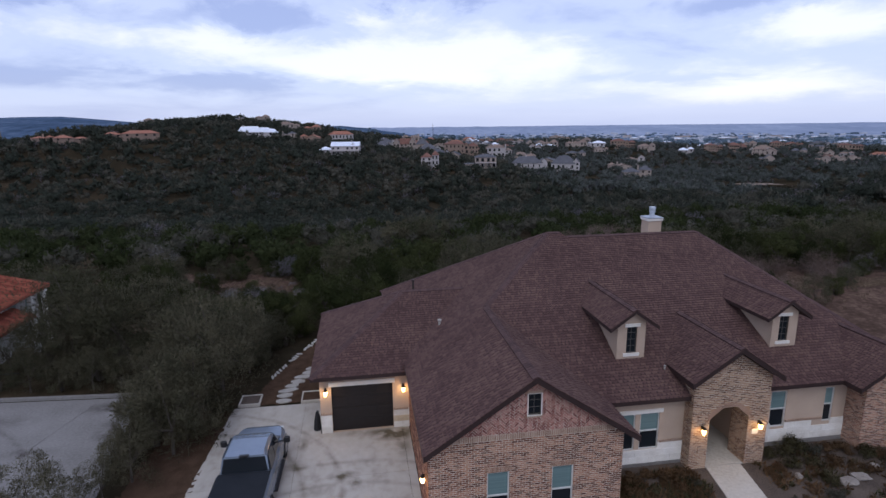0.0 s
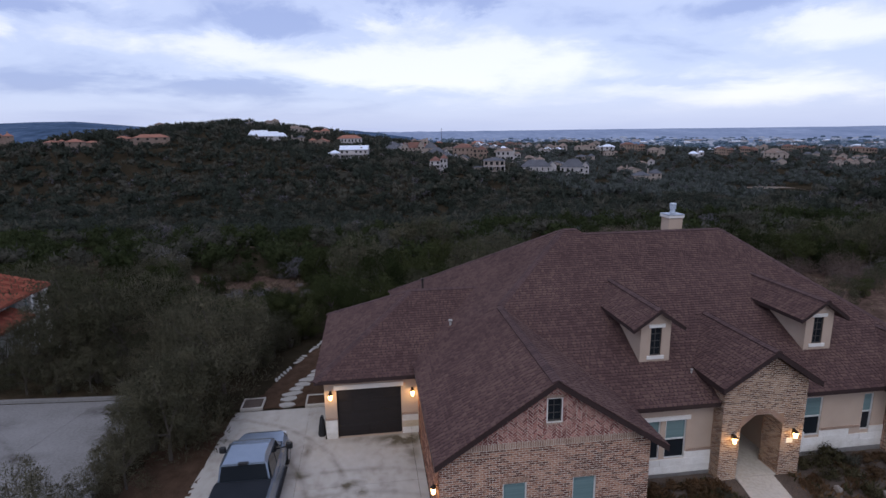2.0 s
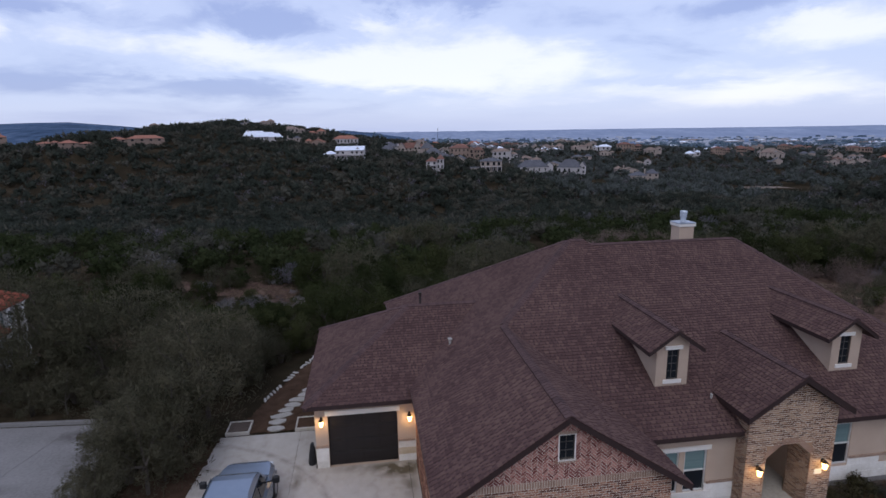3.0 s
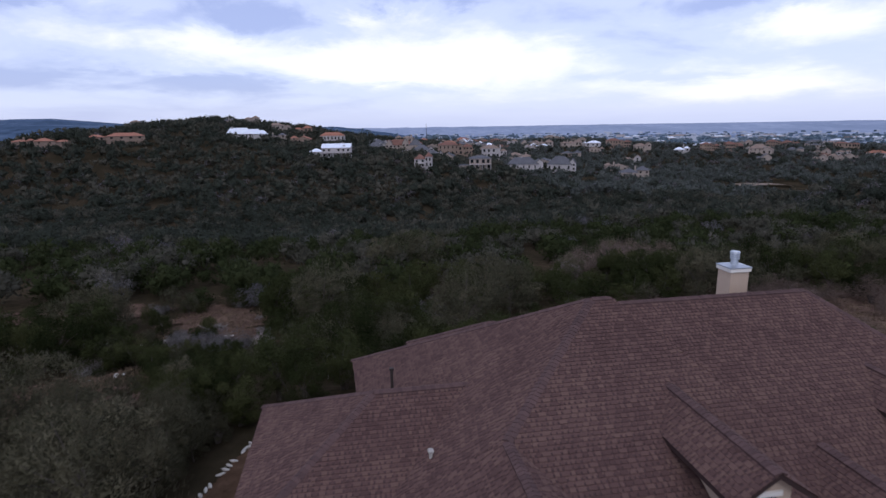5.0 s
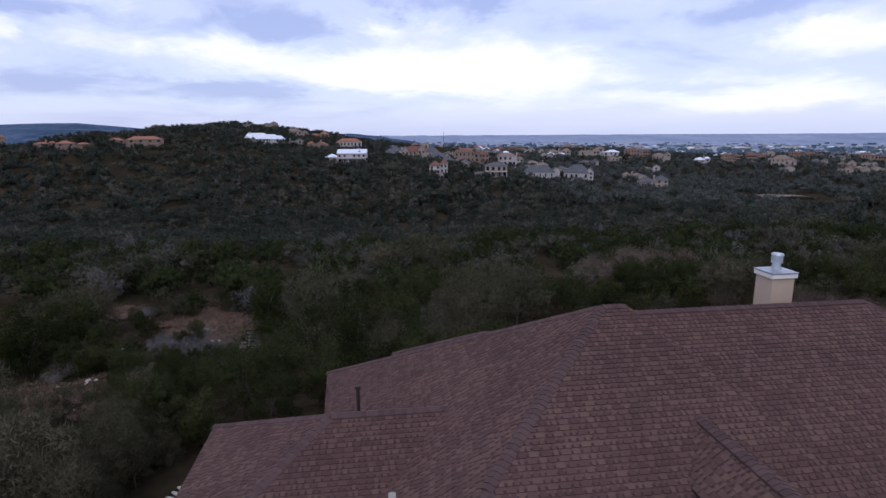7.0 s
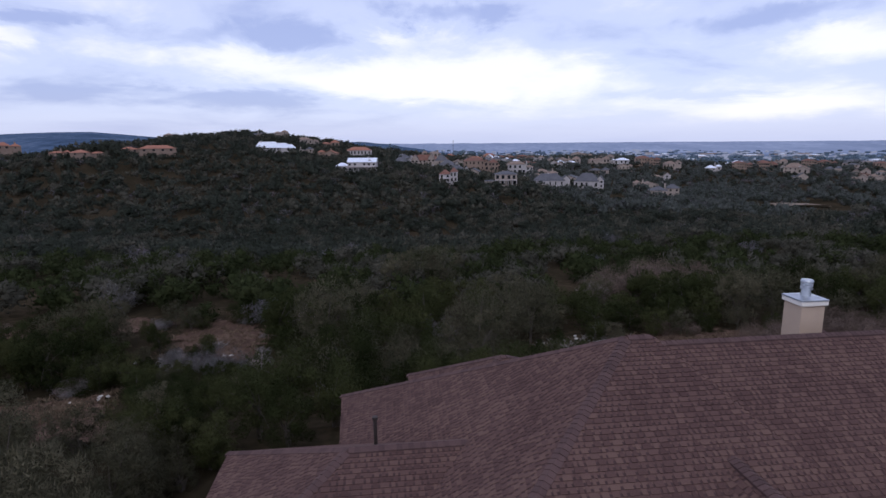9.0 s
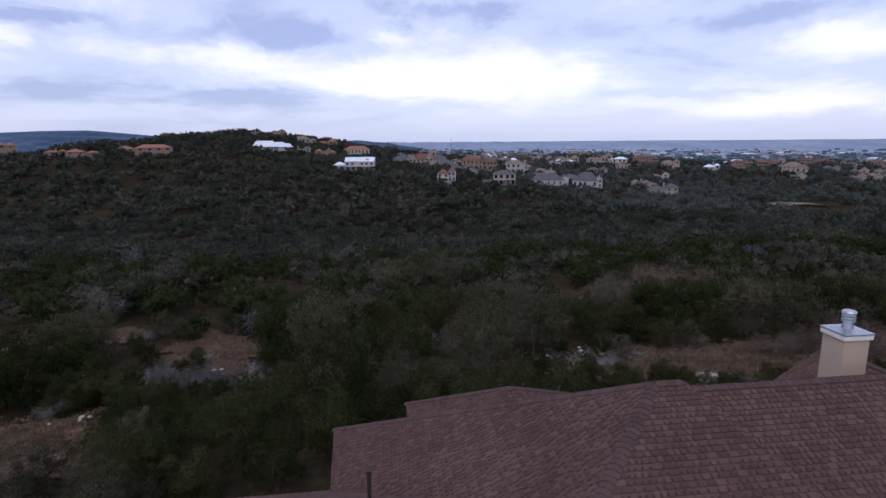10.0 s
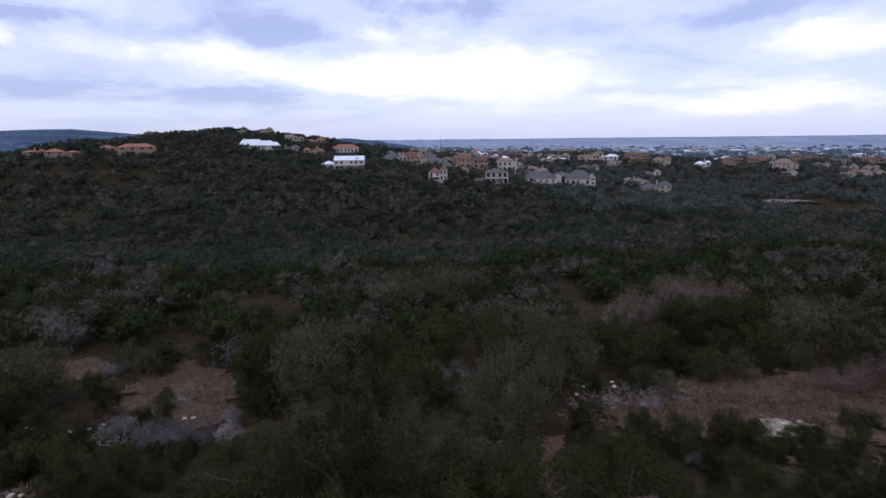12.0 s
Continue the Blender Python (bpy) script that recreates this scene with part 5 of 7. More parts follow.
WOODS = random.Random(77)
taken = []
y = 13.0
while y < 50:
    gap = 3.7
    x = -75.0
    while x < 110:
        px, py = x + WOODS.uniform(-1.3, 1.3), y + WOODS.uniform(-1.3, 1.3)
        roll = WOODS.random()
        if in_view(px, py) and not clear_here(px, py):
            kind = KINDS[5 + (roll * 1000 % 2 > 1)] if roll < (0.05 if px < 5 else 0.09) else KINDS[int(WOODS.random() ** 1.35 * 5)]
            s = WOODS.uniform(0.75, 1.25)
            if 13 < px < 48 and py < 30:
                s = min(s, 0.72) if px > 42 or py < 17 else min(s * 0.42, 0.34)
            if -17 < px < -1 and 25 < py < 38:
                s = min(s, 0.75) if px < -12.5 and py < 33.5 else min(s * 0.6, 0.5) if py < 30 else min(s * 0.4, 0.34)
            if -18 < px < -11 and 30 < py < 49:
                s = min(s, 0.5)
            if -10 < px < -2.5 and 13 < py < 27:
                s = min(s, 0.62 - 0.018 * max(0, py - 16))
            if -19 < px < -5 and py < 24:
                s = min(s, 0.6)
            taken.append((kind, px, py, s, WOODS.uniform(0, 360), WOODS.uniform(0.85, 1.15)))
        x += gap
    y += gap
# the oaks and shrubs between the two lots: x, y, size, kind
for px, py, s, k in ((-8.4, 9.0, 0.86, 3), (-12.3, 8.9, 1.2, 4), (-6.2, 1.3, 1.0, 4), (-5.8, 4.5, 1.08, 3), (-6.3, 0.1, 0.36, 3), (-5.4, 2.4, 0.3, 4), (-5.0, 9.3, 0.72, 4), (-7.9, 6.4, 0.95, 4),
                     (-9.5, -5.4, 0.62, 3), (-7.6, 0.2, 0.75, 4), (-7.7, -2.3, 0.5, 3), (-8.6, -1.0, 0.36, 4), (-8.9, 1.5, 0.4, 3), (-9.3, 3.7, 0.45, 4), (-8.3, -3.4, 0.36, 3), (-6.9, 2.2, 0.85, 4), (-16.0, 6.7, 0.42, 3), (-14.4, 6.6, 0.44, 4), (-12.8, 6.5, 0.44, 3), (-11.2, 6.3, 0.44, 4), (-17.8, 7.0, 0.42, 4), (-9.6, 6.2, 0.5, 3), (-18.0, 8.9, 0.62, 3), (-17.0, 10.6, 0.85, 4), (-6.9, 7.4, 0.86, 4), (-10.6, 10.2, 1.02, 3), (-15.0, 10.2, 1.2, 3), (-14.4, 8.5, 0.85, 4), (-16.4, 8.3, 0.5, 3), (-13.0, 7.6, 0.5, 4), (-11.2, 7.4, 0.55, 3), (-9.6, 7.0, 0.6, 4), (-4.4, 11.4, 0.42, 4), (-4.9, 7.2, 0.55, 3), (-17.2, 15.2, 0.8, 3), (-15.0, 13.4, 0.75, 4),
                     (-6.7, -0.6, 0.75, 3), (-5.3, 11.4, 0.5, 3), (-3.9, 13.6, 0.6, 0), (-1.2, 14.6, 0.8, 1), (-2.6, 12.4, 0.62, 0), (0.4, 13.2, 0.7, 1), (-6.4, 13.0, 0.5, 4), (-4.6, 8.3, 0.34, 4), (-4.1, 9.6, 0.36, 3), (-3.4, 10.9, 0.36, 4), (-2.7, 12.3, 0.4, 0), (-4.9, 10.8, 0.45, 3), (-3.9, 12.3, 0.45, 4)):
    taken.append((KINDS[k], px, py, s, px * 77, 1.0))
for px, py, s, k in ((2.2, 15.6, 0.85, 0), (4.2, 17.4, 0.9, 2), (7.2, 18.2, 0.9, 1), (10.4, 18.6, 0.85, 0), (-7.6, 16.0, 0.55, 2), (-8.6, 20.4, 0.5, 0), (-9.9, 23.4, 0.55, 2), (-11.2, 25.8, 0.55, 0), (-5.0, 16.8, 0.7, 0), (-11.1, 39.9, 0.27, 0)):
    taken.append((KINDS[k], px, py, s, px * 77, 1.0))
# a clump of pale live oaks down the slope
for n, (px, py, s) in enumerate(((-1.6, 27.6, 0.55), (0.8, 26.8, 0.62), (3.2, 28.0, 0.66), (5.6, 27.4, 0.62), (2.0, 24.0, 0.60), (4.8, 24.2, 0.62), (7.6, 25.2, 0.60), (7.9, 28.4, 0.58), (0.2, 30.0, 0.6), (6.0, 30.4, 0.62))):
    taken.append((KINDS[3 + n % 2], px, py, s, n * 71, 1.0))
# dark junipers round the clearings and by the footpath
for n, (px, py, s) in enumerate(((-16.0, 33.4, 0.72), (-19.2, 34.0, 0.8), (-14.6, 31.2, 0.62), (-17.2, 30.8, 0.7), (-21.2, 31.6, 0.8), (-12.8, 29.6, 0.55), (-15.2, 29.4, 0.55), (-23.4, 33.6, 0.8), (-4.0, 37.6, 0.78), (-3.4, 35.4, 0.62), (-1.6, 37.2, 0.75),
                                 (9.9, 24.4, 0.48), (10.7, 27.6, 0.5), (10.0, 21.9, 0.5), (9.3, 29.8, 0.55), (11.9, 30.6, 0.55), (15.9, 28.0, 0.5), (15.2, 24.2, 0.46), (-6.6, 28.4, 0.45), (-9.4, 28.6, 0.45), (-4.2, 29.2, 0.42), (-11.1, 28.9, 0.42), (-8.7, 27.4, 0.4), (-7.2, 26.6, 0.42), (-8.4, 25.0, 0.42), (-11.2, 27.0, 0.4), (-5.2, 25.6, 0.42), (-6.4, 30.2, 0.3), (-8.2, 30.0, 0.3), (-10.4, 30.6, 0.3), (-13.4, 32.2, 0.4), (-12.2, 30.8, 0.36))):
    taken.append((KINDS[n % 3], px, py, s, n * 53, 1.0))
# low junipers close behind the house
LOW = random.Random(15)
for row in range(5):
    for col in range(12):
        px, py = 13.5 + col * 2.0 + LOW.uniform(-0.7, 0.7), 15.6 + row * 2.1 + LOW.uniform(-0.7, 0.7)
        if abs(px - (13.5 + (py - 26) * 0.37)) > 1.4 and not (20.5 < px < 28.5 and py < 15.6) and not (px > 29 and py > 22):
            taken.append((KINDS[LOW.choice((0, 1, 2, 2))], px, py, LOW.uniform(0.28, 0.38) if py > 19 else LOW.uniform(0.34, 0.46), LOW.uniform(0, 360), 1.0))
FIRST = {}


def plant(kind, x, y, size, turn, tall=1.0):
    """Sets a tree of that kind on the ground; the first one is the model itself, the others are its copies."""
    if y < 27:
        kind = FINE[KINDS.index(kind)]
    base = Matrix.Translation((x, y, float(land(x, y)) - 0.1)) @ pose(0, 0, 0, 0, 0, turn)
    if kind.name not in FIRST:
        FIRST[kind.name] = (size, size * tall)
        kind.matrix_basis = base @ Matrix.Diagonal((size, size, size * tall, 1))
    else:
        a, b = FIRST[kind.name]
        copy_thing(kind, base @ Matrix.Diagonal((size / a, size / a, size * tall / b, 1)))


for kind, x, y, size, turn, tall in taken:
    plant(kind, x, y, size, turn, tall)
for k, kind in enumerate(FINE + KINDS):
    if kind.name not in FIRST:
        plant(KINDS[k % 8], 60 + 4 * k, 20 if k < 8 else 45, 0.8, 0)

# houses of the far village: look, x, y, z, width, height
ON_THE_HILL = [
    ("rust", -233, 444, 6.2, 13, 4),
    ("rust", -207, 431, 5.8, 22, 4),
    ("rust", -174, 456, 7.6, 39, 5),
    ("tan", -215, 640, 19.6, 22, 5),
    ("rust", -300, 498, 10.0, 16, 6),
    ("grey", -124, 625, 20.5, 13, 5),
    ("tan", -106, 665, 22.0, 16, 6),
    ("longwhite", -92, 545, 6.9, 37, 9),
    ("grey", -66, 550, 4.5, 18, 5),
    ("tan", -73, 633, 12.5, 24, 7),
    ("orange", -49, 646, 9.2, 20, 7),
    ("orange", -42, 537, -0.7, 18, 9),
    ("pink", -15, 607, 0.2, 26, 9),
    ("bigwhite", -11, 414, -7.4, 30, 11),
]
ON_THE_TERRACES = [
    ("stone", 56, 547, -9.6, 36, 15),
    ("pav", 53, 373, -13.5, 12, 10),
    ("red", 98, 494, -12.0, 31, 12),
    ("white2", 138, 506, -16.2, 23, 12),
    ("whip", 212, 711, -13.2, 20, 9),
    ("balcony", 89, 370, -15.8, 22, 10),
    ("dark", 138, 410, -20.2, 27, 10),
    ("dark", 169, 411, -22.2, 22, 12),
    ("tan", 239, 661, -14.6, 29, 10),
    ("tan", 278, 662, -13.6, 26, 8),
    ("white", 303, 656, -14.4, 22, 7),
]
TOWARDS_THE_PLAIN = [
    ("tan", 294, 622, -19.7, 16, 7),
    ("red", 340, 658, -16.2, 30, 11),
    ("tan", 359, 633, -18.9, 19, 10),
    ("whitelow", 398, 610, -21.6, 17, 9),
    ("red", 432, 606, -19.8, 21, 9),
    ("tan", 236, 453, -26.9, 20, 7),
    ("grey", 227, 404, -29.2, 22, 10),
    ("tan", 468, 563, -23.3, 24, 10),
    ("grey", 534, 588, -25.4, 17, 9),
    ("tan", 550, 566, -27.7, 18, 9),
    ("tan", 495, 509, -28.9, 14, 7),
    ("tan", 518, 512, -28.8, 13, 7),
    ("tan", 556, 531, -30.6, 14, 7),
    ("red", 644, 628, -21.7, 28, 7),
]
VILLAGE = ON_THE_HILL + ON_THE_TERRACES + TOWARDS_THE_PLAIN
FAR_GAPS = [(x * k, y * k - 1, w * 0.42) for _, x, y, _, w, _ in VILLAGE for k in (1.0, 0.98)] + [(300 + 14 * k, 366 + 4 * k - 9 * m, 11) for k in range(-2, 5) for m in range(7)]


def woods(name, label, y0, y1, gap, cards, size, crown, mat, seed, share, templates=6, blobs=11, inside=0.45, west=None, spots=None):
    """Far trees in one object: crowns out of many leaf clumps each. west: keep those west (or not) of x = 120; spots: plant at these places instead."""
    rng = np.random.default_rng(seed)
    temps = []
    for k in range(templates):
        ang, rr = rng.random(blobs) * 6.283, crown * 0.72 * np.sqrt(rng.random(blobs))
        cen = np.stack([rr * np.cos(ang), rr * np.sin(ang), crown * (0.30 + 0.75 * rng.random(blobs))], 1)
        rad = crown * rng.uniform(0.26, 0.44, blobs)
        q, n = leaf_cards(rng, cen, rad, cards, size, width=0.35 if mat is M_GREY else 0.9)
        n = np.repeat(n[:, None], 3, 1)
        if mat is not M_GREY:
            q2, n2 = inner_clumps(rng, cen, rad, inside)
            q, n = np.concatenate([q, q2]), np.concatenate([n, n2])
        temps.append((q, n))
    xs, ys = [], []
    y = y1 if spots is not None else y0
    while y < y1:
        half = (y + 26) * 1.02
        n = int((half * 1.45) / gap * share)
        if n:
            xs.append(2 - half * 0.62 + rng.random(n) * half * 1.45 * 1.25)
            ys.append(y + rng.uniform(-gap, gap, n))
        y += gap
    X, Y = (np.concatenate(xs), np.concatenate(ys)) if spots is None else (spots[:, 0], spots[:, 1])
    Z = land(X, Y)
    keep = np.ones(len(X), bool) if west is None else (X < 120) == west
    if mat in (M_OAK, M_GREY):
        keep &= (X > -0.12 * Y) | (rng.random(len(X)) < 0.5)
    for cx, cy, r in FAR_GAPS if spots is None else ():
        keep &= np.hypot(X - cx, (Y - cy) * 1.0) > r
    X, Y, Z = X[keep], Y[keep], Z[keep]
    out, faces = [], []
    which = rng.integers(0, templates, len(X))
    turn, scale = rng.random(len(X)) * 6.283, rng.uniform(0.6, 1.25, len(X))
    for k in range(templates):
        sel = which == k
        c, s, sc = np.cos(turn[sel]), np.sin(turn[sel]), scale[sel]
        t, n = temps[k][0][None], temps[k][1]
        vx = (t[..., 0] * c[:, None, None] - t[..., 1] * s[:, None, None]) * sc[:, None, None] + X[sel][:, None, None]
        vy = (t[..., 0] * s[:, None, None] + t[..., 1] * c[:, None, None]) * sc[:, None, None] + Y[sel][:, None, None]
        vz = t[..., 2] * sc[:, None, None] + Z[sel][:, None, None]
        out.append(np.stack([vx, vy, vz], -1).reshape(-1, 3))
        n = n[None]
        nx = n[..., 0] * c[:, None, None] - n[..., 1] * s[:, None, None]
        ny = n[..., 0] * s[:, None, None] + n[..., 1] * c[:, None, None]
        faces.append(np.stack([nx, ny, np.broadcast_to(n[..., 2], nx.shape)], -1).reshape(-1, 3))
    v = np.concatenate(out)
    me = big_mesh(name, v, np.arange(len(v)).reshape(-1, 3), mat, np.concatenate(faces))
    return tagged(new(name, me), label, "woods", kind="stuff")


woods("juniper_woods", "dark green juniper woods on the near slope", 51, 100, 3.8, 430, 0.235, 2.6, M_JUNIPER_N, 11, 0.80)
woods("oak_woods", "grey-green oak woods on the near slope", 51, 100, 3.8, 450, 0.225, 2.7, M_OAK, 12, 0.46)
woods("bare_scrub", "leafless grey scrub on the near slope", 51, 100, 4.0, 560, 0.20, 2.1, M_GREY, 13, 0.08)
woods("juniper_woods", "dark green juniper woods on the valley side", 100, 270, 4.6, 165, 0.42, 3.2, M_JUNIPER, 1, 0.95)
woods("oak_woods", "grey-green oak woods on the valley side", 100, 270, 4.6, 165, 0.42, 3.2, M_OAK, 2, 0.52)
woods("bare_scrub", "leafless grey scrub among the woods", 100, 270, 5.0, 230, 0.36, 2.6, M_GREY, 3, 0.13)
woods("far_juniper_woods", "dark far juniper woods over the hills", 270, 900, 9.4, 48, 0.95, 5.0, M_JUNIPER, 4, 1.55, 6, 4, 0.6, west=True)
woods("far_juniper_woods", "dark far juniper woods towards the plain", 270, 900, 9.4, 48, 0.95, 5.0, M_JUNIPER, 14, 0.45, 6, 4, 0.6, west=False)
woods("far_oak_woods", "grey-green far oak woods over the hills", 270, 900, 9.4, 48, 0.95, 5.0, M_OAK, 5, 1.2, 6, 4, 0.6, west=True)
woods("far_oak_woods", "grey-green far oak woods towards the plain, haze-paled", 270, 900, 9.4, 48, 0.95, 5.0, M_FAR_OAK, 15, 1.3, 6, 4, 0.6, west=False)
rng = np.random.default_rng(29)
screen = []
for _, hx, hy, _, hw, _ in VILLAGE:
    side, away = Vector((hy, -hx)).normalized(), Vector((-hx, -hy)).normalized()
    for _ in range(int(hw * 1.3)):
        a, b = rng.uniform(-0.62, 0.62) * hw, rng.uniform(7.0, 16.0)
        screen.append((hx + side.x * a + away.x * b, hy + side.y * a + away.y * b))
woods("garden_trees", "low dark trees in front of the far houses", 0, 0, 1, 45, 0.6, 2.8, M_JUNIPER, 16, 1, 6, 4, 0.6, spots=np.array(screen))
woods("far_bare_scrub", "grey leafless scrub on the far hills", 270, 900, 9.0, 60, 0.8, 3.6, M_GREY, 6, 0.32)
woods("horizon_woods", "woods on the farthest hills in haze-blue foliage", 900, 2200, 26.0, 24, 2.4, 9.0, M_HAZE_WOODS, 7, 0.95, 6, 3, 0.8)


# ---- the pickup on the driveway ----
M_PAINT = surface("silver_blue_car_paint", (0.20, 0.24, 0.30), (0.25, 0.295, 0.36), 0.25, 0.6, scale=1, fine=3, bump=0)
M_TYRE = surface("tyre_rubber", (0.012, 0.012, 0.012), (0.025, 0.025, 0.025), 0.85)
M_BLACK = surface("black_plastic", (0.012, 0.012, 0.013), (0.022, 0.022, 0.024), 0.6)
M_TONNEAU = surface("black_vinyl_cover", (0.013, 0.015, 0.019), (0.022, 0.025, 0.030), 0.95, scale=2, fine=30)
M_RIM = surface("alloy_rim", (0.35, 0.36, 0.38), (0.5, 0.51, 0.53), 0.3, 0.9)
M_TAIL = surface("red_tail_lamp", (0.25, 0.01, 0.01), (0.35, 0.02, 0.015), 0.2)
M_HEAD = surface("clear_lamp_glass", (0.5, 0.52, 0.55), (0.65, 0.67, 0.7), 0.15)


def loft(bm, rings):
    """Skins a row of closed rings of equal length, and closes both ends."""
    vs = [[bm.verts.new(p) for p in r] for r in rings]
    n = len(rings[0])
    for a, b in zip(vs, vs[1:]):
        for i in range(n):
            bm.faces.new((a[i], a[(i + 1) % n], b[(i + 1) % n], b[i]))
    bm.faces.new(vs[0][::-1])
    bm.faces.new(vs[-1])


def pickup(at):
    """A four-door pickup; its nose points along +y, its origin lies on the ground under the middle."""
    car = thing("pickup_truck", "silver-blue four-door pickup with a black bed cover", "pickup truck", at)

    def ring(y, half, z0, z1, shoulder=0.08):
        return [(-half + 0.06, y, z0), (half - 0.06, y, z0), (half, y, z0 + 0.12), (half, y, z1 - shoulder), (half - shoulder, y, z1), (-half + shoulder, y, z1), (-half, y, z1 - shoulder), (-half, y, z0 + 0.12)]

    bm = bmesh.new()
    loft(bm, [ring(2.78, 0.58, 0.45, 0.93, 0.12), ring(2.70, 0.78, 0.40, 1.02, 0.14), ring(2.50, 0.91, 0.38, 1.09, 0.16), ring(2.15, 0.98, 0.35, 1.14, 0.14), ring(1.35, 1.0, 0.35, 1.20), ring(1.25, 1.0, 0.35, 1.16), ring(-0.95, 1.0, 0.35, 1.16), ring(-1.0, 1.0, 0.35, 1.30), ring(-2.85, 0.99, 0.40, 1.30), ring(-2.92, 0.95, 0.45, 1.26)])
    body = part("body", bm, M_PAINT, car, smooth=False)
    bm = bmesh.new()
    loft(bm, [ring(1.45, 0.90, 1.14, 1.20, 0.02), ring(0.70, 0.80, 1.14, 1.84, 0.10), ring(0.30, 0.78, 1.14, 1.92, 0.12), ring(-0.55, 0.78, 1.14, 1.93, 0.12), ring(-0.82, 0.80, 1.14, 1.88, 0.10), ring(-0.98, 0.88, 1.14, 1.25, 0.03)])
    cab = part("cab", bm, M_PAINT, car)
    bm = bmesh.new()
    prism(bm, [(-0.78, 1.325, 1.30), (0.78, 1.325, 1.30), (0.69, 0.78, 1.80), (-0.69, 0.78, 1.80)], (0, 0.014, 0.018))
    part("windscreen", bm, M_GLASS, cab)
    bm = bmesh.new()
    prism(bm, [(-0.81, -0.972, 1.31), (-0.73, -0.842, 1.81), (0.73, -0.842, 1.81), (0.81, -0.972, 1.31)], (0, -0.024, 0.006))
    part("rear_window", bm, M_GLASS, cab, "dark rear window")
    for s in (1, -1):
        for y0, y1, t0, t1 in ((1.02, 0.12, 0.66, 0.12), (0.04, -0.80, 0.04, -0.70)):
            bm = bmesh.new()
            prism(bm, [(s * 0.895, y0, 1.21), (s * 0.895, y1, 1.21), (s * 0.795, t1, 1.80), (s * 0.795, t0, 1.80)], (s * 0.020, 0, 0))
            part("side_window", bm, M_GLASS, cab)
        bm = bmesh.new()
        box(bm, s * 1.22 - 0.12, 1.0, 1.16, s * 1.22 + 0.12, 1.15, 1.42, bevel=0.04)
        tube(bm, (s * 0.92, 1.05, 1.22), (s * 1.12, 1.07, 1.26), 0.03, 0.03, 8)
        part("mirror", bm, M_BLACK, car, "black door mirror")
        bm = bmesh.new()
        box(bm, s * 0.72 - 0.12, 2.56, 0.80, s * 0.72 + 0.12, 2.72, 0.98, bevel=0.02)
        part("headlight", bm, M_HEAD, car)
        bm = bmesh.new()
        box(bm, s * 0.90 - 0.07, -2.945, 0.82, s * 0.90 + 0.07, -2.88, 1.22, bevel=0.01)
        part("tail_lamp", bm, M_TAIL, car)
        bm = bmesh.new()
        box(bm, s * 0.99 - 0.05, -0.9, 0.33, s * 0.99 + 0.10, 1.1, 0.40, bevel=0.015)
        part("running_board", bm, M_BLACK, car)
        for y in (0.10, -0.02):
            bm = bmesh.new()
            box(bm, s * 1.006 - 0.012, y - 0.18 if y < 0.05 else y + 0.02, 1.02, s * 1.006 + 0.02, y - 0.02 if y < 0.05 else y + 0.18, 1.06, bevel=0.006)
            part("door_handle", bm, M_PAINT, car)
        for y in (1.93, -1.75):
            bm = bmesh.new()
            tube(bm, (s * 0.76, y, 0.40), (s * 1.02, y, 0.40), 0.40, 0.40, 28)
            bmesh.ops.bevel(bm, geom=[e for e in bm.edges if len(e.link_faces) == 2 and any(len(f.verts) > 4 for f in e.link_faces)], offset=0.03, segments=2, affect="EDGES")
            wheel = part("wheel", bm, M_TYRE, car, "black rubber tyre")
            bm = bmesh.new()
            tube(bm, (s * 1.0, y, 0.40), (s * 1.028, y, 0.40), 0.24, 0.22, 20)
            part("rim", bm, M_RIM, wheel)
    bm = bmesh.new()
    box(bm, -0.925, -2.82, 1.285, 0.925, -1.03, 1.335, bevel=0.015)
    part("bed_cover", bm, M_TONNEAU, car, "black vinyl bed cover")
    bm = bmesh.new()
    box(bm, -0.17, -0.92, 1.85, 0.17, -0.80, 1.925, bevel=0.012)
    part("brake_light", bm, M_BLACK, car)
    bm = bmesh.new()
    box(bm, -0.50, 2.72, 0.60, 0.50, 2.80, 0.90, bevel=0.02)
    part("grille", bm, M_BLACK, car)
    for y in (2.76, -2.97):
        bm = bmesh.new()
        box(bm, -0.92, y - 0.07, 0.42, 0.92, y + 0.05, 0.60, bevel=0.03)
        part("bumper", bm, M_RIM, car, "chrome bumper")
    return car


pickup(pose(-2.92, -3.45, 0, 0, 0, -1.0))

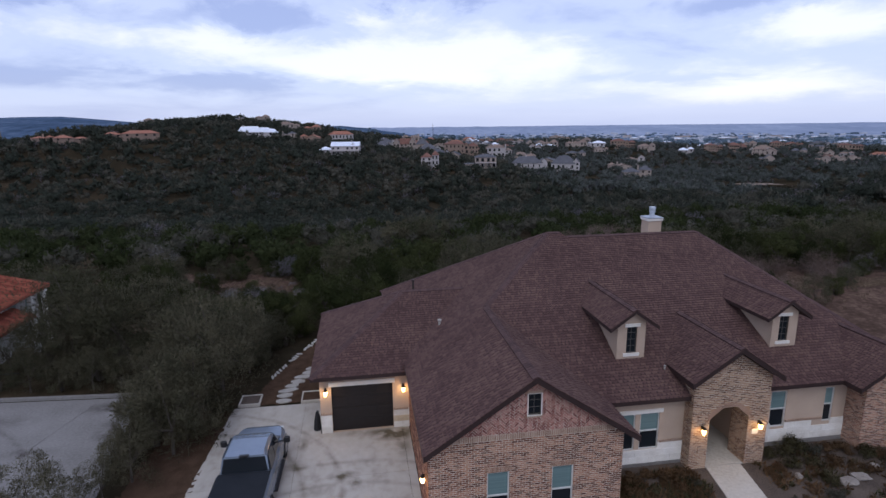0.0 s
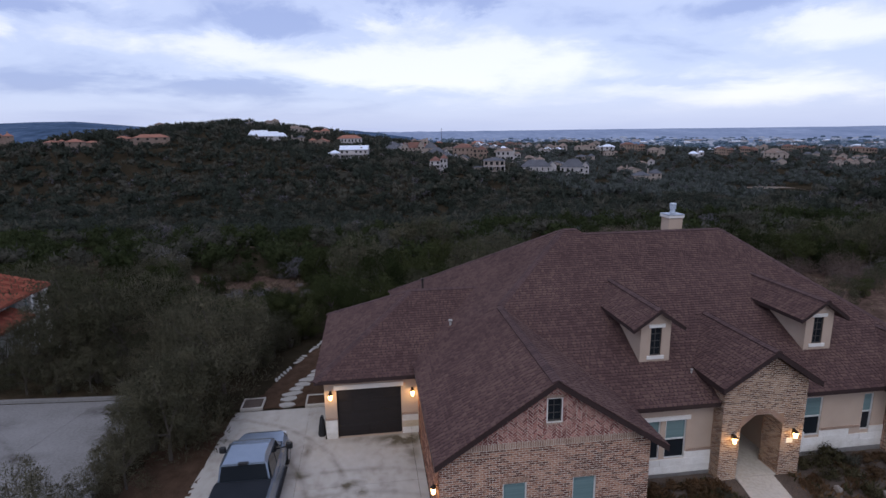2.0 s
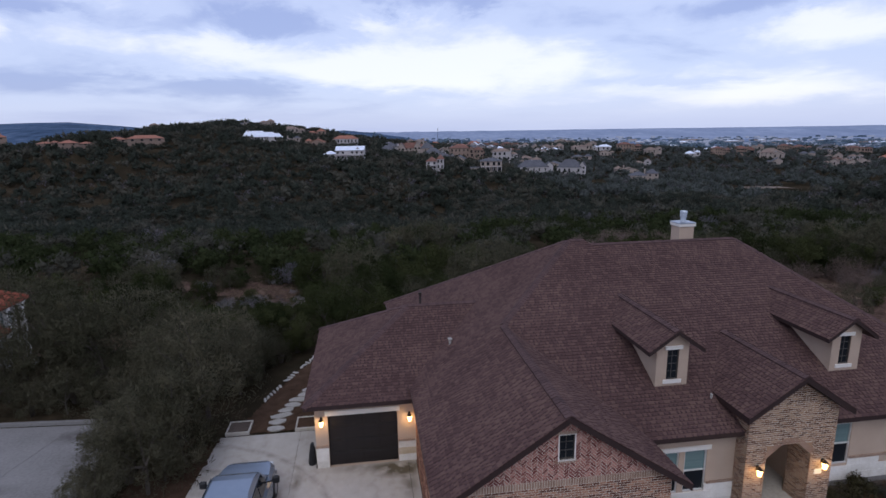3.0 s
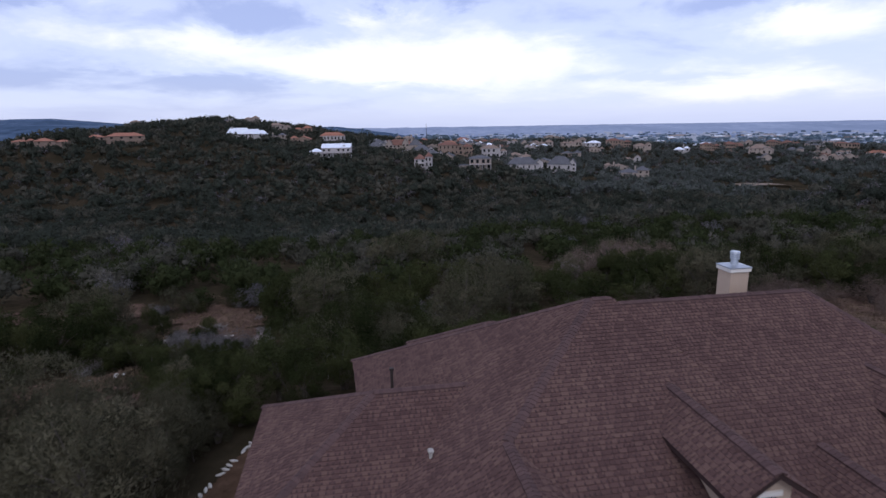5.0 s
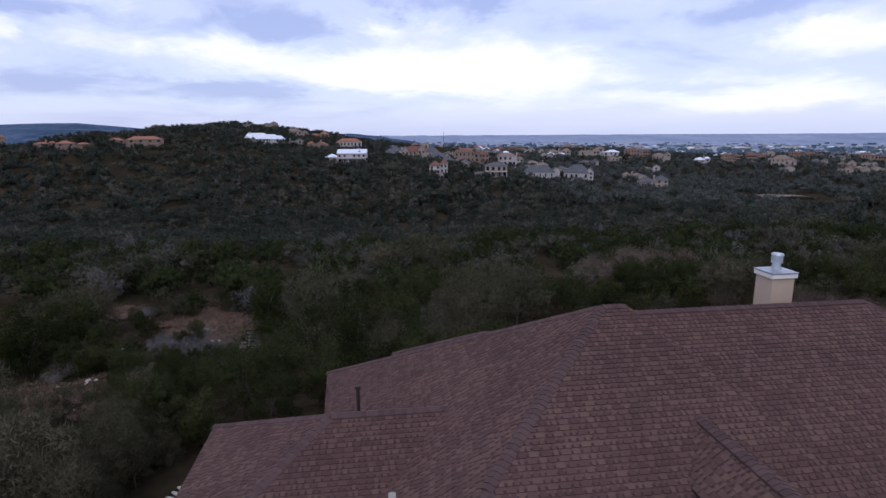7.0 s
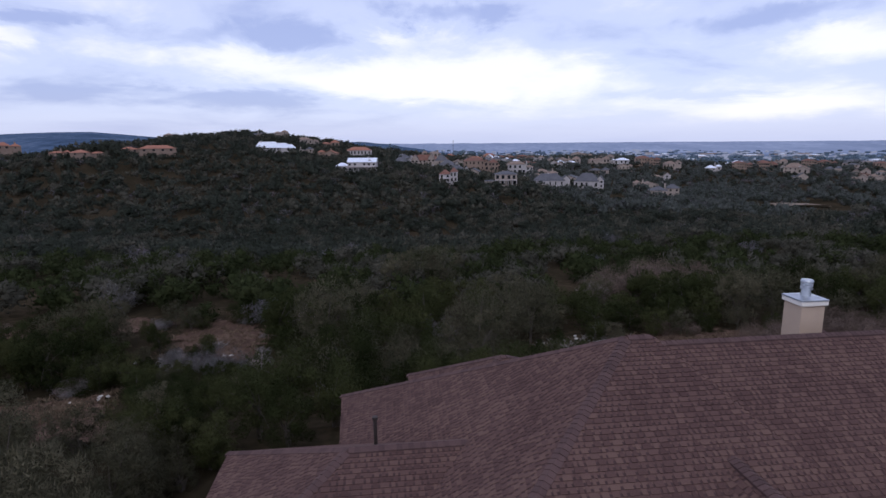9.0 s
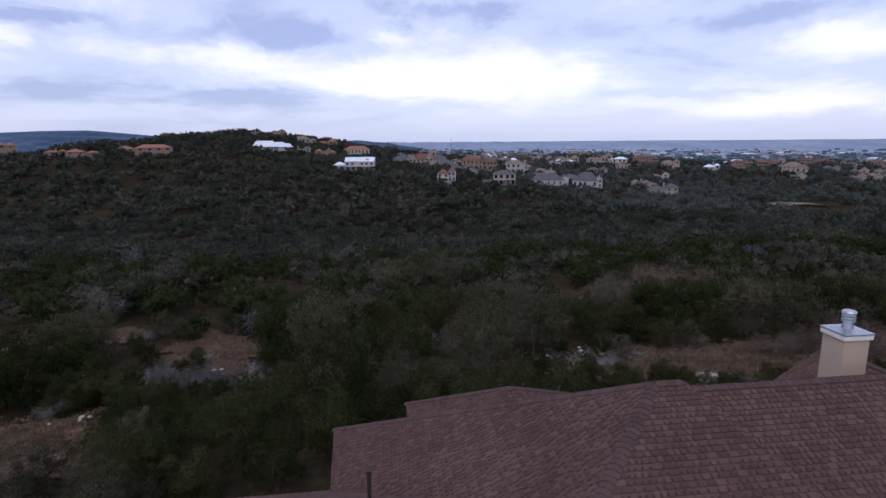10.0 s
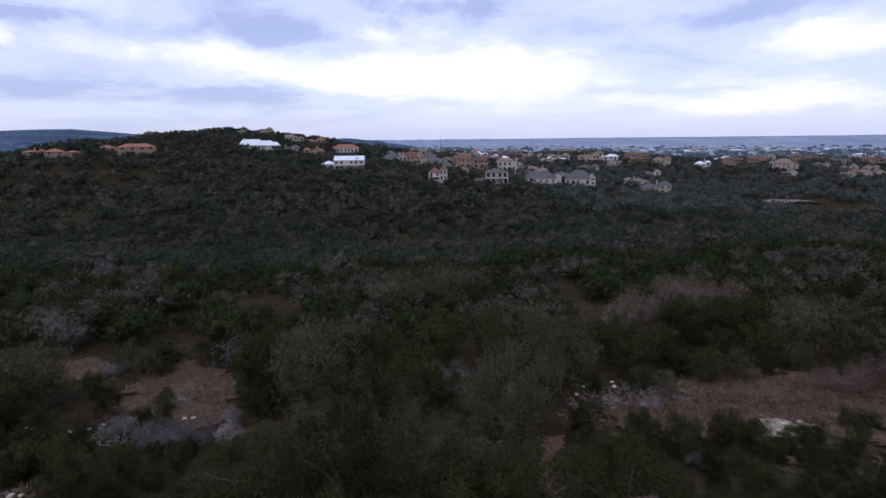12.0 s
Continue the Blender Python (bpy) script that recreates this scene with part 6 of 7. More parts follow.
# ---- beside the garage: mulch, flagstones, edging, planters ----
def sheet_on_land(name, label, category, mat, inside, x0, x1, y0, y1, step, lift, rough, seed):
    """A patch of loose ground laid a little over the land, uneven, inside a shape given by a test."""
    rnd = np.random.default_rng(seed)
    nx, ny = int((x1 - x0) / step) + 1, int((y1 - y0) / step) + 1
    X, Y = np.meshgrid(np.linspace(x0, x1, nx), np.linspace(y0, y1, ny))
    jx, jy = X + rnd.uniform(-0.3, 0.3, X.shape) * step, Y + rnd.uniform(-0.3, 0.3, X.shape) * step
    Z = land(jx, jy) + lift + rnd.uniform(-rough, rough, X.shape)
    a = np.arange(nx * ny).reshape(ny, nx)
    q = np.stack([a[:-1, :-1].ravel(), a[:-1, 1:].ravel(), a[1:, 1:].ravel(), a[1:, :-1].ravel()], 1)
    c = np.array([inside(float(jx.ravel()[i[0]]), float(jy.ravel()[i[0]])) for i in q])
    me = big_mesh(name, np.stack([jx.ravel(), jy.ravel(), Z.ravel()], 1), q[c], mat)
    me.polygons.foreach_set("use_smooth", [True] * len(me.polygons))
    return tagged(new(name, me), label, category, kind="structure")


def mulch_edge(y):
    return float(np.interp(y, [3, 4.4, 6.6, 9.4, 11.6, 13], [-4.25, -4.1, -3.4, -2.35, -1.4, -0.6]))


sheet_on_land("mulch_bed", "brown mulch bed along the garage wall", "mulch", M_MULCH, lambda x, y: mulch_edge(y) < x < -0.52 and y > 3.03, -4.4, -0.5, 3.0, 13.0, 0.12, 0.02, 0.015, 3)


def drive_edge(y):
    return float(np.interp(y, [-45, 3.0], [-8.2, -4.95]))


sheet_on_land("soil_strip", "brown soil and leaf litter along the driveway", "soil", M_MULCH, lambda x, y: drive_edge(y) - 2.6 < x < drive_edge(y) - 0.02, -13, -4.2, -20, 3.0, 0.2, 0.0, 0.012, 13)
ST = random.Random(9)


def rock(name, label, at, size, mat, seed, category="rock", group="", squash=0.6):
    rnd = random.Random(seed)
    bm = bmesh.new()
    bmesh.ops.create_icosphere(bm, subdivisions=2, radius=1.0)
    for v in bm.verts:
        n = noise.noise(v.co * 1.4 + Vector((seed * 3.1, 0, 0))) * 0.45 + noise.noise(v.co * 3.5 + Vector((seed, 4, 0))) * 0.18
        v.co *= 1.0 + n
        v.co = Vector((v.co.x * size[0], v.co.y * size[1], v.co.z * size[2]))
    ob = part(name, bm, mat, None, "", pose(*at, 0, 0, rnd.uniform(0, 360)))
    return tagged(ob, label, category, group)


def flagstone(x, y, w, d, turn, seed):
    rnd = random.Random(seed)
    pts = []
    for k in range(9):
        a = k * 0.698
        r = 1.0 + rnd.uniform(-0.16, 0.12)
        pts.append((w * r * math.cos(a) * (1.1 if abs(math.cos(a)) > 0.7 else 1), d * r * math.sin(a), -0.03))
    bm = bmesh.new()
    prism(bm, pts, (0, 0, 0.07))
    return tagged(part("flagstone", bm, M_STONE, None, "", pose(x, y, 0.02, 0, 0, turn)), "pale grey flagstone set in mulch", "flagstone", "flagstones in the mulch")


for k, (x, y) in enumerate(((-2.62, 3.35), (-2.60, 3.95), (-2.52, 4.50), (-2.35, 5.02), (-2.10, 5.52), (-1.85, 6.02), (-1.62, 6.55), (-1.42, 7.10))):
    flagstone(x, y, 0.36 + 0.04 * (k % 3), 0.235, -6 + 9 * (k % 4), k)
y = 6.2
k = 0
while y < 12.4:
    rock("edging_stone", "pale rough stone edging the mulch", (mulch_edge(y), y, 0.05 + float(land(mulch_edge(y), y))), (0.075, 0.20, 0.05), M_STONE, 30 + k, "stone", "edging stones")
    y += 0.27 + 0.06 * ST.random() + (0.4 if k in (5, 9) else 0)
    k += 1


def planter(x0, y0, x1, y1, fill):
    p = thing("planter", "low planter framed in pale painted boards", "planter", group="planters beside the driveway")
    for b in ((x0, y0, x1, y0 + 0.07), (x0, y1 - 0.07, x1, y1), (x0, y0 + 0.07, x0 + 0.07, y1 - 0.07), (x1 - 0.07, y0 + 0.07, x1, y1 - 0.07)):
        part("board", boxed(b[0], b[1], -0.05, b[2], b[3], 0.13, bevel=0.01), M_CONCRETE, p)
    part("soil", boxed(x0 + 0.07, y0 + 0.07, -0.05, x1 - 0.07, y1 - 0.07, 0.09), fill, p)
    return p


planter(-4.75, 3.10, -3.72, 4.15, M_BED)
planter(-1.72, 3.02, -0.60, 4.10, M_MULCH)
# a dark bag stood against the garage corner
bm = bmesh.new()
loft(bm, [[(r * math.cos(a * 0.785) * w + dx, r * math.sin(a * 0.785), z) for a in range(8)] for z, r, w, dx in ((0.0, 0.15, 1.0, 0), (0.05, 0.17, 1.0, 0), (0.45, 0.155, 0.9, 0.01), (0.70, 0.12, 0.9, 0.03), (0.85, 0.06, 1.2, 0.02), (0.92, 0.09, 0.7, 0.04))])
tagged(part("dark_bag", bm, M_BLACK, None, "", pose(-0.72, 0.35, 0.0)), "black bag standing by the garage corner", "bag")
# ---- front garden ----
sheet_on_land("garden_bed", "grey-brown bare soil of the front garden", "soil", M_BED, lambda x, y: not (x < 10.3 and y > -7.2) and not (y > -5.2 and 14.1 < x < 17.5) and y < -4.2, 8.0, 34.0, -22.0, -4.1, 0.25, -0.008, 0.014, 4)


def shrub_mesh(name, seed, mat, r, h, count, size):
    me, _ = crown_mesh(name, seed, mat, r, h, 0.05, 9, count, size, 0.42)
    return me


M_BOULDER = surface("grey_boulder", (0.156, 0.13392, 0.116), (0.312, 0.27528, 0.2436), 0.92, scale=3, fine=20)
M_RUSTLEAF = leaf("rusty_dry_leaf", (0.068, 0.0425, 0.0238), (0.221, 0.1411, 0.0816), (0.1275, 0.0799, 0.0459))
M_OLIVE = leaf("olive_shrub_leaf", (0.0405, 0.0378, 0.0189), (0.14175, 0.1215, 0.0702), (0.081, 0.0729, 0.0405), vary=0.3, size=1.5)
SHRUBS = [shrub_mesh("foliage", 101, M_OLIVE, 0.55, 0.75, 900, 0.045), shrub_mesh("foliage", 102, M_RUSTLEAF, 0.50, 0.50, 900, 0.045), shrub_mesh("foliage", 103, M_OAK, 0.65, 0.6, 900, 0.045)]
SH_LABEL = ("small dark green shrub in the garden bed", "low rusty brown dry shrub in the garden bed", "low grey-green shrub in the garden bed")
SP = random.Random(21)


def shrub(x, y, k, s):
    e = thing("garden_shrub", SH_LABEL[k], "shrub", pose(x, y, float(land(x, y)), 0, 0, SP.uniform(0, 360)) @ Matrix.Diagonal((s * 0.85, s * 0.85, s * 0.7, 1)), group="shrubs in the front garden")
    put("foliage", SHRUBS[k], e)
    bm = bmesh.new()
    for q in range(4):
        tube(bm, (0, 0, -0.1), (0.22 * math.cos(q * 1.6), 0.22 * math.sin(q * 1.6), 0.35), 0.02, 0.01, 5)
    part("stem", bm, M_BARK, e)


for x, y, k, s in ((10.9, -5.3, 1, 0.9), (11.6, -5.6, 1, 1.0), (12.3, -5.4, 1, 0.8), (12.9, -5.7, 1, 0.9), (13.6, -5.5, 1, 0.8), (11.2, -6.2, 1, 0.8), (12.1, -6.4, 0, 0.5), (13.2, -6.4, 1, 0.7), (13.9, -6.1, 2, 0.6)):
    shrub(x, y, k, s)
for x, y, k, s in ((17.9, -5.0, 0, 0.8), (18.6, -4.9, 0, 1.0), (19.3, -4.8, 0, 1.25), (19.9, -4.9, 2, 1.0), (20.7, -4.9, 1, 1.0), (21.4, -5.0, 1, 0.9), (21.9, -5.6, 0, 1.0), (17.7, -5.7, 1, 0.6), (18.3, -5.7, 0, 0.9), (19.2, -5.7, 0, 0.8), (20.3, -5.8, 1, 0.9),
                   (19.0, -6.9, 0, 0.8), (18.6, -7.6, 2, 0.7), (21.2, -6.5, 1, 0.8), (22.4, -6.4, 0, 0.9), (23.1, -6.2, 1, 0.9), (22.8, -7.6, 2, 0.8), (20.9, -7.9, 1, 0.7), (17.2, -6.3, 1, 0.5), (24.1, -6.0, 0, 1.0), (16.9, -7.6, 2, 0.4)):
    shrub(x, y, k, s)
for n, (x, y, sx, sy, sz) in enumerate(((18.05, -6.45, 0.17, 0.13, 0.16), (19.75, -7.0, 0.36, 0.24, 0.13), (20.45, -6.8, 0.36, 0.22, 0.12), (21.6, -6.3, 0.22, 0.2, 0.10), (16.4, -9.2, 0.3, 0.2, 0.15))):
    rock("boulder", "pale limestone boulder lying in the garden", (x, y, sz * 0.5), (sx, sy, sz), M_BOULDER, 60 + n, "boulder", "garden boulders")

# small dry tufts and seedlings all over the beds
TU = random.Random(83)
for n in range(46):
    if n < 18:
        x, y = TU.uniform(10.7, 13.8), TU.uniform(-9.0, -5.6)
    else:
        x, y = TU.uniform(17.0, 25.5), TU.uniform(-9.4, -5.2)
    shrub(x, y, TU.choice((1, 1, 2, 0)), TU.uniform(0.22, 0.5))

rng = np.random.default_rng(91)
for name, label, mat, count in (("ground_cover", "low dry brown stalks all over the garden beds", M_RUSTLEAF, 1700), ("ground_cover", "low olive weeds all over the garden beds", M_OLIVE, 1000)):
    gx = np.concatenate([rng.uniform(10.6, 14.2, count // 3), rng.uniform(17.0, 30.0, count - count // 3)])
    gy = np.concatenate([-5.2 - 4.5 * rng.random(count // 3) ** 1.4, -5.0 - 8.0 * rng.random(count - count // 3) ** 1.3])
    ok = np.sin(gx * 2.1 + 3 * np.sin(gy * 1.3)) + np.sin(gy * 2.7) + rng.normal(0, 0.6, count) > -0.1
    gx, gy = gx[ok], gy[ok]
    q = []
    for k in range(12):
        foot = np.stack([gx + rng.normal(0, 0.11, len(gx)), gy + rng.normal(0, 0.11, len(gx)), np.full(len(gx), 0.0)], 1)
        lean = rng.normal(size=(len(gx), 3)) * np.array([0.10, 0.10, 0]) + np.array([0, 0, 0.13]) * rng.uniform(0.5, 1.8, (len(gx), 1))
        wide = rng.normal(size=(len(gx), 3)) * np.array([0.03, 0.03, 0.01])
        q.append(np.stack([foot - wide, foot + wide, foot + lean], 1))
    q = np.concatenate(q).reshape(-1, 3)
    tagged(new(name, big_mesh(name, q, np.arange(len(q)).reshape(-1, 3), mat)), label, "ground cover", kind="stuff")

# ---- the neighbour's house behind the oaks ----
nb = thing("neighbour_house", "white house with a red clay tile roof", "house")
nw = Wall((-20.2, 8.0), (-20.2, 16.4), 0.3, (1, 0))
nholes = [(5.15, 1.5, 6.15, 2.85), (7.0, 0.35, 8.05, 2.95)]
nw.body("wall", [(0, -1.5), (8.4, -1.5), (8.4, 3.1), (0, 3.1)], nholes, M_NEIGHBOUR, nb)
for hole in nholes:
    nw.window(*hole, nb, trim=M_TRIM)
ne = Wall((-20.5, 16.4), (-25.0, 16.4), 0.3, (0, 1))
ne.body("end_wall", [(0, -1.5), (4.5, -1.5), (4.5, 3.1), (0, 3.1)], [], M_NEIGHBOUR, nb)
nf = Wall((-33.0, 21.6), (-26.6, 21.6), 0.3, (0, -1))
nf.body("wing_wall", [(0, -2.5), (6.4, -2.5), (6.4, 2.5), (0, 2.5)], [], M_NEIGHBOUR, nb)


def tile_roof(corners, apex):
    """Rows of half-round clay tiles on a sloping face: eave from a to b, top edge from d to c."""
    a, b, c, d = [Vector(p) for p in corners]
    s = Sheet()
    n = max(2, int((b - a).length / 0.26))
    rows = max(2, int((d - a).length / 0.40))
    nrm = (b - a).cross(d - a).normalized()
    for i in range(n):
        for j in range(rows):
            t0, t1, r0, r1 = i / n, (i + 0.80) / n, j / rows, (j + 1.02) / rows
            q = [a.lerp(b, t).lerp(d.lerp(c, t), r) for t, r in ((t0, r0), (t1, r0), (t1, r1), (t0, r1))]
            m0, m1 = (q[0] + q[1]) / 2 + nrm * 0.10, (q[3] + q[2]) / 2 + nrm * 0.07
            k = len(s.v)
            s.v += [q[0], m0, q[1], q[2], m1, q[3]]
            s.f += [(k, k + 1, k + 4, k + 5), (k + 1, k + 2, k + 3, k + 4), (k, k + 2, k + 1)]
            s.m += [0, 0, 0]
    return s


for corners in (((-19.6, 8.0, 3.2), (-19.6, 17.0, 3.2), (-22.3, 15.2, 4.55), (-22.3, 8.0, 4.55)), ((-19.6, 17.0, 3.2), (-25.0, 17.0, 3.2), (-22.35, 15.2, 4.55), (-22.3, 15.2, 4.55)), ((-25.0, 17.0, 3.2), (-25.0, 8.0, 3.2), (-22.35, 8.0, 4.55), (-22.35, 15.2, 4.55)),
                ((-18.9, 9.5, 2.12), (-18.9, 13.6, 2.12), (-20.18, 13.6, 2.66), (-20.18, 9.5, 2.66)), ((-33.6, 21.0, 2.6), (-25.9, 21.0, 2.6), (-27.6, 24.0, 3.9), (-33.6, 24.0, 3.9))):
    deck = roof_deck("roof", [[tuple(p) for p in corners]], 0.14, nb, M_TILE)
    sh = tile_roof(corners, None)
    tiles = put("tiles", mesh_of("tiles", sh.v, sh.f, M_TILE), deck)
    tiles["kind"] = "stuff"
for y in (14.8, 16.35):
    bm = bmesh.new()
    box(bm, -19.92, y - 0.13, -0.8, -19.66, y + 0.13, 3.1, bevel=0.02)
    box(bm, -19.98, y - 0.19, 2.85, -19.60, y + 0.19, 3.05, bevel=0.02)
    part("column", bm, M_TRIM, nb, "white column")
for n in range(34):
    a = n * 2.4
    r = 0.95 * math.sqrt(ST.random())
    x, y = -18.9 + r * math.cos(a) * 0.7, 14.0 + r * math.sin(a)
    rock("rubble_stone", "pale rubble stone heaped by the neighbour's porch", (x, y, float(land(x, y)) + 0.08 + 0.45 * ST.random() * (1 - r)), (0.16, 0.14, 0.11), M_STONE, 200 + n, "stone", "rubble stones")
bm = bmesh.new()
tube(bm, (-17.6, 7.1, 0.0), (-17.6, 7.1, 0.95), 0.03, 0.03, 8)
tube(bm, (-17.6, 7.1, 0.95), (-16.6, 7.1, 0.95), 0.025, 0.025, 8)
tagged(part("handrail", bm, M_BLACK), "short dark metal handrail at the slab edge", "handrail")

# ---- clearings in the woods ----
def ragged_edge(x, y):
    return 0.85 + 0.5 * noise.noise(Vector((x * 0.35, y * 0.35, 0.0))) + 0.4 * noise.noise(Vector((x * 1.1, y * 1.1, 3.0)))


sheet_on_land("clearing", "reddish bare ground and dry grass in a clearing", "clearing", M_DRY, lambda x, y: ((x + 10.9 + (y - 42) * 0.3) / 4.6) ** 2 + ((y - 42) / 8.0) ** 2 < ragged_edge(x, y) or ((x + 26) / 9.5) ** 2 + ((y - 48) / 3.6) ** 2 < ragged_edge(x, y), -38, -3, 32.5, 53, 0.35, 0.10, 0.05, 5)
sheet_on_land("clearing", "pale dry grass and bare ground behind the house", "clearing", M_DRY, lambda x, y: ((x - 31) / 15) ** 2 + ((y - 31.0) / 5.4) ** 2 < ragged_edge(x, y) or ((x - 50) / 25) ** 2 + ((y - 14) / 24) ** 2 < ragged_edge(x, y) and (x > 28.5 or y > 17), 13, 76, -3.9, 39, 0.35, 0.10, 0.05, 6)
sheet_on_land("clearing", "dry grass clearing below the neighbour's lot", "clearing", M_DRY, lambda x, y: x < -1.2 - 0.513 * y + ragged_edge(x, y) and 15 < y < 27.2 + ragged_edge(x, y), -30, -7, 14, 30, 0.35, 0.10, 0.05, 7)
sheet_on_land("footpath", "narrow red-brown dirt footpath", "path", M_PATH, lambda x, y: abs(x - (13.5 + (y - 26) * 0.37)) < 0.58 + 0.15 * math.sin(y * 2.1), 8, 17, 17, 28.6, 0.3, 0.09, 0.02, 8)
sheet_on_land("bare_patch", "pale bare limestone ground in the clearing", "bare ground", M_CALICHE, lambda x, y: ((x - 27.5) / 2.7) ** 2 + ((y - 26.8) / 1.6) ** 2 < ragged_edge(x * 2, y * 2), 24.0, 31.0, 24.5, 29.5, 0.2, 0.14, 0.04, 9)
BR = random.Random(31)


def brush_pile(x, y, r, seed):
    """A heap of cut, bleached branches."""
    rnd = random.Random(seed)
    bm = bmesh.new()
    for k in range(90):
        a, d = rnd.uniform(0, 6.283), r * math.sqrt(rnd.random())
        px, py = d * math.cos(a) * 1.6, d * math.sin(a)
        b = rnd.uniform(0, 6.283)
        ln = rnd.uniform(0.3, 0.9)
        z = rnd.uniform(0.05, 0.5) * (1 - d / r * 0.6)
        tube(bm, (px, py, z), (px + ln * math.cos(b), py + ln * math.sin(b), z + rnd.uniform(-0.1, 0.5)), 0.018, 0.007, 5)
    tagged(part("brush_pile", bm, M_BLEACHED, None, "", pose(x, y, float(land(x, y)) + 0.05)), "heap of bleached grey cut branches", "brush pile", "brush piles", "stuff")


M_STRAW = surface("dry_straw", (0.07, 0.052, 0.036), (0.22, 0.165, 0.115), 1.0, scale=0.4, fine=2, bump=0, vary=0.4, mid=(0.125, 0.09, 0.064))
M_BLEACHED = surface("bleached_wood", (0.12, 0.108, 0.10), (0.32, 0.30, 0.285), 0.95, scale=2, fine=20)
for n, (x, y, r) in enumerate(((19.2, 33.1, 1.3), (22.4, 33.8, 1.6), (25.0, 33.7, 1.3), (-10.2, 38.9, 0.7), (-12.0, 33.6, 1.0))):
    brush_pile(x, y, r, n)
for n in range(9):
    x, y = 27.3 + BR.uniform(-1.6, 1.9), 26.5 + BR.uniform(-1.0, 1.0)
    rock("limestone_rock", "pale limestone rock on bare ground", (x, y, float(land(x, y)) + 0.12), (BR.uniform(0.15, 0.36), BR.uniform(0.12, 0.28), 0.09), M_STONE, 300 + n, "rock", "rocks in the clearing")
for n in range(4):
    x, y = -14.8 + BR.uniform(-1.4, 1.3), 27.3 + BR.uniform(-0.5, 0.5)
    rock("limestone_rock", "pale limestone rock at the edge of the grass", (x, y, float(land(x, y)) + 0.14), (BR.uniform(0.10, 0.24), BR.uniform(0.08, 0.15), 0.07), M_STONE, 320 + n, "rock", "rocks in the clearing")
for n in range(14):
    x, y = BR.choice((-9.5, -17.0, -12.5, 19.5, 22.0)) + BR.uniform(-2.5, 2.5), BR.choice((36.5, 35.4, 37.2)) + BR.uniform(-0.8, 0.8)
    rock("limestone_rock", "pale limestone rock on bare ground", (x, y, float(land(x, y)) + 0.10), (BR.uniform(0.1, 0.2), BR.uniform(0.08, 0.18), 0.07), M_STONE, 340 + n, "rock", "rocks in the clearing")


def bare_tree(x, y, height, seed, label):
    """A leafless pale tree: a trunk that forks again and again into thin twigs."""
    rnd = random.Random(seed)
    bm = bmesh.new()

    def grow(p, way, length, r, depth):
        q = p + way * length
        tube(bm, p, q, r, r * 0.68, 6 if depth < 2 else 4)
        if depth == 5:
            return
        for _ in range(3 if depth in (1, 3) else 2):
            bend = Vector((rnd.gauss(0, 0.48), rnd.gauss(0, 0.48), rnd.uniform(-0.05, 0.35)))
            grow(p.lerp(q, rnd.uniform(0.75, 1.0)), (way + bend).normalized(), length * rnd.uniform(0.6, 0.85), r * 0.62, depth + 1)

    e = thing("bare_tree", label, "tree", pose(x, y, float(land(x, y)) - 0.1), group="bare trees")
    grow(Vector((0, 0, -0.2)), Vector((rnd.uniform(-0.15, 0.15), rnd.uniform(-0.15, 0.15), 1)).normalized(), height * 0.30, height * 0.022, 0)
    part("trunk", bm, M_BLEACHED, e)


for n, (x, y, h) in enumerate(((-2.65, 41.0, 4.6), (-1.9, 41.6, 4.0), (1.07, 20.2, 2.6), (-25.2, 54.6, 4.8), (-24.2, 54.0, 4.4), (57.0, 63.0, 5.0), (28.6, 50.6, 4.4), (-9.6, 32.6, 1.9), (-7.4, 32.2, 1.9), (-5.6, 32.2, 1.8), (-11.4, 33.4, 2.0), (24.0, 36.6, 2.4))):
    bare_tree(x, y, h, 400 + n, "leafless pale grey tree with forked branches")
# dry grass standing in the clearings
rng = np.random.default_rng(44)
gx = np.concatenate([rng.normal(-10.6, 2.6, 500), rng.normal(32, 7.0, 2600), rng.normal(48, 8, 2000), rng.normal(-17.0, 2.4, 900), rng.normal(-26, 4, 400)])
gy = np.concatenate([rng.normal(42, 3.6, 500), rng.normal(31.6, 2.0, 2600), rng.normal(22, 5, 2000), rng.normal(25.0, 2.2, 900), rng.normal(48, 1.2, 400)])
gz = land(gx, gy)
tufts = []
for k in range(12):
    lean = rng.normal(size=(len(gx), 3)) * np.array([0.16, 0.16, 0]) + np.array([0, 0, 0.28])
    lean *= rng.uniform(0.5, 1.2, len(gx))[:, None]
    foot = np.stack([gx + rng.normal(0, 0.12, len(gx)), gy + rng.normal(0, 0.12, len(gx)), gz], 1)
    wide = rng.normal(size=(len(gx), 3)) * np.array([0.022, 0.022, 0])
    tufts.append(np.stack([foot - wide, foot + wide, foot + lean], 1))
tv = np.concatenate(tufts).reshape(-1, 3)
tagged(new("dry_grass", big_mesh("dry_grass", tv, np.arange(len(tv)).reshape(-1, 3), M_STRAW)), "tufts of dry brown grass in the clearings", "grass", kind="stuff")
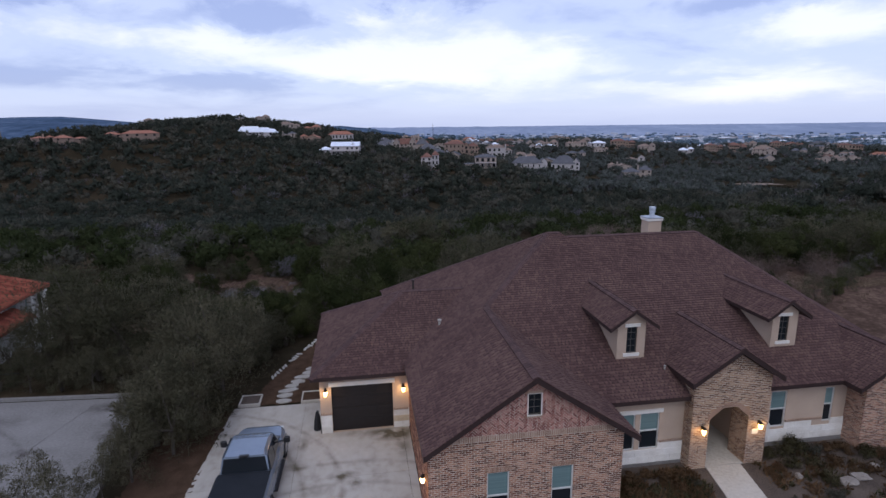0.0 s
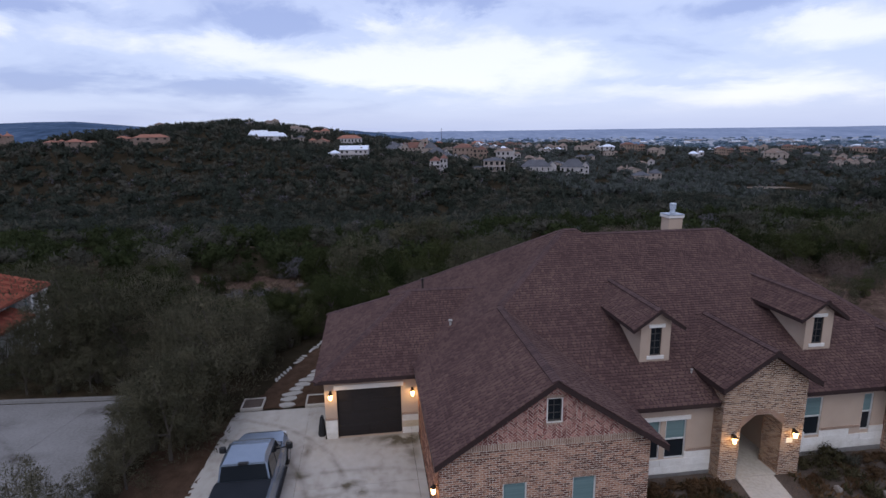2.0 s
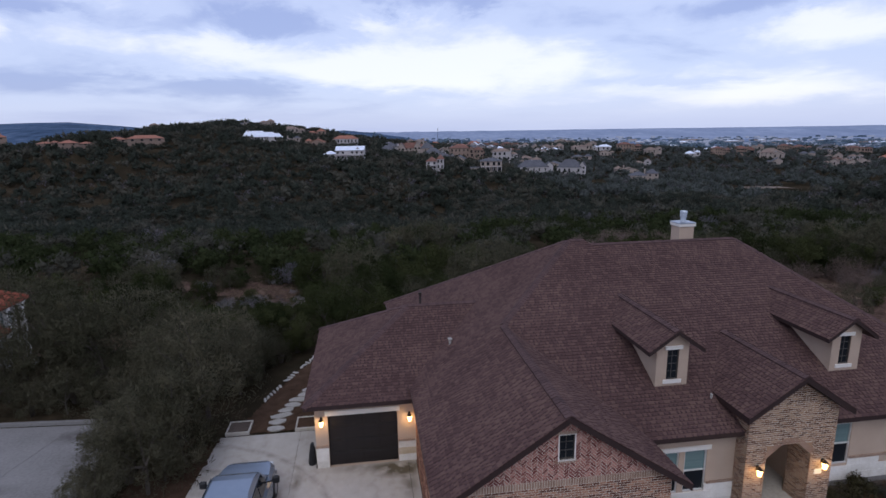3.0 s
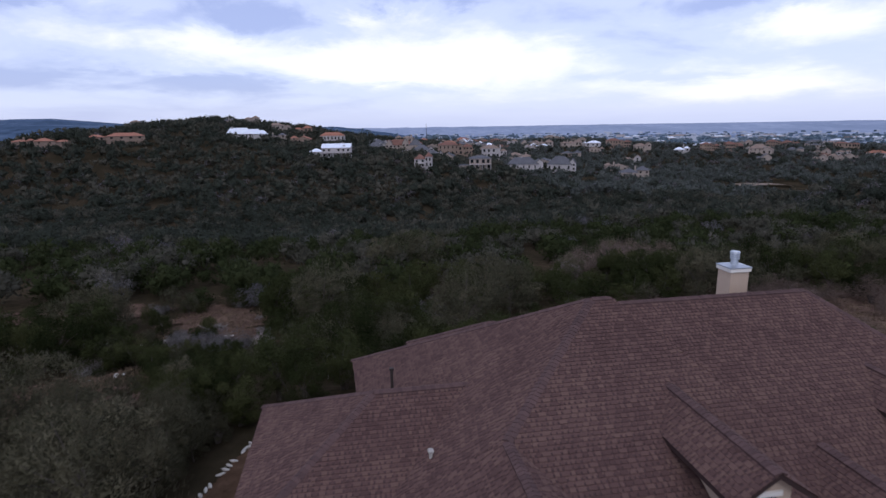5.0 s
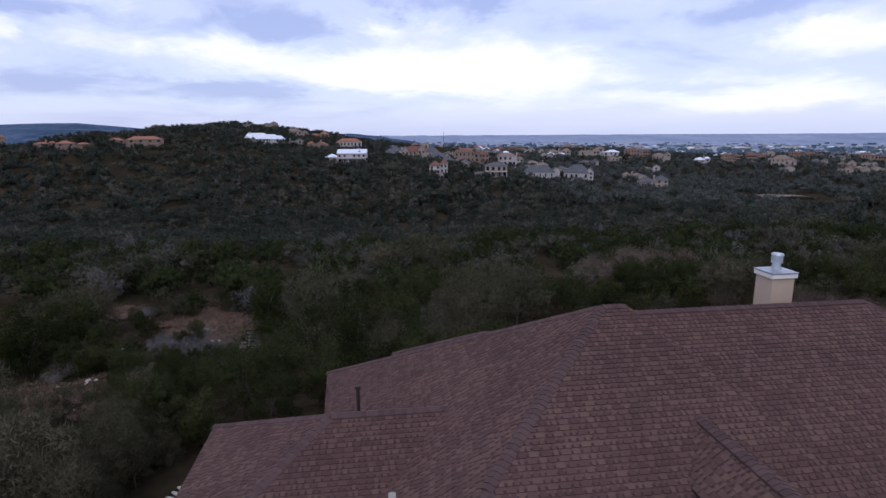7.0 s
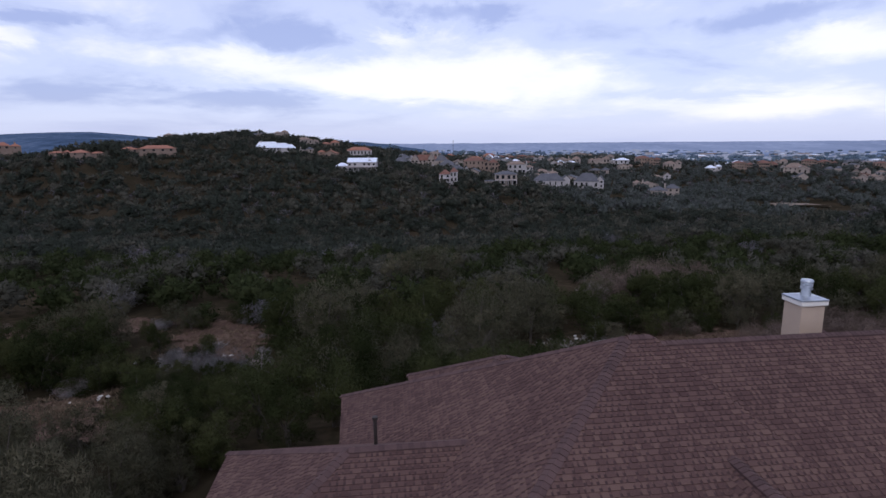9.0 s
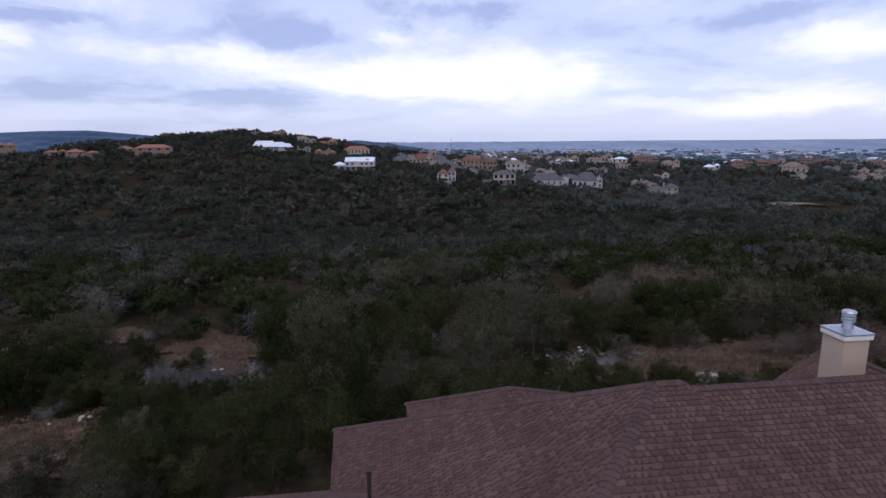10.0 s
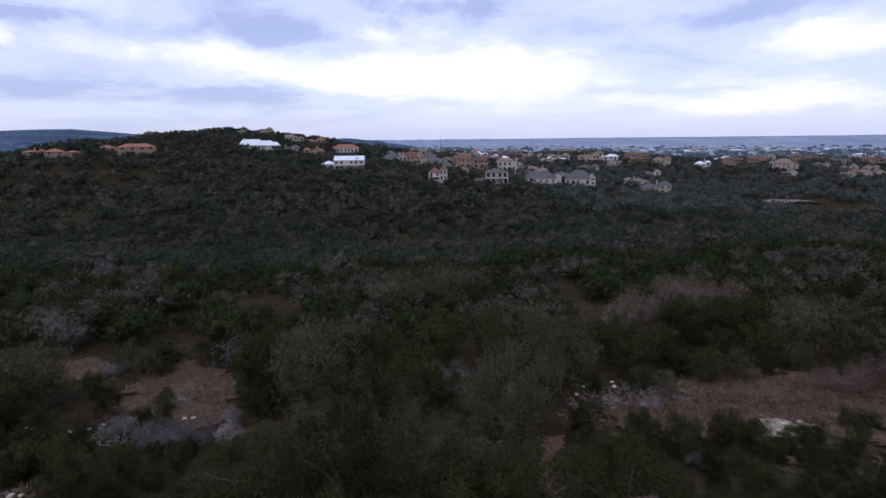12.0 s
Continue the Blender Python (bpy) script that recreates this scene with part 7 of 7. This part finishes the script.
# bare bushes and small junipers in and round the clearings
for n, (x, y, k, s) in enumerate(((-9.4, 32.7, 6, 0.85), (-6.8, 32.2, 6, 0.8), (-11.9, 34.0, 5, 0.65), (-4.6, 31.6, 5, 0.6), (-8.2, 31.6, 5, 0.6), (-5.2, 34.6, 5, 0.5), (-2.6, 41.0, 5, 1.15), (10.9, 25.9, 5, 0.55), (9.2, 26.9, 5, 0.5),  (6.2, 32.6, 3, 0.6), (-25.0, 54.0, 5, 1.3), (28.6, 49.0, 5, 1.2), (-10.3, 37.8, 0, 0.42), (-17.5, 47.3, 6, 0.6), (36.6, 31.8, 7, 0.8), (39.4, 32.4, 7, 0.95), (42.6, 32.0, 7, 1.0), (45.4, 33.6, 7, 1.05), (40.6, 30.4, 7, 0.8), (43.8, 30.0, 7, 0.9), (47.4, 31.4, 7, 1.0), (36.0, 51.5, 7, 1.5), (33.0, 53.0, 7, 1.45), (39.0, 54.5, 7, 1.5), (41.0, 59.0, 7, 1.6), (44.5, 57.0, 7, 1.5), (30.0, 51.0, 7, 1.4), (9.4, 58.5, 3, 1.2), (6.4, 58.0, 4, 1.25), (12.6, 58.8, 3, 1.2), (22.6, 32.2, 6, 0.45), (24.4, 33.6, 3, 0.42), (38.5, 13.5, 0, 0.45), (41.0, 15.0, 3, 0.42), (45.0, 19.0, 4, 0.45), (36.5, 17.5, 7, 0.7), (48.5, 25.0, 7, 0.9), (52.5, 30.5, 7, 1.1), (56.0, 28.0, 0, 0.6), (43.5, 11.0, 5, 0.6), (34.8, 11.6, 3, 0.5), (50.0, 14.0, 7, 0.6),
                                   (23.6, 26.2, 0, 0.44), (24.6, 25.0, 1, 0.40), (31.2, 24.6, 0, 0.30), (33.0, 24.4, 1, 0.30), (21.5, 26.4, 2, 0.5), (34.6, 24.2, 0, 0.34), (18.6, 26.0, 1, 0.6), (16.6, 23.4, 0, 0.6), (20.3, 25.2, 2, 0.55), (23.3, 24.6, 1, 0.5), (28.6, 22.6, 0, 0.36))):
    plant(KINDS[k], x, y, s, n * 67)

# scrub along the ragged edges of the clearings
ED = random.Random(52)
for cx, cy, rx, ry, count in ((-10.6, 42.5, 5.0, 6.4, 16), (31, 31, 15.5, 5.6, 34), (-19, 28.9, 6.5, 1.0, 9), (-26, 48, 8.5, 3.2, 10)):
    for n in range(count):
        a = ED.uniform(0, 6.283)
        r = ED.uniform(0.78, 1.08)
        x, y = cx + rx * r * math.cos(a), cy + ry * r * math.sin(a)
        k = ED.choice((0, 2, 3, 0, 2, 6, 7))
        near_front = math.sin(a) < 0.2
        plant(KINDS[k], x, y, ED.uniform(0.22, 0.36) if near_front else ED.uniform(0.35, 0.7), ED.uniform(0, 360))

# ---- the far village ----
M_FIELD = surface("pale_dry_field", (0.14, 0.11, 0.09), (0.24, 0.195, 0.16), 1.0, scale=0.06, fine=0.5, bump=0)
R_RED = surface("far_red_tile_roof", (0.13, 0.068, 0.054), (0.215, 0.112, 0.088), 0.9, scale=0.3, fine=1.5)
R_GREY = surface("far_grey_roof", (0.075, 0.075, 0.085), (0.13, 0.13, 0.145), 0.9, scale=0.3, fine=1.5)
R_WHITE = surface("far_white_metal_roof", (0.62, 0.66, 0.76), (0.78, 0.81, 0.88), 0.4, 0.1, scale=0.3, fine=1.5)
R_ORANGE = surface("far_orange_tile_roof", (0.23, 0.10, 0.068), (0.35, 0.165, 0.118), 0.9, scale=0.3, fine=1.5)
R_TAN = surface("far_tan_roof", (0.16, 0.12, 0.10), (0.27, 0.20, 0.165), 0.9, scale=0.3, fine=1.5)
W_CREAM = surface("far_cream_wall", (0.27, 0.218, 0.185), (0.40, 0.335, 0.295), 0.9, scale=0.2, fine=1.0)
W_WHITE = surface("far_white_wall", (0.3612, 0.3311, 0.3256), (0.4816, 0.4472, 0.44), 0.9, scale=0.2, fine=1.0)
W_TAN = surface("far_tan_wall", (0.20, 0.142, 0.112), (0.30, 0.222, 0.18), 0.9, scale=0.2, fine=1.0)
LOOKS = {"stone": (R_GREY, W_CREAM, "tan stone house with steep grey gables"), "red": (R_RED, W_TAN, "tan house with a red tile roof"), "white2": (R_TAN, W_WHITE, "white two-storey house with a brown roof"),
         "balcony": (R_GREY, W_CREAM, "cream house with a grey roof and balconies"), "dark": (R_GREY, W_WHITE, "white house under a wide dark grey roof"), "pav": (R_RED, W_WHITE, "white pavilion house with a red roof"),
         "whip": (R_TAN, W_WHITE, "white house with a brown hip roof"), "tan": (R_TAN, W_CREAM, "cream house with a brown roof"), "whitelow": (R_WHITE, W_WHITE, "white house with a pale metal roof"), "white": (R_WHITE, W_WHITE, "white house with a white metal roof"),
         "grey": (R_GREY, W_CREAM, "cream house with a grey roof"), "longwhite": (R_WHITE, W_WHITE, "long house with a bright white metal roof"), "bigwhite": (R_WHITE, W_WHITE, "large white two-storey house with metal roofs"), "pink": (R_ORANGE, W_WHITE, "long cream house with a pink tile roof"),
         "orange": (R_ORANGE, W_TAN, "house with an orange tile roof"), "rust": (R_ORANGE, W_TAN, "row of rust-coloured buildings on the hillside")}
WINDOW_ME = {}


def hip(w, d, h, over=0.6, steep=None):
    run = steep if steep is not None else d / 2 + over
    x, y = w / 2 + over, d / 2 + over
    top = max(0.3, x - run)
    v = [(-x, -y, 0), (x, -y, 0), (x, y, 0), (-x, y, 0), (-top, 0, h), (top, 0, h)]
    return v, [(0, 1, 5, 4), (1, 2, 5), (2, 3, 4, 5), (3, 0, 4), (3, 2, 1, 0)]


# main volumes of the best-seen houses: from, to (shares of the width), wall and roof height (shares of the height), roof, set forward, windows across
PLANS = {
    "bigwhite": ((-0.5, -0.2, 0.38, 0.20, "hip", 1.5, 2), (-0.2, 0.5, 0.62, 0.24, "side", 0.0, 6), (0.24, 0.44, 0.60, 0.20, "front", 1.2, 2)),
    "longwhite": ((-0.5, 0.10, 0.26, 0.62, "hip", 0.6, 7), (-0.05, 0.36, 0.24, 0.50, "hip", 0.2, 4), (0.15, 0.5, 0.20, 0.40, "hip", 0.0, 4)),
    "stone": ((-0.5, -0.30, 0.38, 0.34, "front", 0.5, 2), (-0.30, 0.0, 0.36, 0.34, "side", -2.0, 3), (-0.04, 0.14, 0.46, 0.34, "front", 2.5, 2), (0.14, 0.5, 0.34, 0.38, "hip", 0.0, 4)),
    "red": ((-0.5, 0.08, 0.74, 0.24, "hip", 0.0, 5), (0.08, 0.22, 0.60, 0.20, "front", 1.5, 1), (0.22, 0.5, 0.58, 0.22, "hip", 0.0, 3)),
    "white2": ((-0.5, 0.22, 0.72, 0.26, "hip", 0.0, 4), (0.22, 0.5, 0.50, 0.18, "hip", 1.0, 2)),
    "balcony": ((-0.5, -0.18, 0.30, 0.06, "hip", 3.0, 2), (-0.18, 0.5, 0.74, 0.22, "hip", 0.0, 4)),
    "dark": ((-0.5, 0.36, 0.42, 0.52, "hip", 0.0, 5), (0.28, 0.5, 0.52, 0.26, "front", 2.0, 2)),
    "pav": ((-0.5, 0.12, 0.55, 0.30, "hip", 1.0, 2), (0.12, 0.5, 0.70, 0.28, "hip", 0.0, 2)),
    "pink": ((-0.5, 0.5, 0.55, 0.40, "hip", 0.0, 7),),
}


def far_volume(e, x0, x1, fy, d, wh, rh, shape, wall_m, roof_m):
    """One block of a far house with its roof: hipped, or gabled to the front or to the sides."""
    part("wall", boxed(x0 + 0.01, fy, -6, x1 - 0.01, fy + d, wh), wall_m, e)
    cx, cy = (x0 + x1) / 2, fy + d / 2
    if shape == "hip":
        v, f = hip(x1 - x0, d, rh, over=0.5)
        put("roof", mesh_of("roof", [(p[0] + cx, p[1] + cy, p[2] + wh) for p in v], f, roof_m), e)
        return
    if shape == "front":
        a, b, c = (x0, fy, wh), (x1, fy, wh), (cx, fy, wh + rh)
        way, lip = Vector((0, d + 0.8, 0)), Vector((0, -0.4, 0))
    else:
        a, b, c = (x0, fy, wh), (x0, fy + d, wh), (x0, cy, wh + rh)
        way, lip = Vector((x1 - x0 + 0.8, 0, 0)), Vector((-0.4, 0, 0))
    bm = bmesh.new()
    prism(bm, [a, b, c], (0, d, 0) if shape == "front" else (x1 - x0, 0, 0))
    part("gable", bm, wall_m, e)
    for p in (a, b):
        out = (Vector(p) - Vector(c)) * 0.08
        bm = bmesh.new()
        foot, top = Vector(p) + out + lip + Vector((0, 0, 0.06)), Vector(c) + lip + Vector((0, 0, 0.06))
        prism(bm, [foot, top, top + Vector((0, 0, 0.3)), foot + Vector((0, 0, 0.3))], way)
        part("roof", bm, roof_m, e)


def far_house(kind, x, y, z, w, h, seed):
    """A house across the valley: two or more volumes of different height, each with its own roof and windows."""
    rnd = random.Random(seed)
    roof_m, wall_m, label = LOOKS[kind]
    planned = kind in PLANS
    turn = -math.degrees(math.atan2(x - 4, y + 10)) + rnd.uniform(-8 if planned else -16, 8 if planned else 16)
    e = thing("far_house", label, "house", pose(x, y, z - 0.8, 0, 0, turn), group="houses across the valley")
    if planned:
        rows = [(a * w, b * w, c * h, r * h, shape, fwd, n) for a, b, c, r, shape, fwd, n in PLANS[kind]]
    else:
        low = kind in ("whitelow", "rust")
        count = 2 if low or w < 26 else 3
        cuts = [0.0] + sorted(rnd.uniform(0.25, 0.75) for _ in range(count - 1)) + [1.0]
        if count == 3 and cuts[2] - cuts[1] < 0.22:
            cuts[1], cuts[2] = 0.33, 0.66
        tallest = rnd.randrange(count)
        rows = []
        for i in range(count):
            x0, x1 = (cuts[i] - 0.5) * w, (cuts[i + 1] - 0.5) * w
            vh = h * (1.0 if i == tallest else rnd.uniform(0.62, 0.85))
            shape = "front" if rnd.random() < 0.35 and not low else "hip"
            wh = vh * (0.50 if low else 0.62)
            rows.append((x0, x1, wh, min(vh - wh, 0.36 * (x1 - x0)), shape, rnd.uniform(0.0, 2.5), max(1, int((x1 - x0) / rnd.uniform(3.4, 5.5)))))
    for x0, x1, wh, rh, shape, fwd, n in rows:
        vw = x1 - x0
        d = 7.0 if kind == "longwhite" else min(12.0, max(6.5, vw * 0.8))
        fy = -d / 2 - fwd
        far_volume(e, x0, x1, fy, d, wh, rh, shape, wall_m, R_RED if kind == "stone" and shape == "side" else roof_m)
        storeys = 2 if wh > 5.2 else 1
        ph = wh / storeys
        key = (round(ph), rnd.choice((0.5, 0.7, 0.9)))
        if key not in WINDOW_ME:
            bm = boxed(-key[1], -0.08, -0.27 * ph, key[1], 0.08, 0.27 * ph)
            me = bpy.data.meshes.new("window")
            bm.to_mesh(me)
            bm.free()
            me.materials.append(M_GLASS)
            WINDOW_ME[key] = me
        for s in range(storeys):
            for k in range(n):
                if rnd.random() < 0.9:
                    put("window", WINDOW_ME[key], e, at=pose(x0 + (k + rnd.uniform(0.42, 0.58)) * vw / n, fy - 0.02, ph * (s + 0.52)))
        if (kind in ("bigwhite", "balcony") and shape != "front" and storeys == 2) or (kind == "pav" and fwd):
            part("porch_roof", boxed(x0, fy - 2.6, ph * 0.95, x1, fy - 0.1, ph * 0.95 + 0.3), W_WHITE, e)
            count = 3 if kind == "pav" else 6
            for k in range(count):
                px = x0 + 0.4 + (vw - 0.8) * k / (count - 1)
                part("column", boxed(px - 0.2, fy - 2.5, -5, px + 0.2, fy - 2.1, ph * 0.95), W_WHITE, e)
    if kind == "stone":
        for px, top in ((0.10, 0.92), (0.22, 1.0)):
            part("chimney", boxed(px * w - 0.9, -1.0, 1.0, px * w + 0.9, 1.0, top * h), wall_m, e)
    elif kind == "longwhite":
        part("cupola", boxed(-0.36 * w - 1.0, -1.0, h * 0.6, -0.36 * w + 1.0, 1.0, h * 0.98), W_WHITE, e)
    elif rnd.random() < 0.4:
        px = rnd.uniform(-0.3, 0.3) * w
        part("chimney", boxed(px - 0.5, -0.5, 1.0, px + 0.5, 0.5, h * 0.9 + 0.8), wall_m, e)
    return e


for n, row in enumerate(VILLAGE):
    far_house(*row, 500 + n)
# more roofs between the trees
VR = random.Random(12)
for n in range(96):
    if n < 34:
        x, y = VR.uniform(60, 330), VR.uniform(560, 860)
    elif n < 60:
        x, y = VR.uniform(24, 200), VR.uniform(420, 640)
    else:
        x, y = VR.uniform(420, 760), VR.uniform(520, 900)
    if all(math.hypot(x - r[1], y - r[2]) > 24 for r in VILLAGE):
        far_house(VR.choice(("tan", "tan", "red", "grey", "whip", "red", "dark", "white", "pink")), x, y, float(land(x, y)) + 2.5, VR.uniform(14, 24), VR.uniform(6, 9), 600 + n)
# an arcaded retaining wall below the village
aw = thing("retaining_wall", "tan stone retaining wall with arched niches", "wall", pose(53, 362, -21.0, 0, 0, -7))
part("wall", boxed(-8, 0, -5, 8, 1.5, 5), W_TAN, aw)
# flat dark panels paint in the shade of the arched niches
for k in range(6):
    bm = bmesh.new()
    px = -6.6 + k * 2.64
    prism(bm, [(px - 0.9, -0.02, 0.4), (px + 0.9, -0.02, 0.4), (px + 0.9, -0.02, 2.4), (px + 0.5, -0.02, 3.3), (px - 0.5, -0.02, 3.3), (px - 0.9, -0.02, 2.4)], (0, 0.015, 0))
    part("niche", bm, M_GLASS, aw)
sheet_on_land("clearing", "pale dry field on the far slope", "clearing", M_FIELD, lambda x, y: ((x - 311) / 32) ** 2 + ((y - 360 - (x - 311) * 0.25) / 11) ** 2 < ragged_edge(x * 0.2, y * 0.2), 270, 352, 335, 386, 2.5, 1.4, 0.2, 17)
# a radio mast, and sheds and lots on the plain
bm = bmesh.new()
tube(bm, (0, 0, -20), (0, 0, 62), 1.3, 0.5, 6)
tagged(part("radio_mast", bm, R_GREY, None, "", pose(262, 1900, -45)), "thin grey radio mast on the plain", "mast")
PL = random.Random(8)
for k in range(5):
    b = thing("far_shed", "small bright white building in a row on the plain", "building", pose(1985 + 24 * k, 1945 - 9 * k, -66, 0, 0, -46), group="buildings on the plain")
    part("wall", boxed(-8, -6, -3, 8, 6, 8), R_WHITE, b)
    v, f = hip(16, 12, 2.5)
    put("roof", mesh_of("roof", [(q[0], q[1], q[2] + 8) for q in v], f, R_WHITE), b)
for n in range(30):
    az = math.radians(PL.uniform(22, 50))
    d = PL.uniform(1700, 3300)
    x, y = d * math.sin(az), d * math.cos(az)
    w = PL.uniform(20, 75)
    b = thing("far_shed", "long pale low building on the plain", "building", pose(x, y, float(land(x, y)), 0, 0, PL.uniform(-20, 20)), group="buildings on the plain")
    hh = PL.uniform(6, 10)
    part("wall", boxed(-w / 2, -12, -3, w / 2, 12, hh), PL.choice((W_WHITE, W_WHITE, W_CREAM)), b)
    v, f = hip(w, 24, 3.0)
    put("roof", mesh_of("roof", [(q[0], q[1], q[2] + hh) for q in v], f, PL.choice((R_WHITE, R_WHITE, R_GREY, R_TAN))), b)

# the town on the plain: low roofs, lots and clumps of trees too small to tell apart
# the blue-grey of haze is mixed into the roof and tree colours
M_TOWN_HAZE = surface("far_town", (0.06, 0.085, 0.115), (0.36, 0.38, 0.43), 1.0, scale=0.02, fine=0.2, bump=0, vary=1.1, mid=(0.115, 0.155, 0.205))
rng = np.random.default_rng(61)
count = 1700
az, dist = np.radians(rng.uniform(-34, 50, count)), rng.uniform(2150, 3900, count)
tx, ty = dist * np.sin(az), dist * np.cos(az)
tz = land(tx, ty)
keep = (tz < -38) & (az > np.radians(-12))
tx, ty, tz, az = tx[keep], ty[keep], tz[keep], az[keep]
w, d, h = rng.uniform(8, 46, len(tx)), rng.uniform(8, 20, len(tx)), rng.uniform(4, 10, len(tx))
corners = []
for sx, sy, up in ((-1, -1, 0), (1, -1, 0), (1, 1, 0), (-1, 1, 0), (-1, -1, 1), (1, -1, 1), (1, 1, 1), (-1, 1, 1)):
    ax, ay = sx * w / 2 * (1 - 0.2 * up), sy * d / 2 * (1 - 0.2 * up)
    corners.append(np.stack([tx + ax * np.cos(az) + ay * np.sin(az), ty - ax * np.sin(az) + ay * np.cos(az), tz - 4 + up * (h + 4)], 1))
tv = np.stack(corners, 1)
quads = np.array(((4, 5, 6, 7), (0, 1, 5, 4), (1, 2, 6, 5), (2, 3, 7, 6), (3, 0, 4, 7)))
tf = (np.arange(len(tx)) * 8)[:, None, None] + quads[None]
tagged(new("far_town", big_mesh("far_town", tv.reshape(-1, 3), tf.reshape(-1, 4), M_TOWN_HAZE)), "hazy specks of town roofs and tree clumps on the plain", "town", kind="stuff")
